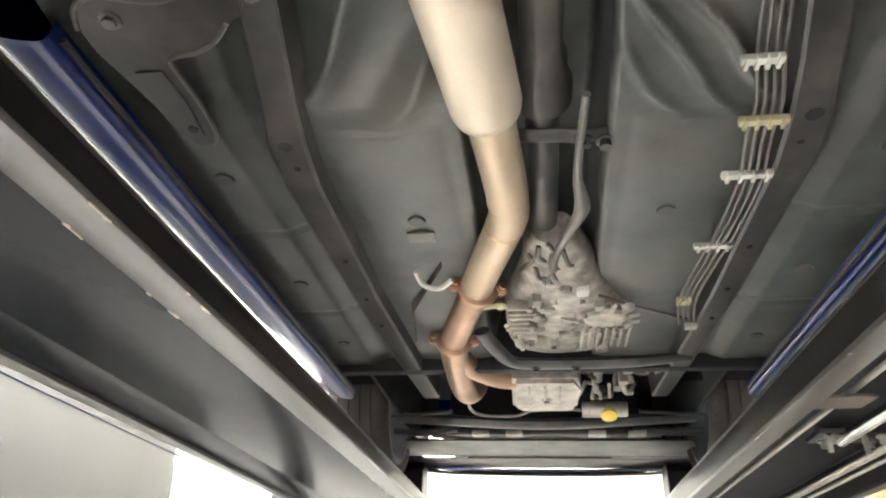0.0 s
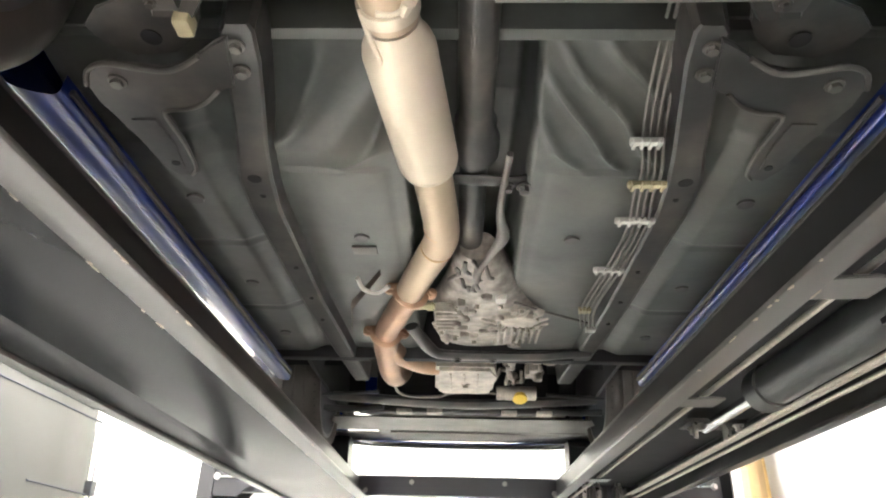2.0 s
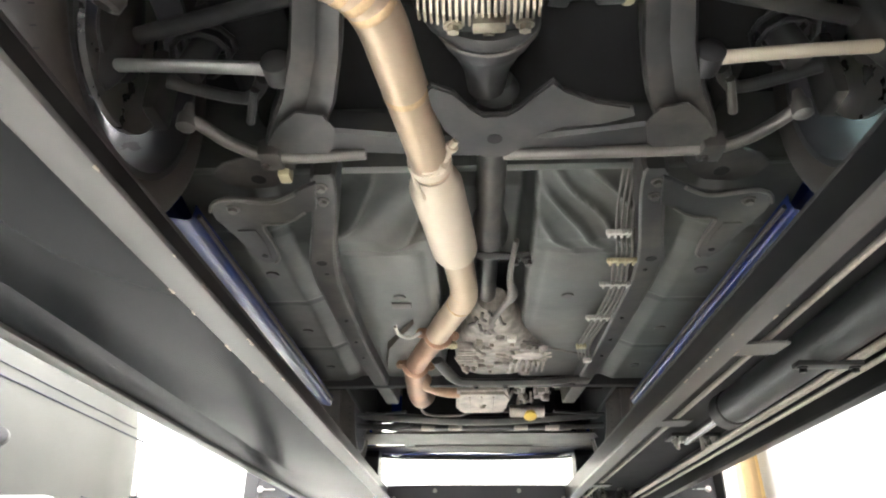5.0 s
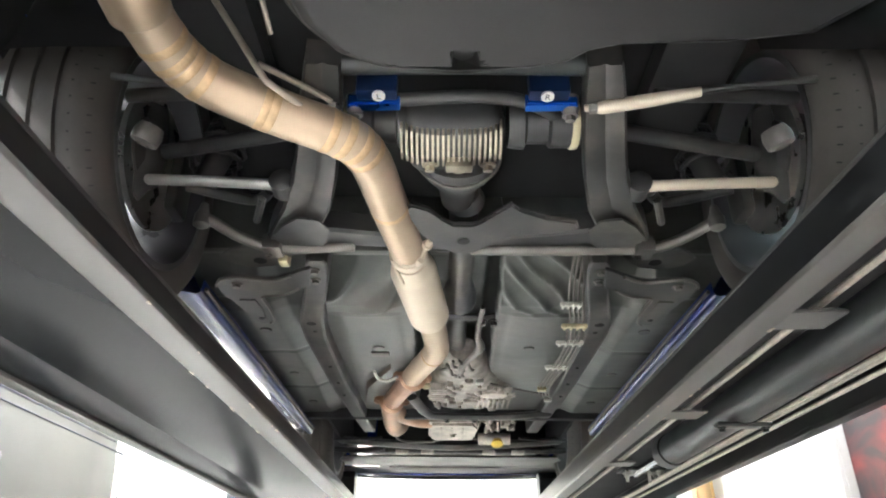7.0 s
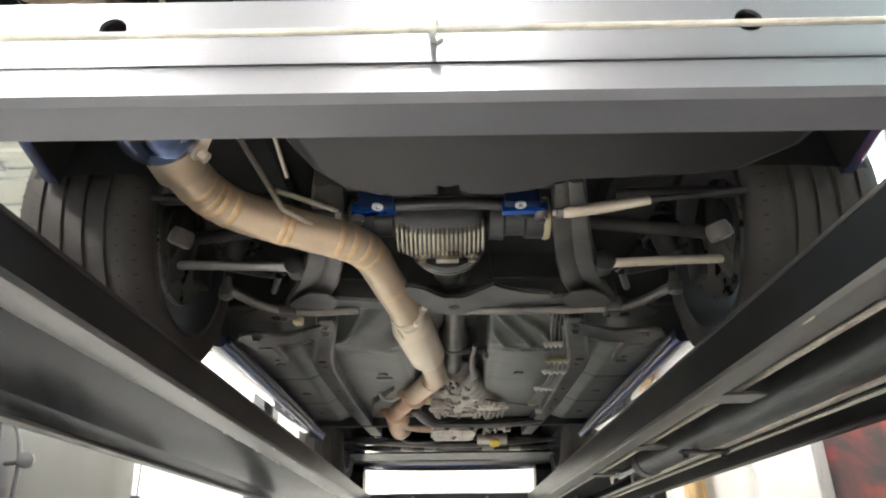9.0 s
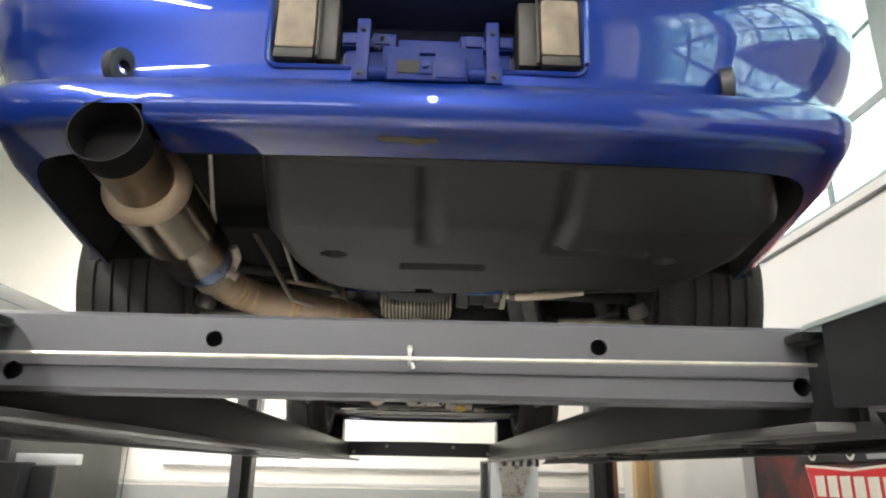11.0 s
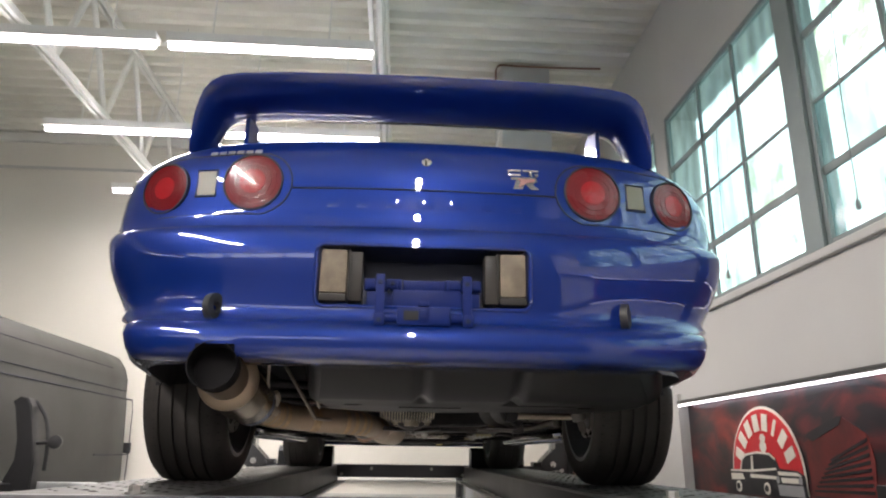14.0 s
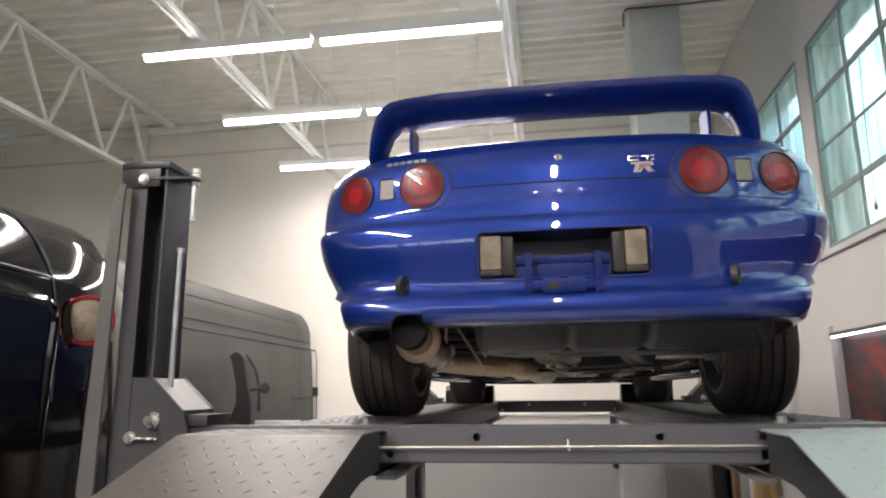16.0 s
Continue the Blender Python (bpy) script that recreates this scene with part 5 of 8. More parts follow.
P("plug_hole", bm, "dark", pp_)
bm = shape()
box(bm, (-0.011, -1.092, D + 0.390), (0.008, -1.0882, D + 0.416), 0.002)
bolt(bm, (-0.002, -1.092, D + 0.403), (0, -1, 0), 0.004, 0.004)
P("plug_latch", bm, "bluematte", pp_)
bm = shape()
box(bm, (-0.012, -1.092, D + 0.4245), (0.012, -1.060, D + 0.434), 0.002)
P("plug_tab", bm, "bluematte", pp_)
bm = shape()
box(bm, (0.014, -1.0905, D + 0.385), (0.058, -1.0882, D + 0.420), 0.001)
P("plug_cover", bm, "bluematte", pp_)
# towing eyes
for s in (-1, 1):
    x = s * 0.489
    y = rear_y(x, 0.42)
    bm = shape()
    lathe(bm, (x, y - 0.012, D + 0.424), (0.90, -0.43, 0), [(-0.009, 0.011), (-0.011, 0.020), (-0.009, 0.029), (0.009, 0.029), (0.011, 0.020), (0.009, 0.011)], 24, True)
    for v in bm.verts:
        v.co.z = D + 0.424 + (v.co.z - D - 0.424) * 1.12
    rod(bm, (x, y + 0.004, D + 0.394), (x, y - 0.006, D + 0.394), 0.010, n=12)
    P("towing_eye", bm, "rubber", bumper, "black towing eye")
bm = shape()
slab(bm, [(-0.070, -1.060), (-0.028, -1.061), (-0.012, -1.057), (0.016, -1.060), (0.020, -1.050), (0.004, -1.046), (-0.010, -1.036), (-0.022, -1.044), (-0.040, -1.048), (-0.058, -1.046), (-0.072, -1.052)], 2, -0.0014, 0.0010)
for v in bm.verts:
    v.co.z += D + lerp_table([(-1.062, 0.300), (-1.03, 0.2965), (-0.996, 0.2955)], v.co.y)
P("worn_patch", bm, "patch", bumper, "worn yellow patch under the bumper", smooth=False)

# seams of the boot lid and the lamp clusters


def on_tail(pts, out=0.0012):
    return [(x, rear_y(x, z, out), D + z) for x, z in pts]


bm = shape()
tube(bm, on_tail([(x * 0.021, 0.742) for x in range(-16, 17)], 0.0002), 0.0024, 6, 1)
P("boot_seam", bm, "gap", tail)
for s in (-1, 1):
    c = (s * 0.438, 0.758)
    loop = [(s * 0.80, 0.834), (s * 0.70, 0.842), (s * 0.55, 0.844)]
    for k in range(13):
        a = radians(95 + 170 * k / 12)
        loop.append((c[0] - s * 0.012 - s * 0.088 * -math.cos(a), c[1] + 0.086 * math.sin(a)))
    loop += [(s * 0.55, 0.672), (s * 0.70, 0.668), (s * 0.82, 0.670)]
    bm = shape()
    tube(bm, on_tail(loop, 0.0002), 0.0023, 6, 3)
    P("lamp_seam", bm, "gap", tail)
    for cx, cz, r, nm in ((0.438, 0.760, 0.073, "inner"), (0.672, 0.752, 0.066, "outer")):
        x = s * cx
        e = 0.02
        nx = (rear_y(x + e, cz) - rear_y(x - e, cz)) / (2 * e)
        nrm = Vector((nx, -1, 0.03)).normalized()
        o = Vector((x, rear_y(x, cz), D + cz))
        bm = shape()
        lathe(bm, o, nrm, [(-0.02, r + 0.005), (0.003, r + 0.005), (0.004, r + 0.001), (-0.005, r - 0.002)], 40, True)
        tl = P("tail_lamp", bm, "gap", tail, "round red tail lamp")
        bm = shape()
        lathe(bm, o, nrm, [(-0.02, r), (0.001, r), (0.0032, r * 0.82), (0.0048, r * 0.5), (0.0054, 0.0)], 40)
        P("lens", bm, "lens", tl, "red lens", angle=60)
        bm = shape()
        lathe(bm, o, nrm, [(0.002, r * 0.47), (0.0054, r * 0.46), (0.0064, r * 0.3), (0.0068, 0.0)], 32)
        P("lens_middle", bm, "lensin", tl, "brighter red middle of the lens", angle=60)
        for rr, hh in ((0.66, 0.0040), (0.84, 0.0028)):
            bm = shape()
            lathe(bm, o, nrm, [(hh - 0.002, r * rr + 0.0016), (hh + 0.0006, r * rr + 0.0004), (hh + 0.0006, r * rr - 0.0004), (hh - 0.002, r * rr - 0.0016)], 40, True)
            P("lens_ring", bm, "lens", tl)
    x0, x1 = sorted((s * 0.535, s * 0.582))
    bm = shape()
    loft(bm, [[(x, rear_y(x, z, 0.002), D + z) for x, z in ((x0, 0.726), (x1, 0.726), (x1, 0.792), (x0, 0.792))],
              [(x, rear_y(x, z, -0.015), D + z) for x, z in ((x0, 0.726), (x1, 0.726), (x1, 0.792), (x0, 0.792))]])
    P("reversing_lamp", bm, "reverse", tail, "pale reversing lamp", smooth=False)
    bm = shape()
    tube(bm, on_tail([(x0 - 0.003, 0.722), (x1 + 0.003, 0.722), (x1 + 0.003, 0.796), (x0 - 0.003, 0.796), (x0 - 0.003, 0.722)]), 0.0022, 6, 1)
    P("lamp_seal", bm, "gap", tail)
# lock, badges and raised bars
bm = shape()
o = Vector((0.002, rear_y(0, 0.826), D + 0.822))
lathe(bm, o, (0, -1, 0.25), [(-0.005, 0.013), (0.003, 0.013), (0.004, 0.011), (0.002, 0.009), (0.002, 0.0)], 24)
P("boot_lock", bm, "chrome", tail, "chrome boot lock")
bm = shape()
box(bm, (-0.003, o.y - 0.0075, o.z - 0.005), (0.003, o.y - 0.002, o.z + 0.005), 0.001)
P("key_slot", bm, "dark", tail)
bm = shape()
yb = rear_y(0.25, 0.79)
for x0, x1, z0, z1 in ((0.212, 0.246, 0.806, 0.811), (0.212, 0.216, 0.796, 0.811), (0.212, 0.246, 0.794, 0.799), (0.252, 0.292, 0.806, 0.811), (0.268, 0.275, 0.794, 0.811), (0.282, 0.292, 0.794, 0.799)):
    box(bm, (x0, yb - 0.004, D + z0), (x1, yb + 0.004, D + z1), 0.0008)
P("badge_top", bm, "chrome", tail, "chrome badge bars")
bm = shape()
slab(bm, [(0.220, 0.791), (0.285, 0.791), (0.290, 0.780), (0.278, 0.772), (0.294, 0.757), (0.272, 0.757), (0.258, 0.772), (0.250, 0.757), (0.226, 0.757), (0.234, 0.783), (0.220, 0.783)], 1, yb - 0.0035, yb + 0.004)
for v in bm.verts:
    v.co.z += D
P("badge_edge", bm, "chrome", tail, smooth=False)
bm = shape()
slab(bm, [(0.238, 0.786), (0.280, 0.786), (0.283, 0.779), (0.262, 0.775), (0.244, 0.763), (0.240, 0.763), (0.246, 0.779)], 1, yb - 0.0055, yb - 0.0036)
for v in bm.verts:
    v.co.z += D
P("badge_fill", bm, "badgered", tail, smooth=False)
for k in range(6):
    bm = shape()
    x0 = -0.565 + k * 0.024
    cs = [(x0, 0.846), (x0 + 0.018, 0.846), (x0 + 0.018, 0.858), (x0, 0.858)]
    loft(bm, [[(x, rear_y(x, z, 0.002), D + z) for x, z in cs], [(x, rear_y(x, z, -0.004), D + z) for x, z in cs]])
    P("badge_bar", bm, "rod", tail, "small dull chrome bar")
for k in range(7):
    xa = -0.245 + k * 0.074
    yb = rear_y(xa + 0.023, 0.70) - 0.0012
    bm = shape()
    box(bm, (xa, yb + 0.001, D + 0.692), (xa + 0.046, yb + 0.006, D + 0.714), 0.0002)
    P("raised_bar", bm, "blue", tail, "raised bar in the tail panel")

# boot lid top, up to the rear screen
bm = shape()
rim = row_points(0.930)
rows = []
for k in range(7):
    t = k / 6
    row = []
    for i, (x, y, z) in enumerate(rim):
        yy = y + (YS - y) * t
        row.append((x, yy, z + 0.045 * math.sin(t * 1.4) * (1 - (abs(x) / 0.74) ** 2)))
    rows.append(row)
loft(bm, rows, closed=False)
P("boot_lid", bm, "blue", tail, angle=60)

# wing on two struts
half = [(0.634, 0.884), (0.627, 0.910), (0.618, 0.936), (0.607, 0.962), (0.594, 0.985), (0.580, 1.006), (0.560, 1.022), (0.535, 1.032), (0.49, 1.038), (0.38, 1.045), (0.20, 1.049), (0.0, 1.051)]
path = [(-x, z) for x, z in half] + [(x, z) for x, z in half[-2::-1]]
rings = []
for k, (x, z) in enumerate(path):
    (xa, za), (xb, zb) = path[max(k - 1, 0)], path[min(k + 1, len(path) - 1)]
    d = math.hypot(xb - xa, zb - za)
    nx, nz = -(zb - za) / d, (xb - xa) / d
    low = max(0.0, (1.04 - z) / 0.16)               # the foot reaches further forward
    thin = 1 - 0.35 * min(1, low)
    rings.append([(x + nx * h * thin, -0.785 + 0.045 * low + dy * (0.88 - 0.36 * min(1, low)), D + z + nz * h * thin)
                  for dy, h in ((0.0, -0.004), (-0.02, -0.024), (-0.07, -0.033), (-0.14, -0.030), (-0.215, -0.010), (-0.252, 0.010), (-0.256, 0.016), (-0.245, 0.019), (-0.13, 0.020), (-0.03, 0.013), (-0.006, 0.006))])
wing = P("wing", loft(shape(), rings), "blue", label="blue rear wing", angle=50)
for s in (-1, 1):
    bm = shape()
    loft(bm, [[(s * (0.500 + w), -0.765 + dy, D + z) for w, dy in ((-0.008, 0.02), (0.008, 0.02), (0.006, -0.085), (-0.006, -0.085))] for z in (0.87, 1.02)])
    P("wing_strut", bm, "blue", wing, smooth=False)

# sides, nose, glasshouse
SIDE = [(0.17, 0.82), (0.20, 0.845), (0.28, 0.855), (0.45, 0.868), (0.58, 0.880), (0.66, 0.872), (0.74, 0.864), (0.83, 0.850), (0.888, 0.820), (0.930, 0.735)]


def arch(y):
    b = 0.34
    for yc, R in ((0.0, 0.345), (WB, 0.345)):
        d = abs(y - yc)
        if d < R:
            b = max(b, 0.305 + math.sqrt(R * R - d * d))
    if y < -0.30:
        b = max(b, 0.285)
    if 1.97 < y < WB:
        b = max(b, 0.33)
    return b


def taper(y):
    return 1.0 if y < 2.6 else 1.0 - 0.13 * ((y - 2.6) / 0.85) ** 2


for s in (-1, 1):
    bm = shape()
    ys = [YS + 0.0001] + [-0.33 + 0.03 * k for k in range(1, 24)] + [0.4 + 0.12 * k for k in range(0, 16)] + [2.28 + 0.03 * k for k in range(1, 26)] + [3.1, 3.2, 3.3, 3.38, 3.43]
    rows = []
    for y in ys:
        b = arch(y)
        top = 0.930 if y < 0.3 else 0.930 - 0.05 * min(1, max(0, (y - 1.6) / 1.8)) - 0.10 * max(0, (y - 2.6) / 0.85) ** 2
        row = []
        for k in range(10):
            z = b + (top - b) * (k / 9)
            zz = z * 0.930 / top if top < 0.93 else z
            row.append((s * lerp_table(SIDE, min(zz, 0.93)) * taper(y), y, D + z))
        rows.append(row)
    loft(bm, rows, closed=False)
    P("side_panel", bm, "blue", label="blue body side", angle=50)
    for yc in (0.0, WB):
        bm = shape()
        rings = []
        for k in range(15):
            a = math.pi * k / 14
            yy, zz = yc - 0.352 * math.cos(a), D + 0.30 + 0.352 * math.sin(a)
            rings.append([(s * 0.83, yy, zz), (s * 0.70, yy, zz + 0.01), (s * 0.50, yy, zz + 0.01)])
        loft(bm, rings, closed=False)
        P("arch_liner", bm, "dark", label="black wheel arch liner")
    bm = shape()
    sk = [(0.638, 0.195), (0.640, 0.168), (0.644, 0.158), (0.652, 0.1555), (0.670, 0.158), (0.690, 0.1625), (0.710, 0.169), (0.722, 0.174), (0.734, 0.1805), (0.750, 0.1915), (0.770, 0.209), (0.800, 0.245), (0.820, 0.287), (0.836, 0.345), (0.846, 0.375)]
    loft(bm, [[(s * x, y, D + z) for x, z in sk] for y in (0.34, 0.9, 1.6, 1.90, 1.97)], closed=False)
    P("side_skirt", bm, "blue", label="blue side skirt", angle=60)
    bm = shape()
    tube(bm, [(s * 0.636, 0.36, D + 0.176), (s * 0.636, 1.95, D + 0.176)], 0.006, 6, 1)
    P("sill_flange", bm, "blackpart")
bm = shape()
roof = [(-0.34, 0.962, 0.66), (-0.10, 1.075, 0.63), (0.25, 1.24, 0.57), (0.55, 1.315, 0.545), (0.95, 1.335, 0.54), (1.25, 1.30, 0.55), (1.60, 1.15, 0.60), (1.98, 0.965, 0.67), (2.4, 0.915, 0.68), (3.0, 0.84, 0.64), (3.36, 0.72, 0.60), (3.45, 0.60, 0.58)]
rows = []
for y, zc, rw in roof:
    edge = 0.735 * taper(y)
    zt = 0.930 if y < 1.9 else min(0.93, zc - 0.02)
    half = [(0, zc), (rw * 0.5, zc - 0.008), (rw * 0.85, zc - 0.025), (rw, zc - 0.05), (rw + (edge - rw) * 0.5, zc - 0.05 + (zt - zc + 0.05) * 0.5), (edge, zt)]
    rows.append([(-x, y, D + z) for x, z in half[:0:-1]] + [(x, y, D + z) for x, z in half])
loft(bm, rows, closed=False)
P("roof_and_bonnet", bm, "blue", label="blue roof and bonnet", angle=50)
for nm, st in (("rear_screen", roof[0:3]), ("windscreen", roof[5:8])):
    bm = shape()
    rows = []
    for y, zc, rw in st:
        rows.append([(x, y, D + zc + 0.005 - 0.03 * (abs(x) / rw) ** 2) for x in (-rw * 0.86, -rw * 0.4, 0, rw * 0.4, rw * 0.86)])
    loft(bm, rows, closed=False)
    P(nm, bm, "carglass", label="dark tinted screen")
bm = shape()
nose = []
for z, y in ((0.16, 3.30), (0.19, 3.42), (0.215, 3.44), (0.30, 3.48), (0.40, 3.495), (0.45, 3.50), (0.60, 3.47), (0.72, 3.37)):
    nose.append([(x * (0.775 if z < 0.6 else 0.74), y - 0.35 * abs(x) ** 3.2, D + z) for x in [k / 10 for k in range(-10, 11)]])
loft(bm, nose, closed=False)
gone = [f for f in bm.faces if 0.215 < f.calc_center_median().z - D < 0.42 and abs(f.calc_center_median().x) < 0.60]
bmesh.ops.delete(bm, geom=gone, context="FACES")        # the wide lower intake
P("front_bumper", bm, "blue", label="blue front bumper")

# ---- underside of the car ----
UZ = D + 0.235
pan = P("floor_pan", shape(), "under", label="dark sealed floor pan")
bm = shape()
NX, NY = 200, 200
grid = []
for j in range(NY + 1):
    y = 0.30 + (1.80 - 0.30) * j / NY
    row = []
    for i in range(NX + 1):
        x = -0.70 + 1.40 * i / NX
        z = UZ
        t = 0.125 + 0.03 * max(0, (y - 0.9))             # tunnel
        d = max(0.0, 1 - (abs(x) / t) ** 4) if abs(x) < t else 0
        z += 0.16 * min(1, d * 1.8)
        back = max(0.0, 0.60 - y)                        # rises towards the rear seat
        z += 0.36 * back * (1 if abs(x) < 0.37 else 0.45)
        if 0.34 < y < 0.68 and 0.13 < abs(x) < 0.38:     # pressed folds
            fade = math.sin((y - 0.34) / 0.34 * math.pi) * math.sin((abs(x) - 0.13) / 0.25 * math.pi) ** 0.5
            wob = 1.1 * noise.noise(Vector((x * 7, y * 7, 3)))
            if x > 0:
                z -= 0.034 * fade * (1 - abs(math.sin((x - 0.14) * 38 - (y - 0.45) * 31 + wob))) ** 2.2
            else:
                z -= 0.045 * fade * (1 - abs(math.sin((abs(x) - 0.14) * 17 - (y - 0.5) * 12 + wob))) ** 1.6
        if y > 0.66 and 0.16 < abs(x) < 0.39:
            z -= 0.006 * (1 - abs((abs(x) - 0.275) / 0.115) ** 6)
        if abs(x) > 0.48:
            z -= 0.020 * min(1, (abs(x) - 0.48) / 0.05)
            if abs((y - 0.75) % 0.42 - 0.21) < 0.012:
                z += 0.004
        z += 0.0025 * noise.noise(Vector((x * 6, y * 6, 0))) + 0.0005 * noise.noise(Vector((x * 22, y * 22, 5)))
        row.append(bm.verts.new((x, y, z)))
    grid.append(row)
for a, b in zip(grid, grid[1:]):
    for i in range(NX):
        bm.faces.new((a[i], a[i + 1], b[i + 1], b[i]))
bm.to_mesh(pan.data)
bm.free()
for p in pan.data.polygons:
    p.use_smooth = True
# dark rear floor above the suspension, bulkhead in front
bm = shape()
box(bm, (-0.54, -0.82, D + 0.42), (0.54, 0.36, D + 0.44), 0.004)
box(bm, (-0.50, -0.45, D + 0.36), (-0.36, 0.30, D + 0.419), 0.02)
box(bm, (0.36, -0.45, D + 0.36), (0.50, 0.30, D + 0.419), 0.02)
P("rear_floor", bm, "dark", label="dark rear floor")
bm = shape()
box(bm, (-0.66, 0.305, D + 0.26), (0.66, 0.33, D + 0.445), 0.004)
P("seat_bulkhead", bm, "under", label="dark sealed panel under the rear seat")
bm = shape()
box(bm, (-0.66, 1.79, D + 0.19), (0.66, 1.83, D + 0.60), 0.006)
box(bm, (-0.44, 2.95, D + 0.24), (0.44, 2.99, D + 0.60), 0.006)
box(bm, (-0.70, 1.83, D + 0.56), (0.70, 3.36, D + 0.58), 0.006)
P("engine_bay", bm, "dark", label="dark engine bay walls")
# dark panels added to hide the blue body and keep the bay black
bm = shape()
box(bm, (-0.34, 3.24, D + 0.20), (0.62, 3.27, D + 0.58), 0.006)
P("front_liner", bm, "dark", label="dark liner added behind the front bumper")
for s in (-1, 1):
    bm = shape()
    box(bm, (min(s * 0.585, s * 0.60), 1.835, D + 0.25), (max(s * 0.585, s * 0.60), 3.23, D + 0.555), 0.004)
    P("inner_wing", bm, "dark", label="dark inner wing of the engine bay")
# long rails
for s in (-1, 1):
    bm = shape()
    line = [(0.336, 0.228, 0.020, 0.192), (0.338, 0.24, 0.030, 0.189), (0.346, 0.30, 0.033, 0.187), (0.366, 0.40, 0.033, 0.187), (0.394, 0.53, 0.034, 0.188), (0.416, 0.63, 0.040, 0.190), (0.428, 0.76, 0.038, 0.191), (0.426, 1.30, 0.035, 0.192), (0.408, 1.75, 0.034, 0.192), (0.392, 2.10, 0.032, 0.195)]
    loft(bm, [[(s * (x - w / 1.0), y, UZ + 0.03), (s * (x - w * 0.86), y, D + z + 0.004), (s * (x - w * 0.7), y, D + z), (s * (x + w * 0.7), y, D + z), (s * (x + w * 0.86), y, D + z + 0.004), (s * (x + w), y, UZ + 0.03)] for x, y, w, z in line])
    rail = P("chassis_rail", bm, "frame", label="dusty dark chassis rail", smooth=True, angle=30)
    for y in (0.634, 0.70, 1.05, 1.25, 1.42):
        bm = shape()
        xx = s * (0.418 if y < 0.75 else 0.425)
        lathe(bm, (xx, y, D + 0.1898), (0, 0, 1), [(-0.0006, 0.0001), (-0.0006, 0.014 if y < 0.65 else 0.006), (0.002, 0.014 if y < 0.65 else 0.006)], 16)
        P("rail_hole", bm, "dark", rail)
    # stamped bracket with a cut-out, in front of the rear wheel
    for x, y, z in ((0.345, 0.264, 0.176), (0.351, 0.318, 0.175)):
        bm = shape()
        bolt(bm, (s * x, y, D + z + 0.010), (0, 0, -1), 0.009, 0.011)
        P("mount_bolt", bm, "arm", rail)
    bm = shape()
    out = [(0.352, 0.243), (0.375, 0.255), (0.405, 0.280), (0.442, 0.305), (0.473, 0.313), (0.51, 0.306), (0.555, 0.296), (0.588, 0.312), (0.605, 0.345), (0.606, 0.390), (0.592, 0.440), (0.580, 0.500), (0.574, 0.572), (0.553, 0.610), (0.528, 0.604), (0.512, 0.578), (0.506, 0.500), (0.510, 0.425), (0.498, 0.409), (0.463, 0.404), (0.430, 0.388), (0.400, 0.358), (0.372, 0.350)]
    slab(bm, [(s * a, b) for a, b in out], 2, D + 0.180, D + 0.190, 0.002)
    bk = P("torque_bracket", bm, "frame", label="stamped dusty steel bracket")
    # lips paler than the bracket: its lit edges are put into their colour
    bm = shape()
    tube(bm, [(s * a, b, D + 0.179) for a, b in out[2:9]], 0.0045, 8, 3)
    P("bracket_lip", bm, "arm", bk)
    bm = shape()
    tube(bm, [(s * a, b, D + 0.179) for a, b in out[14:22]], 0.0035, 8, 3)
    P("bracket_lip", bm, "arm", bk)
    bm = shape()
    slab(bm, [(s * a, b) for a, b in ((0.528, 0.43), (0.572, 0.43), (0.562, 0.50), (0.556, 0.57), (0.530, 0.575), (0.524, 0.50))], 2, D + 0.1765, D + 0.1796, 0.0015)
    P("bracket_strut", bm, "frame", bk)
    # upper plate with its round hole, where the anti-roll bar hangs
    bm = shape()
    slab(bm, [(s * a, b) for a, b in ((0.385, 0.20), (0.47, 0.195), (0.545, 0.225), (0.58, 0.262), (0.565, 0.30), (0.525, 0.325), (0.46, 0.318), (0.425, 0.29), (0.40, 0.25))], 2, D + 0.221, D + 0.228, 0.002)
    P("bracket_plate", bm, "frame", bk)
    bm = shape()
    lathe(bm, (s * 0.486, 0.284, D + 0.2208), (0, 0, -1), [(0, 0.0001), (0, 0.016), (0.001, 0.016), (0.001, 0.0001)], 16)
    P("bracket_hole", bm, "dark", bk)
    bm = shape()
    bolt(bm, (s * 0.552, 0.336, D + 0.180), (0, 0, -1), 0.010, 0.010)
    P("bolt", bm, "arm", bk)
    bm = shape()
    lathe(bm, (s * 0.543, 0.560, D + 0.1764), (0, 0, -1), [(0, 0.0001), (0, 0.008), (0.001, 0.008), (0.001, 0.0001)], 12)
    P("bracket_hole", bm, "dark", bk)
    # small floor plugs and ribs
    for x, y, z in ((0.58, 0.75, 0.2135), (0.58, 1.2, 0.2135), (0.58, 1.6, 0.2135), (0.25, 0.95, 0.2265)):
        bm = shape()
        lathe(bm, (s * x, y, D + z), (0, 0, -1), [(0, 0.019), (0.004, 0.017)], 18)
        P("floor_plug", bm, "frame", pan)
bm = shape()
box(bm, (-0.28, 0.995, D + 0.2225), (-0.22, 1.035, D + 0.2275), 0.001)
P("floor_label", bm, "arm", pan)
bm = shape()
tube(bm, [(-0.28, 1.12, D + 0.196), (-0.27, 1.165, D + 0.185), (-0.235, 1.18, D + 0.18), (-0.20, 1.15, D + 0.187)], 0.006, 8, 5)
P("loose_hook", bm, "white", label="pale bent hose end by the pipe")
bm = shape()
box(bm, (-0.425, 0.215, D + 0.185), (-0.40, 0.25, D + 0.215), 0.006)
P("white_plug", bm, "brasspl", label="white plug beside the rail")

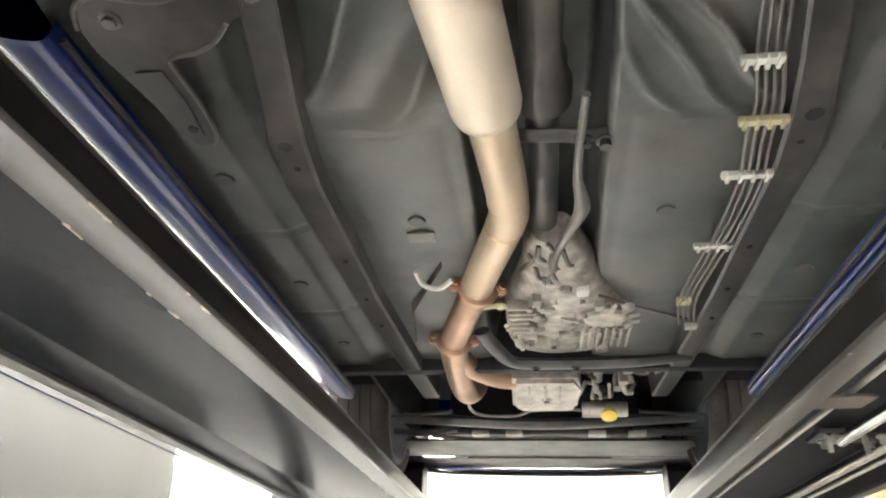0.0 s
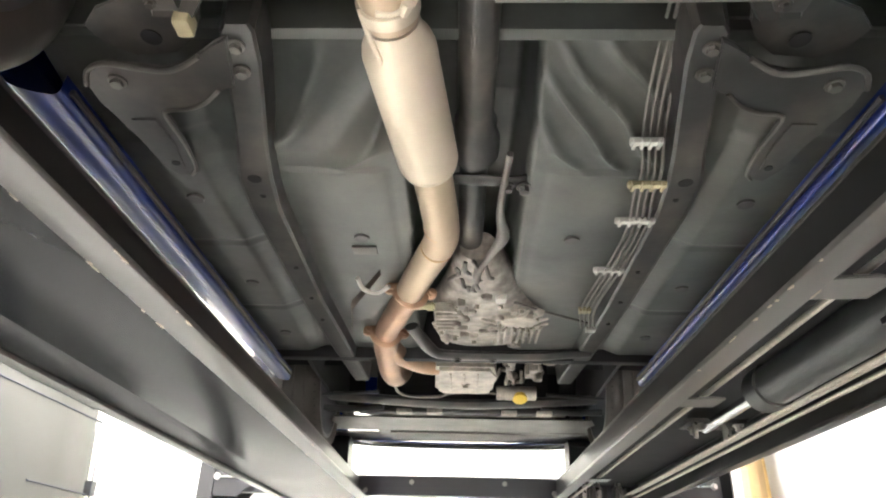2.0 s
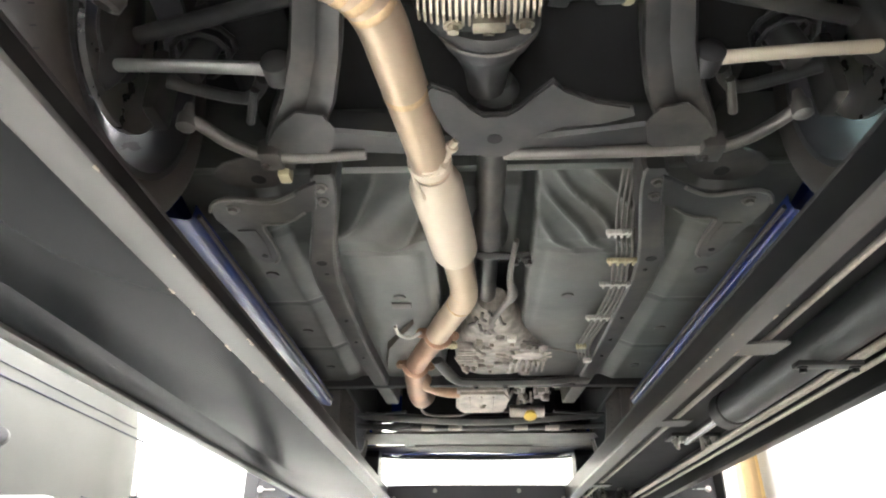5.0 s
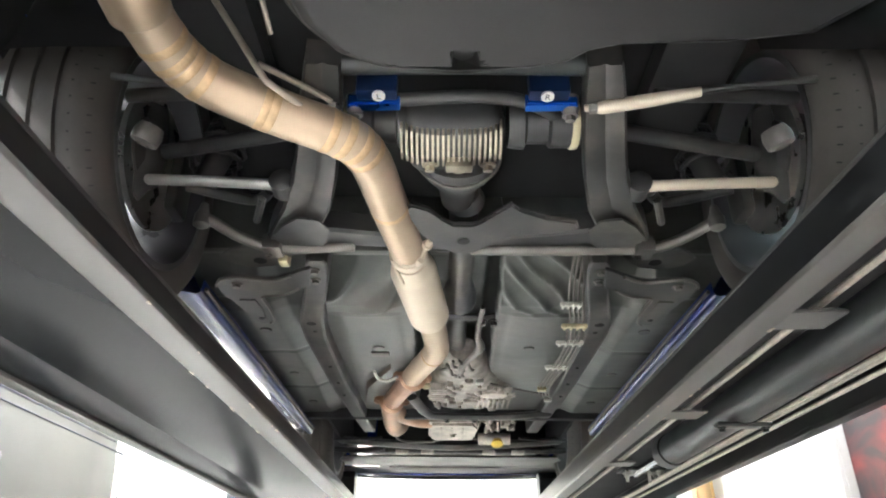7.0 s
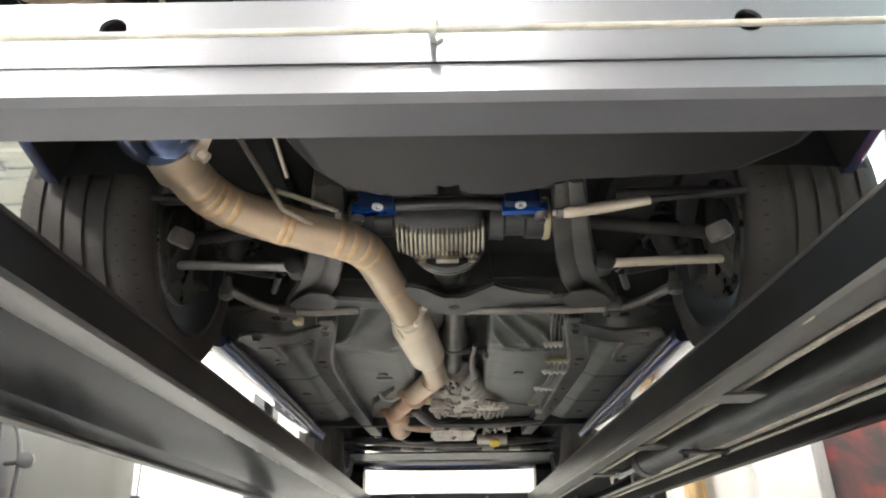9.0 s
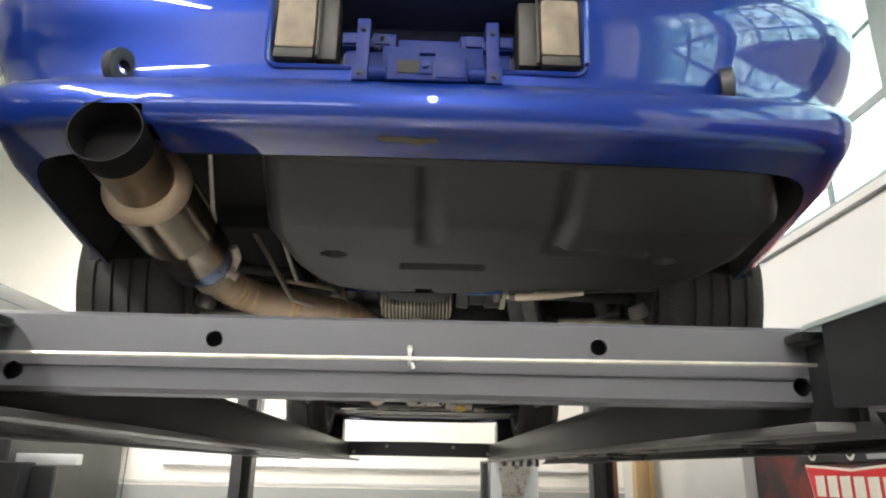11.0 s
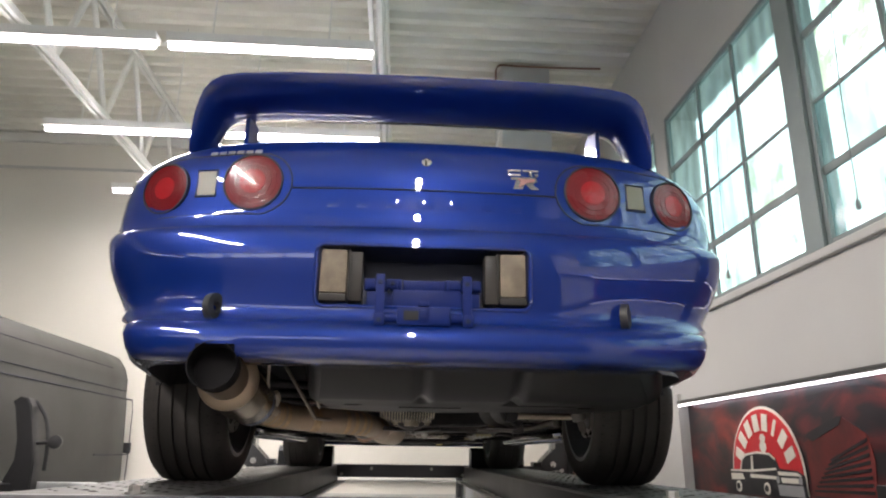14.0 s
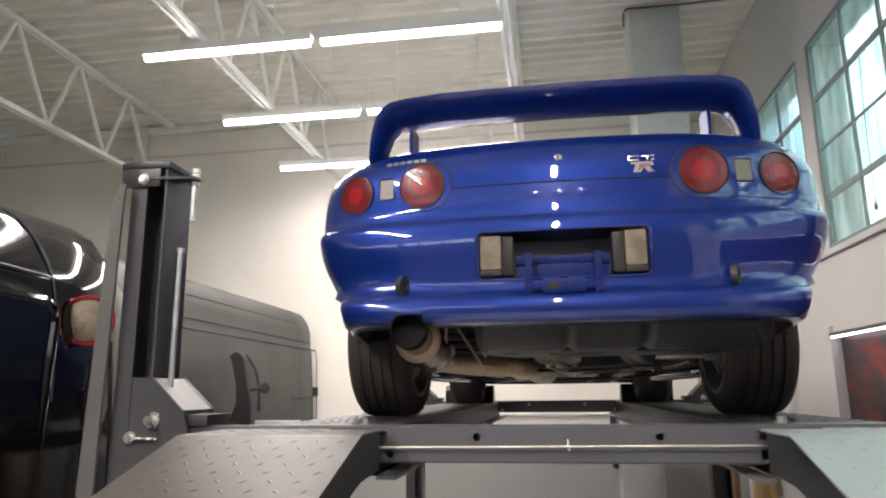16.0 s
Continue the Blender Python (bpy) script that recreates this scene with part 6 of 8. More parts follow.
# brake and fuel lines with their clips
for k in range(4):
    off = 0.0125 * k
    pts = [(0.318, 0.24, 0.305), (0.320, 0.42, 0.252), (0.330, 0.53, 0.220), (0.345, 0.61, 0.200), (0.346, 0.68, 0.192), (0.362, 0.80, 0.190), (0.362, 0.95, 0.190), (0.352, 1.10, 0.190), (0.342, 1.25, 0.190), (0.348, 1.36, 0.19), (0.37, 1.47, 0.195)]
    bm = shape()
    tube(bm, [(x + off - 0.015, y, D + z) for x, y, z in pts], 0.0031, 8, 3)
    P("brake_line", bm, "arm", label="thin steel line along the floor")
for x, y, w, mat in ((0.316, 0.53, 0.060, "white"), (0.342, 0.64, 0.075, "brasspl"), (0.352, 0.785, 0.085, "white"), (0.346, 1.035, 0.075, "white"), (0.332, 1.30, 0.035, "brasspl"), (0.375, 1.455, 0.03, "white")):
    bm = shape()
    z = D + (0.183 if y > 0.6 else 0.205)
    box(bm, (x - w / 2 + 0.004, y - 0.007, z), (x + w / 2 + 0.004, y + 0.007, z + 0.012), 0.003)
    for k in range(4):
        xx = x + 0.004 - w / 2 + w * (k + 0.5) / 4
        box(bm, (xx - 0.003, y - 0.012, z - 0.004), (xx + 0.003, y + 0.012, z + 0.006), 0.001)
    P("line_clip", bm, mat, label="pale plastic line clip")

# exhaust
PIPE = [(-0.112, 0.215, D + 0.193), (-0.122, 0.13, D + 0.193), (-0.138, 0.02, D + 0.194), (-0.155, -0.10, D + 0.195), (-0.168, -0.180, D + 0.196), (-0.190, -0.232, D + 0.198), (-0.232, -0.268, D + 0.200),
        (-0.290, -0.302, D + 0.202), (-0.352, -0.342, D + 0.205), (-0.408, -0.382, D + 0.210), (-0.443, -0.432, D + 0.216), (-0.459, -0.495, D + 0.222), (-0.464, -0.56, D + 0.229)]
ex = P("exhaust_pipe", tube(shape(), PIPE, 0.0395, 28, 6), "pipe", label="heat-tinted steel exhaust pipe", angle=60)


def weld(x, y, z, d, r=0.0435):
    bm = shape()
    lathe(bm, (x, y, z), d, [(-0.009, r - 0.001), (-0.006, r + 0.0008), (0.006, r + 0.0008), (0.009, r - 0.001)], 28)
    P("weld_seam", bm, "weld", ex, "golden weld seam", angle=70)


def along(t):
    """A place on the pipe's line and its direction there."""
    line = curve_points(PIPE, 6)
    k = max(1, min(len(line) - 2, int(round(t * (len(line) - 1)))))
    return line[k], line[k + 1] - line[k - 1]


for t in (0.19, 0.37, 0.415, 0.46, 0.505, 0.62, 0.645, 0.76, 0.80, 0.84, 0.88):
    q, d = along(t)
    weld(*q, d, r=0.0396)
# clamp with its bolt in front of the canister
bm = shape()
lathe(bm, (-0.115, 0.190, D + 0.193), (-0.1, -1, 0), [(-0.012, 0.0405), (-0.010, 0.044), (0.010, 0.044), (0.012, 0.0405)], 28)
cl = P("pipe_clamp", bm, "canister", ex, "pale pipe clamp", angle=60)
bm = shape()
tube(bm, [(-0.152, 0.180, D + 0.174), (-0.140, 0.225, D + 0.158), (-0.126, 0.268, D + 0.149)], 0.0045, 8, 3)
P("clamp_strap", bm, "canister", cl)
bm = shape()
tube(bm, [(-0.128, 0.170, D + 0.154), (-0.098, 0.172, D + 0.160), (-0.074, 0.150, D + 0.188)], 0.0055, 8, 3)
bolt(bm, (-0.072, 0.142, D + 0.190), (0.4, -1, 0), 0.008, 0.030)
lathe(bm, (-0.092, 0.178, D + 0.163), (0.4, -1, 0), [(0, 0.009), (0.02, 0.009)], 8)
P("clamp_bolt", bm, "canister", cl, "pale clamp bolt")
bm = shape()
ax = Vector((0.11, 1, 0)).normalized()
lathe(bm, (-0.110, 0.250, D + 0.193), ax, [(-0.03, 0.040), (0.0, 0.044), (0.012, 0.053), (0.028, 0.0565), (0.315, 0.0565), (0.330, 0.053), (0.340, 0.042)], 40)
P("resonator", bm, "canister", ex, "pale steel resonator canister", angle=40)
bm = shape()
tube(bm, [(-0.074, 0.57, D + 0.195), (-0.064, 0.70, D + 0.197), (-0.056, 0.83, D + 0.199), (-0.058, 0.90, D + 0.201), (-0.078, 0.98, D + 0.204), (-0.116, 1.11, D + 0.209), (-0.150, 1.235, D + 0.213)], 0.0395, 28, 5)
P("front_pipe", bm, "pipe", ex, angle=60)
for y, d in ((0.845, (0.02, 1, 0)), (0.945, (-0.22, 1, 0.03))):
    bm = shape()
    x = -0.057 if y < 0.9 else -0.069
    lathe(bm, (x, y, D + 0.2005), d, [(-0.003, 0.0395), (-0.002, 0.0402), (0.002, 0.0402), (0.003, 0.0395)], 28)
    P("weld_seam", bm, "weld", ex, "golden weld seam", angle=70)
bm = shape()
tube(bm, [(-0.152, 1.245, D + 0.213), (-0.188, 1.37, D + 0.213), (-0.230, 1.51, D + 0.213), (-0.248, 1.575, D + 0.212)], 0.038, 24, 4)
P("flex_pipe", bm, "pipefront", ex, angle=60)
for x, y, z, d in ((-0.150, 1.245, D + 0.213, (-0.30, 1, 0.0)), (-0.250, 1.585, D + 0.212, (-0.20, 1, -0.03))):
    bm = shape()
    lathe(bm, (x, y, z), d, [(-0.008, 0.050), (-0.006, 0.053), (0.006, 0.053), (0.008, 0.050)], 28)
    dv = Vector(d).normalized()
    sv = Vector((dv.y, -dv.x, 0)).normalized()
    for q in (-1, 1):
        c = Vector((x, y, z)) + sv * 0.058 * q
        lathe(bm, c, dv, [(-0.007, 0.016), (0.007, 0.016)], 12)
        bolt(bm, c - dv * 0.008, -dv, 0.009, 0.016)
    P("flange", bm, "pipefront", ex, "browned pipe flange with bolts", angle=50)
bm = shape()
tube(bm, [(-0.250, 1.585, D + 0.212), (-0.262, 1.70, D + 0.212), (-0.268, 1.86, D + 0.210), (-0.270, 2.00, D + 0.208), (-0.262, 2.10, D + 0.215), (-0.245, 2.17, D + 0.25), (-0.235, 2.19, D + 0.30)], [0.040, 0.042, 0.042, 0.042, 0.041, 0.04, 0.04], 20, 4)
P("down_pipe", bm, "pipefront", ex, angle=60)
bm = shape()
tube(bm, [(-0.262, 1.68, D + 0.216), (-0.235, 1.80, D + 0.216), (-0.185, 1.90, D + 0.218), (-0.125, 1.965, D + 0.222), (-0.06, 2.0, D + 0.235), (-0.02, 2.02, D + 0.27)], 0.036, 20, 4)
P("down_pipe", bm, "pipefront", ex, angle=60)
bm = shape()
rod(bm, (-0.155, 1.36, D + 0.210), (-0.085, 1.34, D + 0.208), 0.008, n=10)
rod(bm, (-0.11, 1.348, D + 0.209), (-0.09, 1.342, D + 0.209), 0.013, n=6)
P("sensor", bm, "brasspl", ex)
# thin heat shield bent round the pipe, beside the gearbox
bm = shape()
rows = []
for k in range(9):
    y = 1.13 + 0.058 * k
    xc = -0.115 - 0.30 * (y - 1.10)
    r = 0.105 - 0.010 * abs(k - 4)
    rows.append([(xc - 0.035 + r * math.cos(a), y, D + 0.222 + 0.055 * math.sin(a) * (1 - 0.1 * abs(k - 4))) for a in [radians(200 - 13 * i) for i in range(12)]])
loft(bm, rows, closed=False)
P("heat_shield", bm, "rustshield", ex, "dull brown heat shield", angle=60)
# rear silencer, blued joint and wide tip
ms, me_ = Vector((-0.466, -0.550, D + 0.229)), Vector((-0.463, -1.088, D + 0.2838))
ax = (me_ - ms).normalized()
L = (me_ - ms).length
bm = shape()
lathe(bm, ms, ax, [(-0.045, 0.0405), (-0.04, 0.045), (0.03, 0.047), (0.035, 0.044)], 32)
P("collar", bm, "pipe", ex, angle=50)
bm = shape()
tube(bm, [ms + Vector((0.052, -0.01, 0.0)), ms + Vector((0.065, -0.03, 0.02)), ms + Vector((0.06, -0.05, 0.035))], 0.010, 8, 3)
bolt(bm, ms + Vector((0.05, -0.02, -0.01)), (0.7, 0.2, -0.5), 0.010, 0.022)
P("collar_bolt", bm, "canister", ex)
bm = shape()
lathe(bm, ms, ax, [(0.036, 0.048), (0.042, 0.060), (0.060, 0.0655), (0.10, 0.0665), (0.108, 0.0665)], 40)
P("silencer_neck", bm, "bluedtip", ex, "blued steel silencer neck", angle=50)
bm = shape()
lathe(bm, ms, ax, [(0.108, 0.0665), (0.205, 0.0672), (0.212, 0.0690), (0.216, 0.0725), (0.222, 0.0735), (0.228, 0.0728), (0.36, 0.0728), (0.374, 0.0705), (0.387, 0.060), (0.392, 0.0525)], 40)
P("silencer", bm, "steel", ex, "polished steel silencer", angle=30)
bm = shape()
lathe(bm, ms, ax, [(0.388, 0.0525), (0.46, 0.0525), (L - 0.052, 0.0535)], 40)
P("tip_sleeve", bm, "heatdark", ex, "brown heat-stained sleeve", angle=30)
bm = shape()
lathe(bm, ms, ax, [(0.363, 0.0715), (0.367, 0.0738), (0.377, 0.0728), (0.388, 0.064), (0.393, 0.0535)], 40)
P("end_ring", bm, "pipe", ex, "bright golden ring of the silencer", angle=40)
bm = shape()
lathe(bm, ms, ax, [(L - 0.0515, 0.0536), (L, 0.0545), (L, 0.0520), (L - 0.05, 0.0505), (L - 0.16, 0.046), (L - 0.16, 0.001)], 40)
P("tip", bm, "soot", ex, "sooty black exhaust tip", angle=50)
# hangers
bm = shape()
tube(bm, [(-0.446, -0.413, D + 0.413), (-0.360, -0.397, D + 0.278), (-0.318, -0.389, D + 0.212), (-0.306, -0.380, D + 0.204), (-0.267, -0.327, D + 0.203)], 0.0055, 10, 3)
P("exhaust_hanger", bm, "hangerrod", ex, "bent pale steel hanger rod")
bm = shape()
tube(bm, [(-0.335, -0.372, D + 0.255), (-0.29, -0.33, D + 0.258), (-0.232, -0.272, D + 0.262)], 0.0055, 10, 3)
P("exhaust_hanger", bm, "hangerrod", ex)
bm = shape()
tube(bm, [(-0.368, -0.93, D + 0.352), (-0.384, -0.84, D + 0.302), (-0.397, -0.772, D + 0.266)], 0.0042, 10, 3)
rod(bm, (-0.395, -0.785, D + 0.273), (-0.399, -0.762, D + 0.261), 0.0065, n=8)
P("exhaust_hanger", bm, "hangerrod", ex)
bm = shape()
tube(bm, [(-0.302, -0.62, D + 0.290), (-0.297, -0.54, D + 0.258), (-0.292, -0.462, D + 0.232)], 0.0042, 10, 3)
P("tray_stay", bm, "hangerrod", label="thin steel stay beside the tray")

# moulded tray under the boot floor
bm = shape()
out = [(-0.266, -1.00), (-0.29, -0.80), (-0.278, -0.60), (-0.250, -0.48), (-0.205, -0.415), (-0.14, -0.385), (-0.02, -0.375), (0.10, -0.385), (0.16, -0.40), (0.19, -0.425), (0.24, -0.44), (0.40, -0.445), (0.53, -0.465), (0.605, -0.55), (0.635, -0.72), (0.625, -0.88), (0.56, -1.00)]


def inset(pts, f):
    cx = sum(p[0] for p in pts) / len(pts)
    cy = sum(p[1] for p in pts) / len(pts)
    return [(cx + (x - cx) * f, cy + (y - cy) * f) for x, y in pts]


def tray_z(x, y):
    return D + 0.228 + 0.085 * max(0, (-0.84 - y) / 0.16) ** 1.5 + 0.05 * max(0, (-0.55 - y)) * 0.2


lv = [(1.0, 0.13), (0.998, 0.035), (0.985, 0.012), (0.96, 0.002), (0.93, 0.0)]
rings = [[(x, y, tray_z(x, y) + h) for x, y in inset(out, f)] for f, h in lv]
loft(bm, rings, caps=False)
inner = inset(out, 0.93)
ny = 84
vs = {}
# bottom skin as rows across
from_y, to_y = min(p[1] for p in inner), max(p[1] for p in inner)


def span(y):
    xs = []
    for (x0, y0), (x1, y1) in zip(inner, inner[1:] + inner[:1]):
        if (y0 - y) * (y1 - y) <= 0 and y0 != y1:
            xs.append(x0 + (x1 - x0) * (y - y0) / (y1 - y0))
    return (min(xs), max(xs)) if len(xs) > 1 else None


rows = []
for j in range(ny + 1):
    y = from_y + 0.0005 + (to_y - from_y - 0.001) * j / ny
    a, b = span(y)
    row = []
    for i in range(111):
        x = a + (b - a) * i / 110
        z = tray_z(x, y)
        if 0.0 < x - (-0.045) < 0.17 and abs(y + 0.615) < 0.022:            # long slot
            z += 0.020
        for hx, hy in ((-0.179, -0.685), (0.477, -0.688)):
            if math.hypot(x - hx, y - hy) < 0.022:
                z += 0.016
        # soft grooves, one of them bent
        soft = lambda d, w: max(0.0, 1 - (d / w) ** 2) ** 1.5
        z += 0.016 * soft(x - 0.008, 0.024) * min(1, max(0, (-0.74 - y) / 0.03))
        bent = max(soft(x - 0.25, 0.022) if y < -0.725 else 0, soft(y + 0.725, 0.018) if 0.25 < x < 0.43 else 0)
        z += 0.016 * bent
        if abs(x - 0.0) < 0.02 and y > -0.43:
            z += 0.02
        row.append((x, y, z))
    rows.append(row)
loft(bm, rows, closed=False)
tray = P("rear_tray", bm, "tray", label="black moulded plastic tray under the boot", angle=50)
bm = shape()
slab(bm, [(-0.035, -0.632), (0.115, -0.632), (0.122, -0.615), (0.115, -0.598), (-0.035, -0.598), (-0.042, -0.615)], 2, D + 0.247, D + 0.2476)
for hx, hy in ((-0.179, -0.685), (0.477, -0.688)):
    lathe(bm, (hx, hy, D + 0.2445), (0, 0, 1), [(0, 0.0001), (0, 0.019), (0.001, 0.019)], 18)
P("drain_opening", bm, "dark", tray)
bm = shape()
tube(bm, [(-0.268, -0.97, D + 0.36), (-0.288, -0.80, D + 0.30), (-0.284, -0.62, D + 0.27), (-0.262, -0.50, D + 0.262), (-0.21, -0.42, D + 0.26), (-0.13, -0.385, D + 0.262)], 0.006, 8, 5)
P("tray_edge", bm, "frame", tray)

# rear subframe, differential, arms
for s in (-1, 1):
    bm = shape()
    line = [(0.238, -0.345, 0.030, 0.278), (0.250, -0.28, 0.036, 0.262), (0.268, -0.18, 0.040, 0.240), (0.292, -0.07, 0.044, 0.226), (0.325, 0.03, 0.050, 0.214), (0.365, 0.11, 0.052, 0.206), (0.402, 0.175, 0.040, 0.202), (0.428, 0.225, 0.030, 0.200)]
    loft(bm, [[(s * (x - w), y + 0.12 * w, D + z + 0.055), (s * (x - w), y + 0.12 * w, D + z + 0.008), (s * (x - w * 0.88), y + 0.1 * w, D + z), (s * (x - w * 0.3), y, D + z + 0.001), (s * x, y, D + z + 0.005), (s * (x + w * 0.3), y, D + z + 0.001), (s * (x + w * 0.88), y - 0.1 * w, D + z), (s * (x + w), y - 0.12 * w, D + z + 0.008), (s * (x + w), y - 0.12 * w, D + z + 0.055)] for x, y, w, z in line])
    sub = P("subframe_side", bm, "frame", label="dusty dark stamped subframe member", angle=28)
    bm = shape()
    slab(bm, [(s * a, b) for a, b in ((0.300, 0.045), (0.345, 0.035), (0.385, 0.070), (0.415, 0.120), (0.410, 0.165), (0.375, 0.190), (0.330, 0.185), (0.300, 0.150), (0.285, 0.09))], 2, D + 0.199, D + 0.2035, 0.0015)
    P("gusset", bm, "frame", sub, "dusty stamped gusset plate")
bm = shape()
rings = []
for x in [-0.37 + 0.037 * k for k in range(21)]:
    q = abs(x) / 0.37
    y, w, z = 0.150 + 0.012 * math.cos(q * 3), 0.030 + 0.012 * q * q, 0.203 + 0.010 * q * q
    rings.append([(x, y + w, D + z + 0.05), (x, y + w, D + z + 0.007), (x, y + w * 0.8, D + z), (x, y - w * 0.8, D + z), (x, y - w, D + z + 0.007), (x, y - w, D + z + 0.05)])
loft(bm, rings)
P("subframe_cross", bm, "blackpart", label="stamped subframe crossmember", angle=28)
bm = shape()
tube(bm, [(-0.24, -0.315, D + 0.31), (0, -0.33, D + 0.300), (0.24, -0.315, D + 0.31)], 0.022, 12, 4)
P("subframe_cross", bm, "cyl")
bm = shape()
tube(bm, [(-0.20, -0.238, D + 0.292), (-0.115, -0.246, D + 0.286), (0.0, -0.258, D + 0.284), (0.10, -0.250, D + 0.284), (0.172, -0.208, D + 0.284), (0.225, -0.168, D + 0.286), (0.268, -0.118, D + 0.292)], 0.013, 10, 4)
P("brace_bar", bm, "blackpart", label="black arched brace over the differential")
bm = shape()
out = [(-0.100, -0.045), (-0.116, -0.020), (-0.082, 0.075), (-0.045, 0.140), (-0.010, 0.166), (0.034, 0.166), (0.062, 0.140), (0.088, 0.092), (0.130, 0.070), (0.200, 0.072), (0.255, 0.050), (0.245, 0.022), (0.180, 0.015), (0.120, -0.018), (0.103, -0.050), (0.072, -0.012), (0.052, 0.028), (0.030, 0.046), (-0.015, 0.046), (-0.040, 0.020), (-0.062, -0.025)]
slab(bm, out, 2, D + 0.183, D + 0.196, 0.004)
xm = P("diff_mount", bm, "blackpart", label="stamped differential mount plate")
bm = shape()
lathe(bm, (0.010, 0.105, D + 0.1825), (0, 0, -1), [(0, 0.0001), (0, 0.014), (0.0008, 0.014), (0.0008, 0.0001)], 16)
P("mount_hole", bm, "dark", xm)
for s in (-1, 1):
    bm = shape()
    lathe(bm, (s * 0.374, 0.122, D + 0.183 + 0.02), (0, 0, -1), [(0, 0.0001), (0, 0.008), (0.0008, 0.008), (0.0008, 0.0001)], 12)
    P("mount_hole", bm, "dark", sub)
# differential with cooling fins
bm = shape()
rings = []
for y, w, h, zc in ((-0.222, 0.070, 0.026, 0.300), (-0.210, 0.084, 0.040, 0.292), (-0.18, 0.092, 0.058, 0.278), (-0.14, 0.088, 0.062, 0.270), (-0.115, 0.075, 0.056, 0.268)):
    rings.append([(-0.018 + w * 1.1 * math.copysign(abs(math.cos(a)) ** 0.6, math.cos(a)), y, D + zc + h * math.copysign(abs(math.sin(a)) ** 0.7, math.sin(a))) for a in [2 * math.pi * k / 24 for k in range(24)]])
loft(bm, rings)
df = P("differential", bm, "blackpart", label="oily finned differential housing", angle=50)
for k in range(20):
    x = -0.112 + k * 0.0097
    e = 0.016 * abs((k - 9.5) / 9.5) ** 3
    bm = shape()
    slab(bm, [(-0.208, D + 0.275), (-0.208, D + 0.236 + e), (-0.202, D + 0.227 + e), (-0.175, D + 0.203 + e), (-0.152, D + 0.205 + e), (-0.148, D + 0.26)], 0, x - 0.0021, x + 0.0021, 0.0009)
    P("fin", bm, "diff", df, smooth=False)
for x, y in ((-0.06, -0.150), (0.05, -0.150), (-0.005, -0.140)):
    bm = shape()
    bolt(bm, (x, y, D + 0.212), (0, 0.3, -1), 0.010, 0.014)
    P("cover_bolt", bm, "diff", df)
bm = shape()
box(bm, (-0.03, -0.170, D + 0.193), (0.02, -0.148, D + 0.215), 0.003)
P("drain_plug", bm, "diff", df)
bm = shape()
lathe(bm, (-0.005, -0.130, D + 0.270), (0, 1, -0.12), [(0, 0.084), (0.012, 0.086), (0.02, 0.086), (0.03, 0.078), (0.055, 0.074), (0.075, 0.060), (0.12, 0.040), (0.17, 0.034)], 30)
P("diff_nose", bm, "blackpart", df, "black differential nose")
bm = shape()
lathe(bm, (-0.005, -0.106, D + 0.267), (0, 1, -0.12), [(0, 0.0865), (0.003, 0.0872), (0.006, 0.0865)], 30)
P("flange_edge", bm, "arm", df)
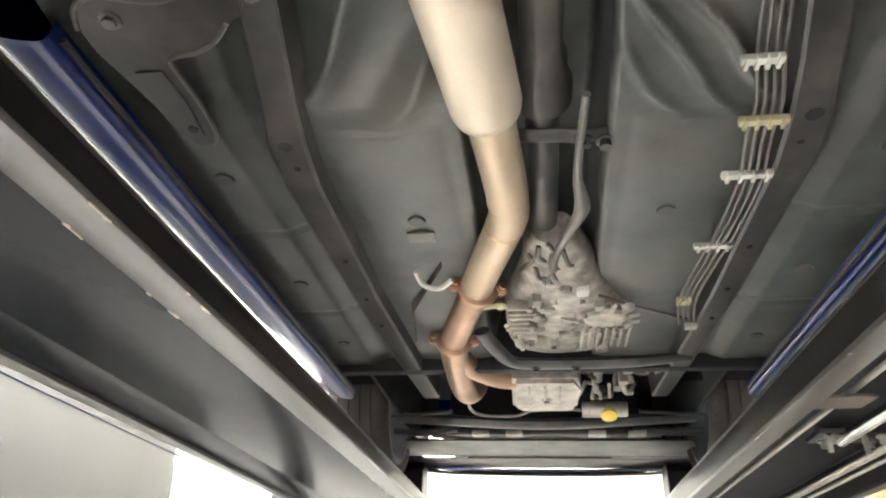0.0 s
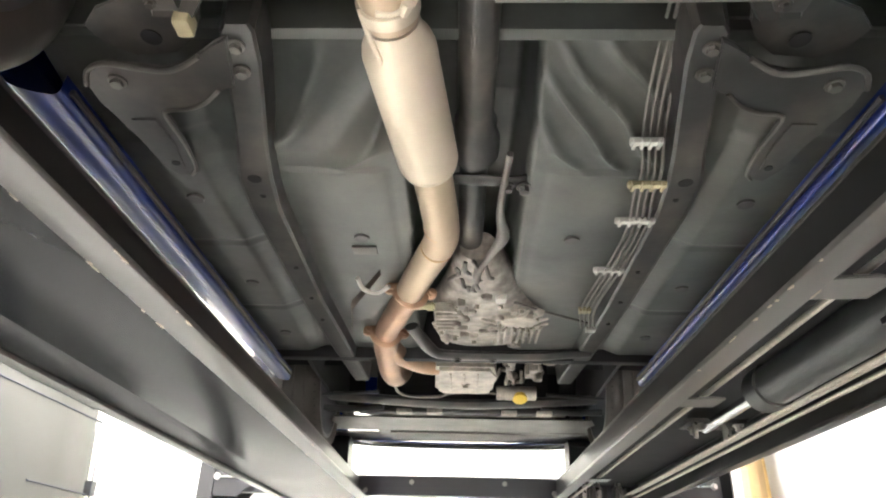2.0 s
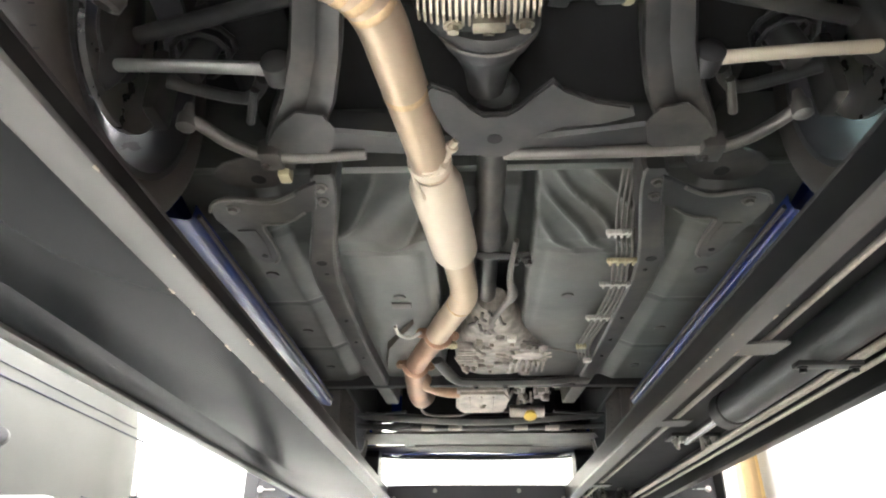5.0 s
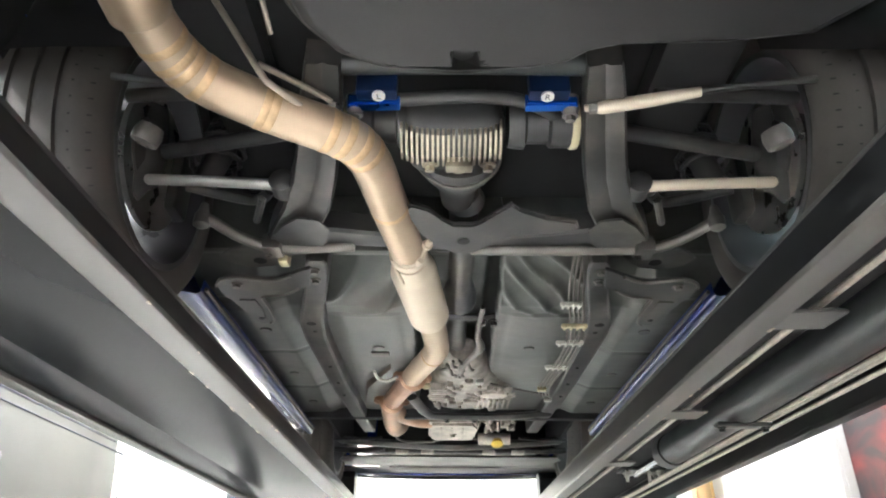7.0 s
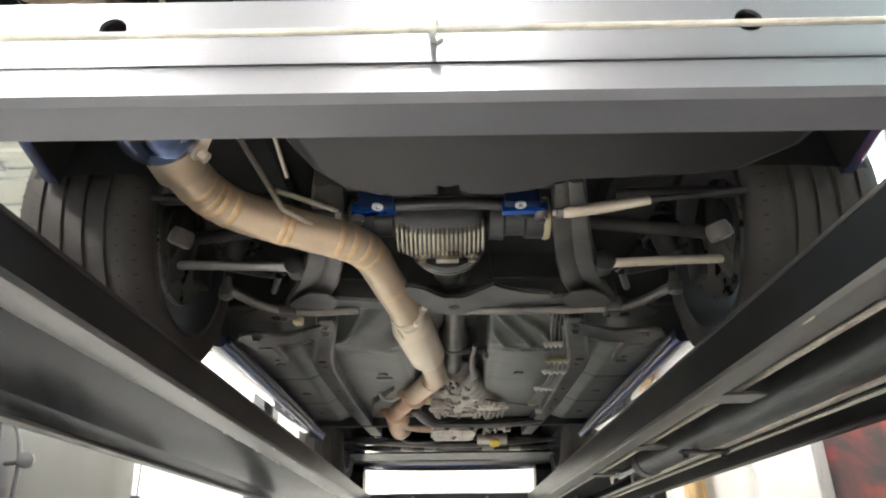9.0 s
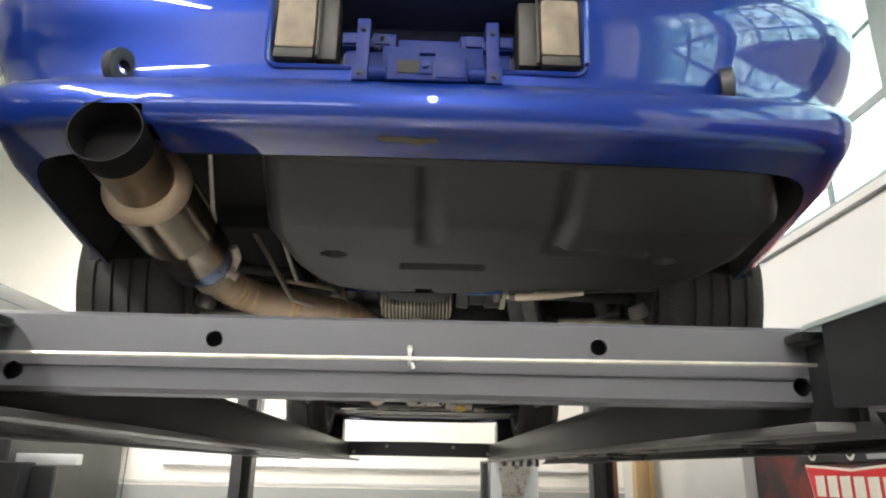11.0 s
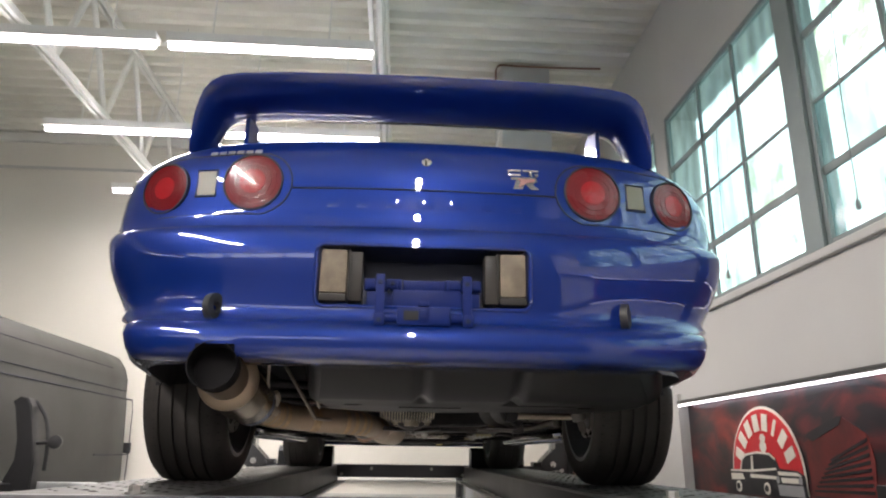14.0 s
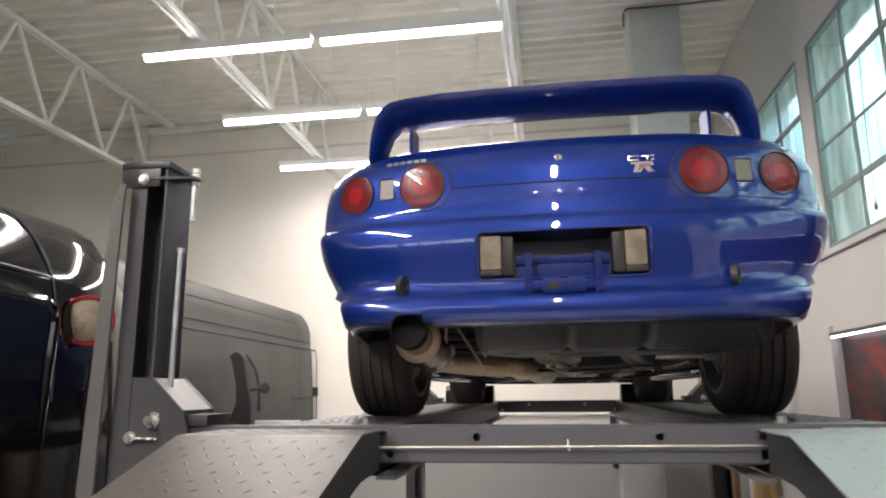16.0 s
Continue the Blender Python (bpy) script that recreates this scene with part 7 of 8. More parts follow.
for s in (-1, 1):
    bm = shape()
    a, b = Vector((s * 0.088, -0.168, D + 0.292)), Vector((s * 0.70, -0.02, D + 0.315))
    d = (b - a)
    lathe(bm, a, (s, 0, 0.01), [(0, 0.045), (0.02, 0.048), (0.03, 0.048), (0.035, 0.038), (0.075, 0.038), (0.08, 0.046), (0.12, 0.046), (0.125, 0.03), (0.14, 0.03)], 24)
    hs = P("axle_joint", bm, "blackpart", label="black inner axle joint")
    bm = shape()
    lathe(bm, a + Vector((s * 0.118, 0, 0)), (s, 0, 0.01), [(0, 0.0465), (0.004, 0.048), (0.010, 0.048), (0.014, 0.0465)], 24)
    P("joint_band", bm, "brasspl", hs, "pale clamp band")
    bm = shape()
    rod(bm, a + Vector((s * 0.14, 0, 0)), b, 0.016)
    P("half_shaft", bm, "blackpart", label="dark half shaft")
    # blue anodised mounts with their letter tag
    bm = shape()
    x0, x1 = sorted((s * 0.112, s * 0.205))
    slab(bm, [(x0, D + 0.262), (x1, D + 0.264), (x1, D + 0.282), (x0, D + 0.286)], 1, -0.264, -0.241, 0.003)
    bl = P("blue_mount", bm, "anodised", label="blue anodised subframe mount", smooth=False)
    bm = shape()
    box(bm, (min(s * 0.116, s * 0.188), -0.292, D + 0.268), (max(s * 0.116, s * 0.188), -0.2645, D + 0.315), 0.004)
    P("mount_block", bm, "navy", bl, "blue anodised block with shade in its colour")
    bm = shape()
    lathe(bm, (s * 0.194, -0.246, D + 0.282), (0, 0.25, -1), [(-0.01, 0.016), (0.016, 0.016), (0.02, 0.013), (0.026, 0.013)], 22)
    bolt(bm, (s * 0.194, -0.240, D + 0.258), (0, 0.25, -1), 0.010, 0.012)
    P("mount_bolt", bm, "arm", bl)
    bm = shape()
    lathe(bm, (s * 0.148, -0.281, D + 0.2675), (0, -0.15, -1), [(0, 0.0115), (0.004, 0.0115)], 22)
    tag = P("letter_tag", bm, "white", bl, "round white tag")
    cu = bpy.data.curves.new("letter", "FONT")
    cu.body, cu.size, cu.extrude, cu.align_x, cu.align_y = ("R" if s > 0 else "L"), 0.017, 0.0006, "CENTER", "CENTER"
    tmp = bpy.data.objects.new("letter", cu)
    scene.collection.objects.link(tmp)
    me = bpy.data.meshes.new_from_object(tmp.evaluated_get(bpy.context.evaluated_depsgraph_get()))
    bpy.data.objects.remove(tmp)
    fwd = Vector((0, -0.15, -1)).normalized()
    rt, upv = Vector((1, 0, 0)), Vector((0, -1, 0.15)).normalized()
    for v in me.vertices:
        c = v.co.copy()
        v.co = Vector((s * 0.148, -0.281, D + 0.2675)) + fwd * (0.0045 + c.z) + rt * c.x + upv * c.y
    me.materials.append(M["blackprint"])
    lt = new("letter", me)
    lt.parent = tag
    bm = shape()
    bolt(bm, (s * 0.150, -0.285, D + 0.325), (0, -0.6, -1), 0.009, 0.014)
    P("bolt", bm, "arm", bl)
    # tie rod, arms, anti-roll bar
    bm = shape()
    tube(bm, [(s * 0.215, -0.262, D + 0.256), (s * 0.235, -0.263, D + 0.256), (s * 0.25, -0.264, D + 0.257), (s * 0.33, -0.280, D + 0.260), (s * 0.41, -0.298, D + 0.264)], [0.006, 0.008, 0.0125, 0.012, 0.009], 12, 3)
    tr = P("tie_rod", bm, "canister" if s > 0 else "frame", label="pale tie rod" if s > 0 else "dark tie rod")
    bm = shape()
    tube(bm, [(s * 0.405, -0.297, D + 0.264), (s * 0.43, -0.301, D + 0.266), (s * 0.60, -0.322, D + 0.272)], [0.008, 0.0065, 0.0065], 10, 2)
    P("rod_end", bm, "blackpart", tr, "dark threaded rod end")
    bm = shape()
    lathe(bm, (s * 0.222, -0.262, D + 0.256), (s, -0.05, 0.02), [(0, 0.008), (0.002, 0.011), (0.014, 0.011), (0.016, 0.008)], 6)
    P("lock_nut", bm, "arm", tr)
    bm = shape()
    tube(bm, [(s * 0.372, -0.030, D + 0.240), (s * 0.40, -0.034, D + 0.240), (s * 0.55, -0.046, D + 0.240), (s * 0.76, -0.056, D + 0.240)], [0.018, 0.013, 0.0125, 0.013], 14, 4, flat=0.85)
    la = P("lower_arm", bm, "canister" if s > 0 else "rod", label="dusty steel lower arm")
    bm = shape()
    lathe(bm, (s * 0.366, -0.053, D + 0.242), (0, 1, 0), [(0, 0.016), (0.004, 0.026), (0.046, 0.026), (0.05, 0.016)], 20)
    bolt(bm, (s * 0.366, -0.002, D + 0.242), (0, 1, 0), 0.012, 0.012)
    P("arm_bush", bm, "blackpart", la)
    bm = shape()
    tube(bm, [(s * 0.40, 0.0, D + 0.25), (s * 0.46, 0.08, D + 0.27), (s * 0.60, 0.05, D + 0.29)], [0.014, 0.012, 0.014], 10, 4)
    tube(bm, [(s * 0.42, 0.02, D + 0.24), (s * 0.45, 0.10, D + 0.23)], 0.009, 8, 1)
    P("link_arm", bm, "frame", label="dark link arm")
    bm = shape()
    tube(bm, [(s * 0.36, -0.22, D + 0.32), (s * 0.50, -0.21, D + 0.33), (s * 0.64, -0.19, D + 0.34)], 0.014, 10, 4)
    P("upper_arm", bm, "blackpart", label="black upper arm")
    bm = shape()
    lathe(bm, (s * 0.64, -0.04, D + 0.31), (s, 0, 0), [(0, 0.05), (0.01, 0.075), (0.06, 0.09), (0.07, 0.06)], 24)
    tube(bm, [(s * 0.66, -0.05, D + 0.42), (s * 0.665, -0.04, D + 0.30), (s * 0.68, -0.05, D + 0.20)], [0.03, 0.05, 0.028], 12, 4)
    P("hub_carrier", bm, "blackpart", label="black hub carrier")
    bm = shape()
    lathe(bm, (s * 0.572, -0.205, D + 0.255), (s * 0.4, 0.2, -1), [(0, 0.022), (0.016, 0.027), (0.034, 0.025), (0.038, 0.014), (0.018, 0.012)], 20)
    P("ball_joint_cover", bm, "arm", label="pale joint cover")
    bm = shape()
    lathe(bm, (s * 0.655, 0.0, D + 0.315), (s, 0, 0), [(0, 0.07), (0, 0.148), (0.012, 0.148), (0.012, 0.07)], 36)
    P("brake_disc", bm, "disc", label="bare metal brake disc")
    bm = shape()
    box(bm, (min(s * 0.63, s * 0.70), 0.075, D + 0.25), (max(s * 0.63, s * 0.70), 0.155, D + 0.40), 0.015)
    P("brake_caliper", bm, "frame", label="dark brake caliper")
    bm = shape()
    rod(bm, (s * 0.55, 0.02, D + 0.28), (s * 0.49, 0.02, D + 0.46), 0.028)
    P("damper", bm, "blackpart", label="black damper")
    bm = shape()
    pts = []
    for k in range(60):
        a = k * 0.62
        q = Vector((s * 0.54, 0.02, D + 0.31)).lerp(Vector((s * 0.495, 0.02, D + 0.45)), k / 59)
        pts.append(q + Vector((0.05 * math.cos(a), 0.05 * math.sin(a), 0)))
    tube(bm, pts, 0.006, 6, 1)
    P("coil_spring", bm, "blackpart")
bm = shape()
tube(bm, [(0.03, 0.178, D + 0.200), (0.20, 0.178, D + 0.200), (0.40, 0.174, D + 0.200), (0.455, 0.166, D + 0.202), (0.50, 0.148, D + 0.21), (0.545, 0.12, D + 0.225), (0.56, 0.10, D + 0.228), (0.585, 0.095, D + 0.232)], 0.0125, 12, 4)
arb = P("anti_roll_bar", bm, "arm", label="dusty steel anti-roll bar")
bm = shape()
tube(bm, [(-0.24, 0.176, D + 0.206), (-0.36, 0.176, D + 0.200), (-0.425, 0.170, D + 0.200), (-0.46, 0.160, D + 0.203), (-0.505, 0.135, D + 0.212), (-0.545, 0.10, D + 0.225), (-0.57, 0.085, D + 0.23)], 0.0125, 12, 4)
P("bar_end", bm, "arm", arb)
for s in (-1, 1):
    bm = shape()
    box(bm, (s * 0.425 - 0.022, 0.142, D + 0.183), (s * 0.425 + 0.022, 0.198, D + 0.222), 0.008)
    bolt(bm, (s * 0.425 - 0.012, 0.18, D + 0.183), (0, 0, -1), 0.006, 0.008)
    P("bar_bush", bm, "frame", arb)
    bm = shape()
    lathe(bm, (s * 0.568, 0.088, D + 0.205), (0, 0, 1), [(0, 0.01), (0.006, 0.018), (0.03, 0.018), (0.04, 0.012), (0.06, 0.008)], 16)
    P("drop_link", bm, "arm", arb)
bm = shape()
box(bm, (0.30, 0.095, D + 0.20), (0.325, 0.125, D + 0.215), 0.004)
P("scraped_spot", bm, "brasspl", sub)
# propeller shaft with its centre bearing
bm = shape()
lathe(bm, (0.012, 0.03, D + 0.262), (0, 1, 0.02), [(0, 0.03), (0.03, 0.045), (0.05, 0.034), (0.09, 0.034), (0.10, 0.033), (0.50, 0.033), (0.52, 0.040), (0.55, 0.040), (0.58, 0.05), (0.62, 0.05), (0.64, 0.030), (0.70, 0.030), (1.06, 0.030)], 28)
ps = P("propeller_shaft", bm, "frame", label="dusty dark propeller shaft", angle=40)
bm = shape()
tube(bm, [(-0.11, 0.73, D + 0.285), (-0.03, 0.715, D + 0.248), (0.04, 0.715, D + 0.243), (0.10, 0.725, D + 0.248), (0.15, 0.735, D + 0.268)], 0.016, 10, 4, flat=0.6)
bolt(bm, (0.118, 0.73, D + 0.240), (0, 0, -1), 0.011, 0.018)
bolt(bm, (0.085, 0.72, D + 0.235), (0, 0, -1), 0.008, 0.016)
P("centre_bearing", bm, "frame", ps, "stamped centre bearing bracket")
bm = shape()
tube(bm, [(0.08, 0.60, D + 0.23), (0.072, 0.80, D + 0.222), (0.085, 0.90, D + 0.212), (0.065, 0.98, D + 0.21), (0.035, 1.08, D + 0.205), (0.03, 1.15, D + 0.205)], [0.007, 0.008, 0.016, 0.010, 0.009, 0.009], 10, 4)
P("cable_sheath", bm, "arm", label="grey cable sheath in the tunnel")
# gearbox
rng = random.Random(11)
bm = shape()
rings = []
for y, w, h, xc in ((1.06, 0.045, 0.04, 0.03), (1.10, 0.065, 0.05, 0.03), (1.20, 0.085, 0.058, 0.045), (1.30, 0.12, 0.062, 0.055), (1.40, 0.165, 0.066, 0.072), (1.54, 0.170, 0.066, 0.072), (1.64, 0.165, 0.062, 0.068), (1.70, 0.14, 0.055, 0.06)):
    rings.append([(xc + w * math.copysign(abs(math.cos(a)) ** 0.7, math.cos(a)), y, D + 0.263 + h * math.copysign(abs(math.sin(a)) ** 0.8, math.sin(a)) + 0.004 * rng.random()) for a in [2 * math.pi * k / 28 for k in range(28)]])
loft(bm, rings)
gb = P("gearbox", bm, "gearbox", label="grimy grey cast gearbox", angle=35)
for k in range(7):
    bm = shape()
    x = 0.105 + k * 0.020
    box(bm, (x, 1.46, D + 0.186), (x + 0.007, 1.60, D + 0.213), 0.002)
    P("rib", bm, "alu", gb)
for k in range(6):
    bm = shape()
    y = 1.33 + k * 0.030
    box(bm, (-0.085, y, D + 0.188), (-0.03 + 0.02 * (k % 3), y + 0.010, D + 0.218), 0.003)
    P("rib", bm, "gearbox", gb)
for k in range(11):
    a = radians(-70 + 26 * k)
    bm = shape()
    o = Vector((0.15, 1.43, D + 0.199))
    d, t = Vector((math.cos(a), math.sin(a), 0)), Vector((-math.sin(a), math.cos(a), 0))
    loft(bm, [[o + d * 0.056 - t * 0.005, o + d * 0.056 + t * 0.005, o + d * 0.056 + t * 0.003 - Vector((0, 0, 0.014)), o + d * 0.056 - t * 0.003 - Vector((0, 0, 0.014))],
              [o + d * 0.102 - t * 0.005, o + d * 0.102 + t * 0.005, o + d * 0.102 + t * 0.003 - Vector((0, 0, 0.004)), o + d * 0.102 - t * 0.003 - Vector((0, 0, 0.004))]])
    P("rib", bm, "alu", gb, smooth=False)
for k in range(14):
    a = 2 * math.pi * k / 14
    bm = shape()
    bolt(bm, (0.068 + 0.155 * math.cos(a), 1.475 + 0.16 * math.sin(a), D + 0.208), (0, 0, -1), 0.008, 0.016)
    P("bolt", bm, "alu", gb)
bm = shape()
lathe(bm, (0.165, 1.42, D + 0.204), (0, 0.1, -1), [(0, 0.058), (0.012, 0.056), (0.016, 0.050), (0.017, 0.0)], 26)
P("cover_plate", bm, "alu", gb, "round cast cover")
for x, y in ((0.02, 1.36), (0.065, 1.44), (-0.02, 1.50), (0.03, 1.56), (0.10, 1.40), (0.0, 1.42), (0.215, 1.36), (0.225, 1.47), (0.115, 1.62), (-0.06, 1.6), (0.06, 1.25)):
    bm = shape()
    lathe(bm, (x, y, D + 0.206), (0, 0, -1), [(0, 0.016 + 0.006 * rng.random()), (0.012, 0.014), (0.016, 0.008)], 10)
    P("casting_boss", bm, "gearbox", gb)
for k in range(16):
    bm = shape()
    x, y = -0.07 + 0.28 * rng.random(), 1.28 + 0.36 * rng.random()
    box(bm, (x, y, D + 0.188), (x + 0.012 + 0.02 * rng.random(), y + 0.01 + 0.03 * rng.random(), D + 0.214), 0.004)
    P("casting_rib", bm, "gearbox", gb)
for k in range(9):
    bm = shape()
    x, y = -0.05 + 0.14 * rng.random(), 1.05 + 0.15 * rng.random()
    tube(bm, [(x, y, D + 0.218), (x + 0.03 * (rng.random() - 0.5), y + 0.05 * rng.random(), D + 0.206), (x + 0.05 * (rng.random() - 0.5), y + 0.07, D + 0.218)], 0.006, 6, 3)
    P("hose", bm, "arm", gb)
bm = shape()
box(bm, (0.085, 1.245, D + 0.193), (0.115, 1.28, D + 0.213), 0.006)
P("white_plug", bm, "white", gb)
bm = shape()
tube(bm, [(0.14, 1.29, D + 0.203), (0.22, 1.36, D + 0.206), (0.38, 1.47, D + 0.210)], 0.004, 6, 4)
P("thin_wire", bm, "arm", gb)
# bent crossmember below the gearbox
bm = shape()
tube(bm, [(-0.165, 1.53, D + 0.215), (-0.135, 1.60, D + 0.195), (-0.10, 1.665, D + 0.178), (-0.05, 1.685, D + 0.172), (0.10, 1.690, D + 0.172), (0.26, 1.692, D + 0.176), (0.36, 1.70, D + 0.188), (0.42, 1.72, D + 0.198)], 0.024, 12, 4, flat=0.62)
cm = P("gearbox_crossmember", bm, "frame", label="bent dark gearbox crossmember")
for x in (-0.02, 0.095):
    bm = shape()
    bolt(bm, (x, 1.69, D + 0.158), (0, 0, -1), 0.010, 0.010)
    P("bolt", bm, "blackpart", cm)
# sump, front crossmember, steering, radiator support
bm = shape()
slab(bm, [(-0.10, 1.90), (0.11, 1.90), (0.125, 2.0), (0.12, 2.22), (0.09, 2.25), (-0.08, 2.25), (-0.11, 2.20)], 2, D + 0.185, D + 0.33, 0.014)
for x in (-0.05, 0.0, 0.05):
    box(bm, (x, 1.95, D + 0.180), (x + 0.008, 2.2, D + 0.190), 0.002)
bolt(bm, (0.01, 2.1, D + 0.185), (0, 0, -1), 0.012, 0.014)
P("oil_sump", bm, "alu", label="dusty brown cast oil sump")
bm = shape()
tube(bm, [(-0.60, 2.60, D + 0.26), (-0.42, 2.52, D + 0.23), (0, 2.50, D + 0.205), (0.42, 2.52, D + 0.23), (0.60, 2.60, D + 0.26)], 0.035, 12, 4, flat=0.6)
box(bm, (-0.48, 2.64, D + 0.198), (0.48, 2.70, D + 0.225), 0.008)
P("front_crossmember", bm, "frame", label="dark front crossmember")
for x in (-0.30, -0.16, 0.18, 0.34):
    bm = shape()
    box(bm, (x, 2.61, D + 0.19), (x + 0.07, 2.66, D + 0.21), 0.005)
    P("bracket", bm, "alu", label="pale metal bracket on the crossmember")
bm = shape()
tube(bm, [(-0.44, 2.76, D + 0.21), (-0.2, 2.74, D + 0.205), (0.2, 2.74, D + 0.205), (0.44, 2.76, D + 0.21)], 0.012, 8, 3)
P("steering_rod", bm, "alu", label="pale steering rod")
bm = shape()
tube(bm, [(-0.26, 2.10, D + 0.22), (-0.27, 2.25, D + 0.20), (-0.22, 2.33, D + 0.195), (-0.10, 2.33, D + 0.195), (-0.04, 2.28, D + 0.2), (0.10, 2.27, D + 0.2), (0.16, 2.30, D + 0.2)], 0.006, 8, 4)
P("fluid_pipe", bm, "arm", label="thin bent fluid pipe")
bm = shape()
rod(bm, (0.14, 2.275, D + 0.20), (0.30, 2.275, D + 0.20), 0.028, n=16)
for k in range(5):
    lathe(bm, (0.155 + k * 0.012, 2.275, D + 0.20), (1, 0, 0), [(0, 0.030), (0.005, 0.030)], 16)
flt = P("oil_filter", bm, "alu", label="ribbed oil filter")
bm = shape()
lathe(bm, (0.234, 2.270, D + 0.185), (0, -0.5, -1), [(0, 0.030), (0.014, 0.030), (0.016, 0.027), (0.016, 0.0)], 24)
P("yellow_cap", bm, "cap", flt, "yellow round cap")
for k in range(14):
    bm = shape()
    x, y = 0.12 + 0.28 * rng.random(), 1.86 + 0.36 * rng.random()
    tube(bm, [(x, y, D + 0.26), (x + 0.06 * (rng.random() - 0.5), y + 0.05, D + 0.21 + 0.03 * rng.random()), (x + 0.1 * (rng.random() - 0.5), y + 0.12, D + 0.26)], 0.006 + 0.006 * rng.random(), 8, 3)
    P("hose", bm, "gearbox", label="grimy hose beside the sump")
for k in range(9):
    bm = shape()
    x, y = 0.12 + 0.24 * rng.random(), 1.86 + 0.3 * rng.random()
    box(bm, (x, y, D + 0.22), (x + 0.03, y + 0.04, D + 0.27), 0.006)
    P("casting", bm, "gearbox", label="grimy casting beside the sump")
bm = shape()
slab(bm, [(-0.60, 2.702), (0.60, 2.702), (0.70, 3.0), (-0.685, 3.0)], 2, D + 0.188, D + 0.196, 0.002)
slab(bm, [(-0.42, 3.0005), (0.70, 3.0005), (0.725, 3.065), (-0.425, 3.065)], 2, D + 0.188, D + 0.196, 0.002)
slab(bm, [(-0.705, 3.0655), (0.725, 3.0655), (0.73, 3.16), (0.62, 3.27), (-0.62, 3.27), (-0.73, 3.16)], 2, D + 0.188, D + 0.196, 0.002)
P("undertray", bm, "frame", label="dark front undertray with a slot")
bm = shape()
tube(bm, [(-0.74, 3.20, D + 0.185), (-0.5, 3.30, D + 0.175), (0, 3.33, D + 0.172), (0.5, 3.30, D + 0.175), (0.74, 3.20, D + 0.185)], 0.022, 10, 4, flat=0.6)
P("front_lip", bm, "tray", label="black front lip")
bm = shape()
box(bm, (-0.36, 3.02, D + 0.182), (0.30, 3.22, D + 0.1875), 0.002)
P("radiator_cover", bm, "arm", label="dusty olive cover")
for s in (-1, 1):
    bm = shape()
    tube(bm, [(s * 0.36, 2.62, D + 0.22), (s * 0.50, 2.64, D + 0.21), (s * 0.64, 2.66, D + 0.22)], 0.016, 10, 3)
    tube(bm, [(s * 0.36, 2.40, D + 0.23), (s * 0.5, 2.44, D + 0.23), (s * 0.62, 2.5, D + 0.24)], 0.008, 8, 3)
    P("front_arm", bm, "blackpart", label="dark front suspension arm")

# ---- wheels ----


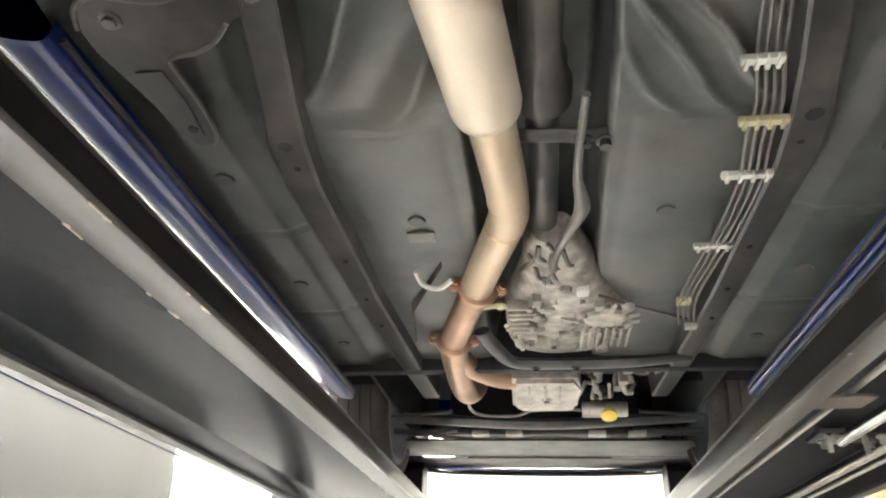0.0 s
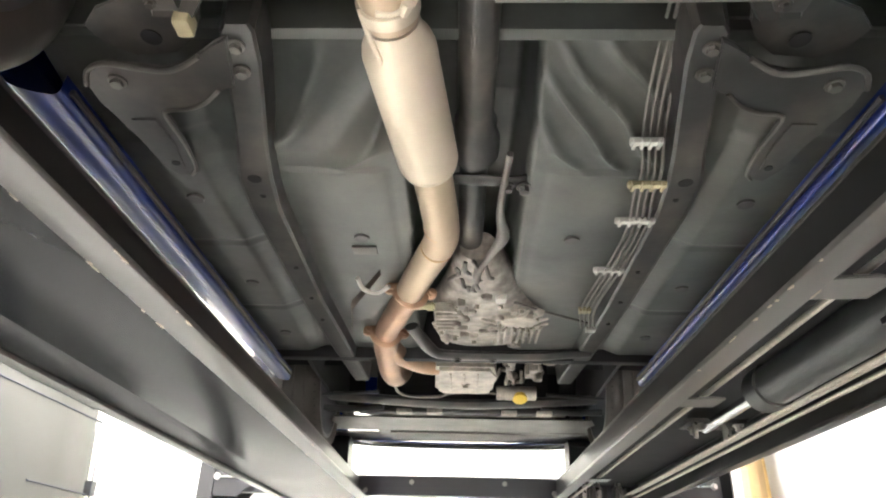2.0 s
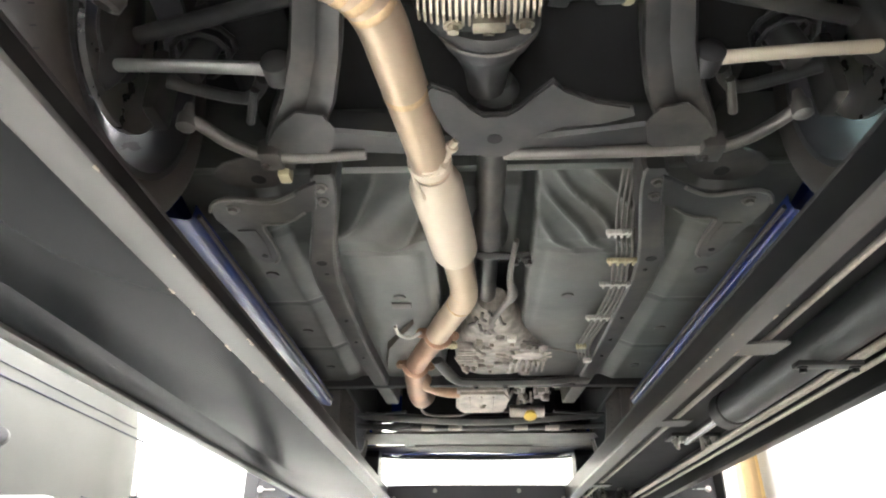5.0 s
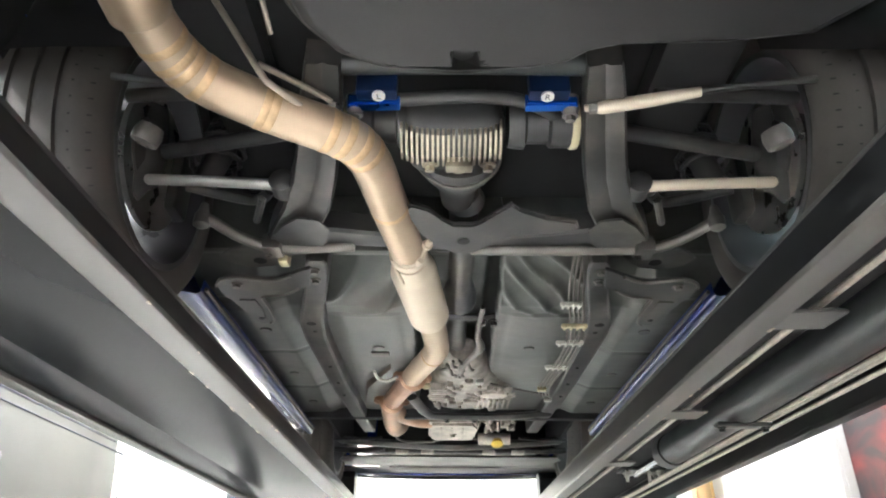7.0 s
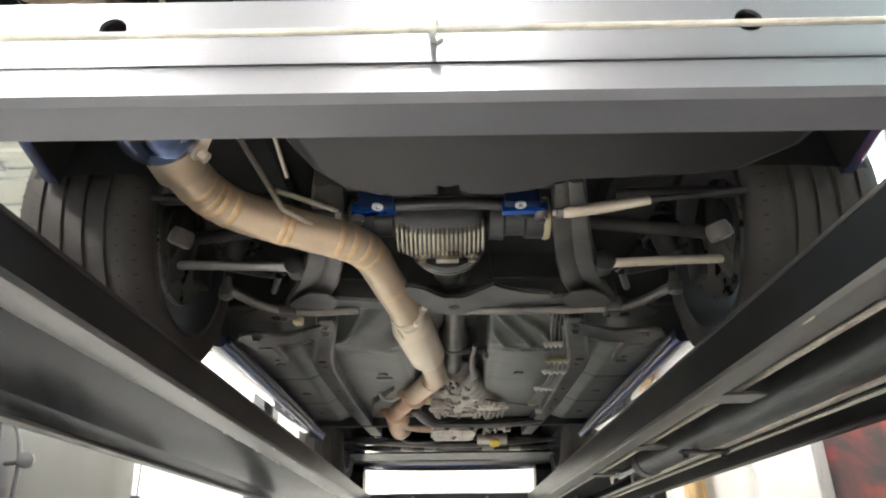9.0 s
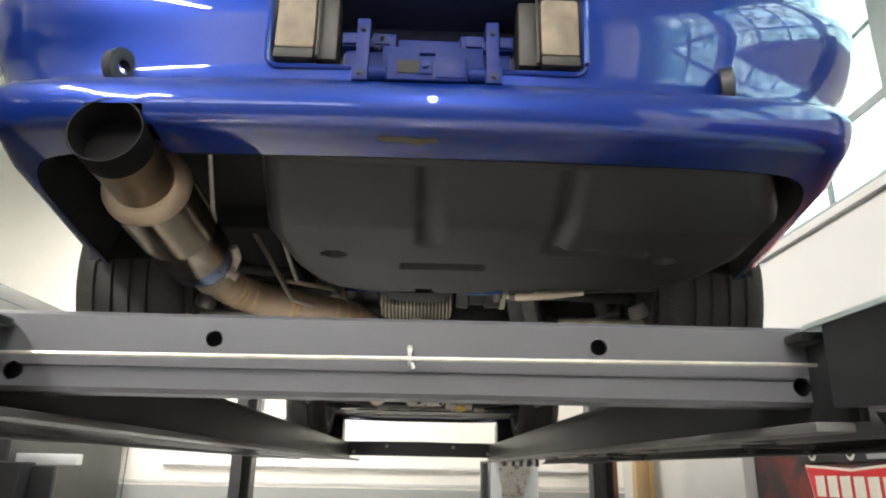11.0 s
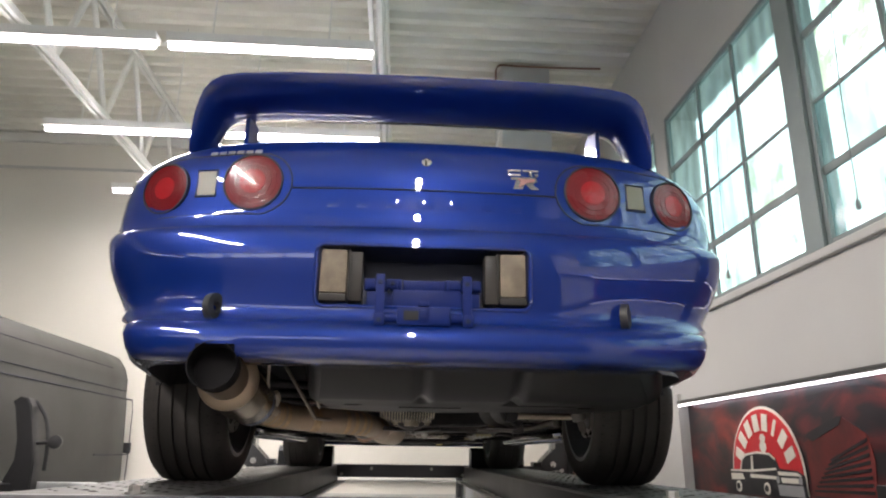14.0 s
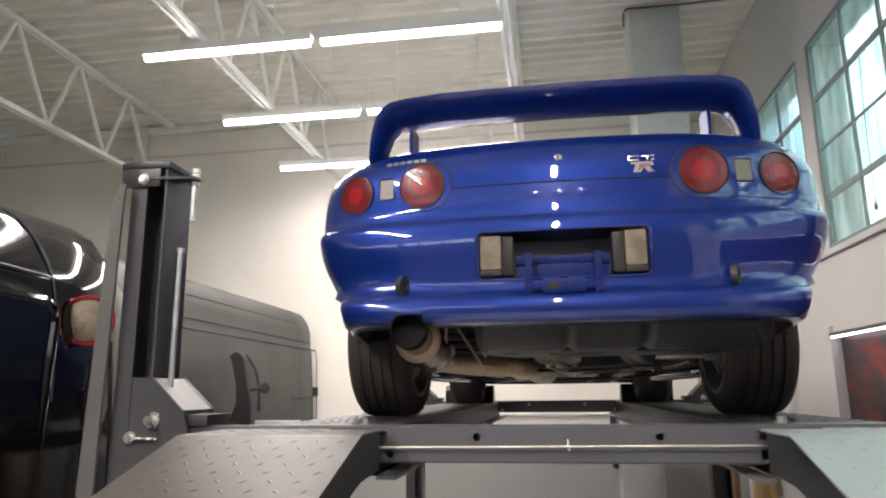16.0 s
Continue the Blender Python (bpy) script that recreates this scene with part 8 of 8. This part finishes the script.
def wheel(x, y, w, r, inner_side):
    s = 1 if x > 0 else -1
    c = Vector((x, y, D + r))
    h = w / 2
    bm = shape()
    prof = [(-h + 0.012, 0.225), (-h, 0.245), (-h - 0.004, 0.275), (-h + 0.006, r - 0.022), (-h + 0.022, r - 0.006), (-h + 0.040, r - 0.001)]
    gx = [-0.066, -0.022, 0.022, 0.066]
    for g in gx:
        prof += [(g - 0.007, r), (g - 0.0055, r - 0.008), (g + 0.0055, r - 0.008), (g + 0.007, r)]
    prof += [(h - 0.040, r - 0.001), (h - 0.022, r - 0.006), (h - 0.006, r - 0.022), (h + 0.004, 0.275), (h, 0.245), (h - 0.012, 0.225)]
    lathe(bm, c, (1, 0, 0), prof, 72, True)
    for v in bm.verts:
        if v.co.z < D + 0.0005:
            v.co.z = D + 0.0005
    wh = P("wheel", shape(), "rim", label="wheel with a wide low tyre")
    wh.data.clear_geometry()
    ty = P("tyre", bm, "tyre", wh, "black road tyre", angle=35)
    # shoulder cuts in the tread
    bm = shape()
    for side in (-1, 1):
        for k in range(64):
            a = 2 * math.pi * (k + 0.5 * (side > 0)) / 64
            for x0, x1 in ((h - 0.046, h - 0.010),):
                p = []
                for xx, rr in ((x0, r + 0.0003), (x1, r - 0.0128)):
                    for da in (-0.004, 0.004):
                        p.append(bm.verts.new(c + Vector((side * xx, math.cos(a + da) * rr, math.sin(a + da) * rr))))
                bm.faces.new((p[0], p[1], p[3], p[2]))
    bmesh.ops.delete(bm, geom=[v for v in bm.verts if v.co.z < D + 0.004], context="VERTS")
    tagged(P("tread_cuts", bm, "dark", ty, smooth=False), kind="stuff")
    bm = shape()
    lathe(bm, c, (1, 0, 0), [(-h + 0.004, 0.236), (-h + 0.004, 0.222), (-h + 0.03, 0.212), (0, 0.205), (h - 0.03, 0.212), (h - 0.004, 0.222), (h - 0.004, 0.236), (h - 0.03, 0.226), (0, 0.215), (-h + 0.03, 0.226)], 48, True)
    rm = P("rim", bm, "rim", wh, "dark grey alloy rim", angle=40)
    for k in range(6):
        a = 2 * math.pi * (k + 0.2) / 6
        bm = shape()
        d, t = Vector((0, math.cos(a), math.sin(a))), Vector((0, -math.sin(a), math.cos(a)))
        o = c + Vector((s * (h - 0.05), 0, 0))
        loft(bm, [[o + d * rr + t * tt + Vector((s * xx, 0, 0)) for tt, xx in ((-ww, 0), (ww, 0), (ww * 0.7, 0.018), (-ww * 0.7, 0.018))] for rr, ww in ((0.03, 0.012), (0.12, 0.011), (0.212, 0.016))])
        P("spoke", bm, "rim", rm, smooth=False)
    bm = shape()
    lathe(bm, c + Vector((s * (h - 0.06), 0, 0)), (s, 0, 0), [(0, 0.07), (0.03, 0.07), (0.04, 0.05), (0.05, 0.03), (0.05, 0)], 28)
    P("hub", bm, "rim", rm)


for s in (-1, 1):
    wheel(s * 0.757, 0.0, 0.262, 0.318, s)
    wheel(s * 0.735, WB, 0.240, 0.315, s)
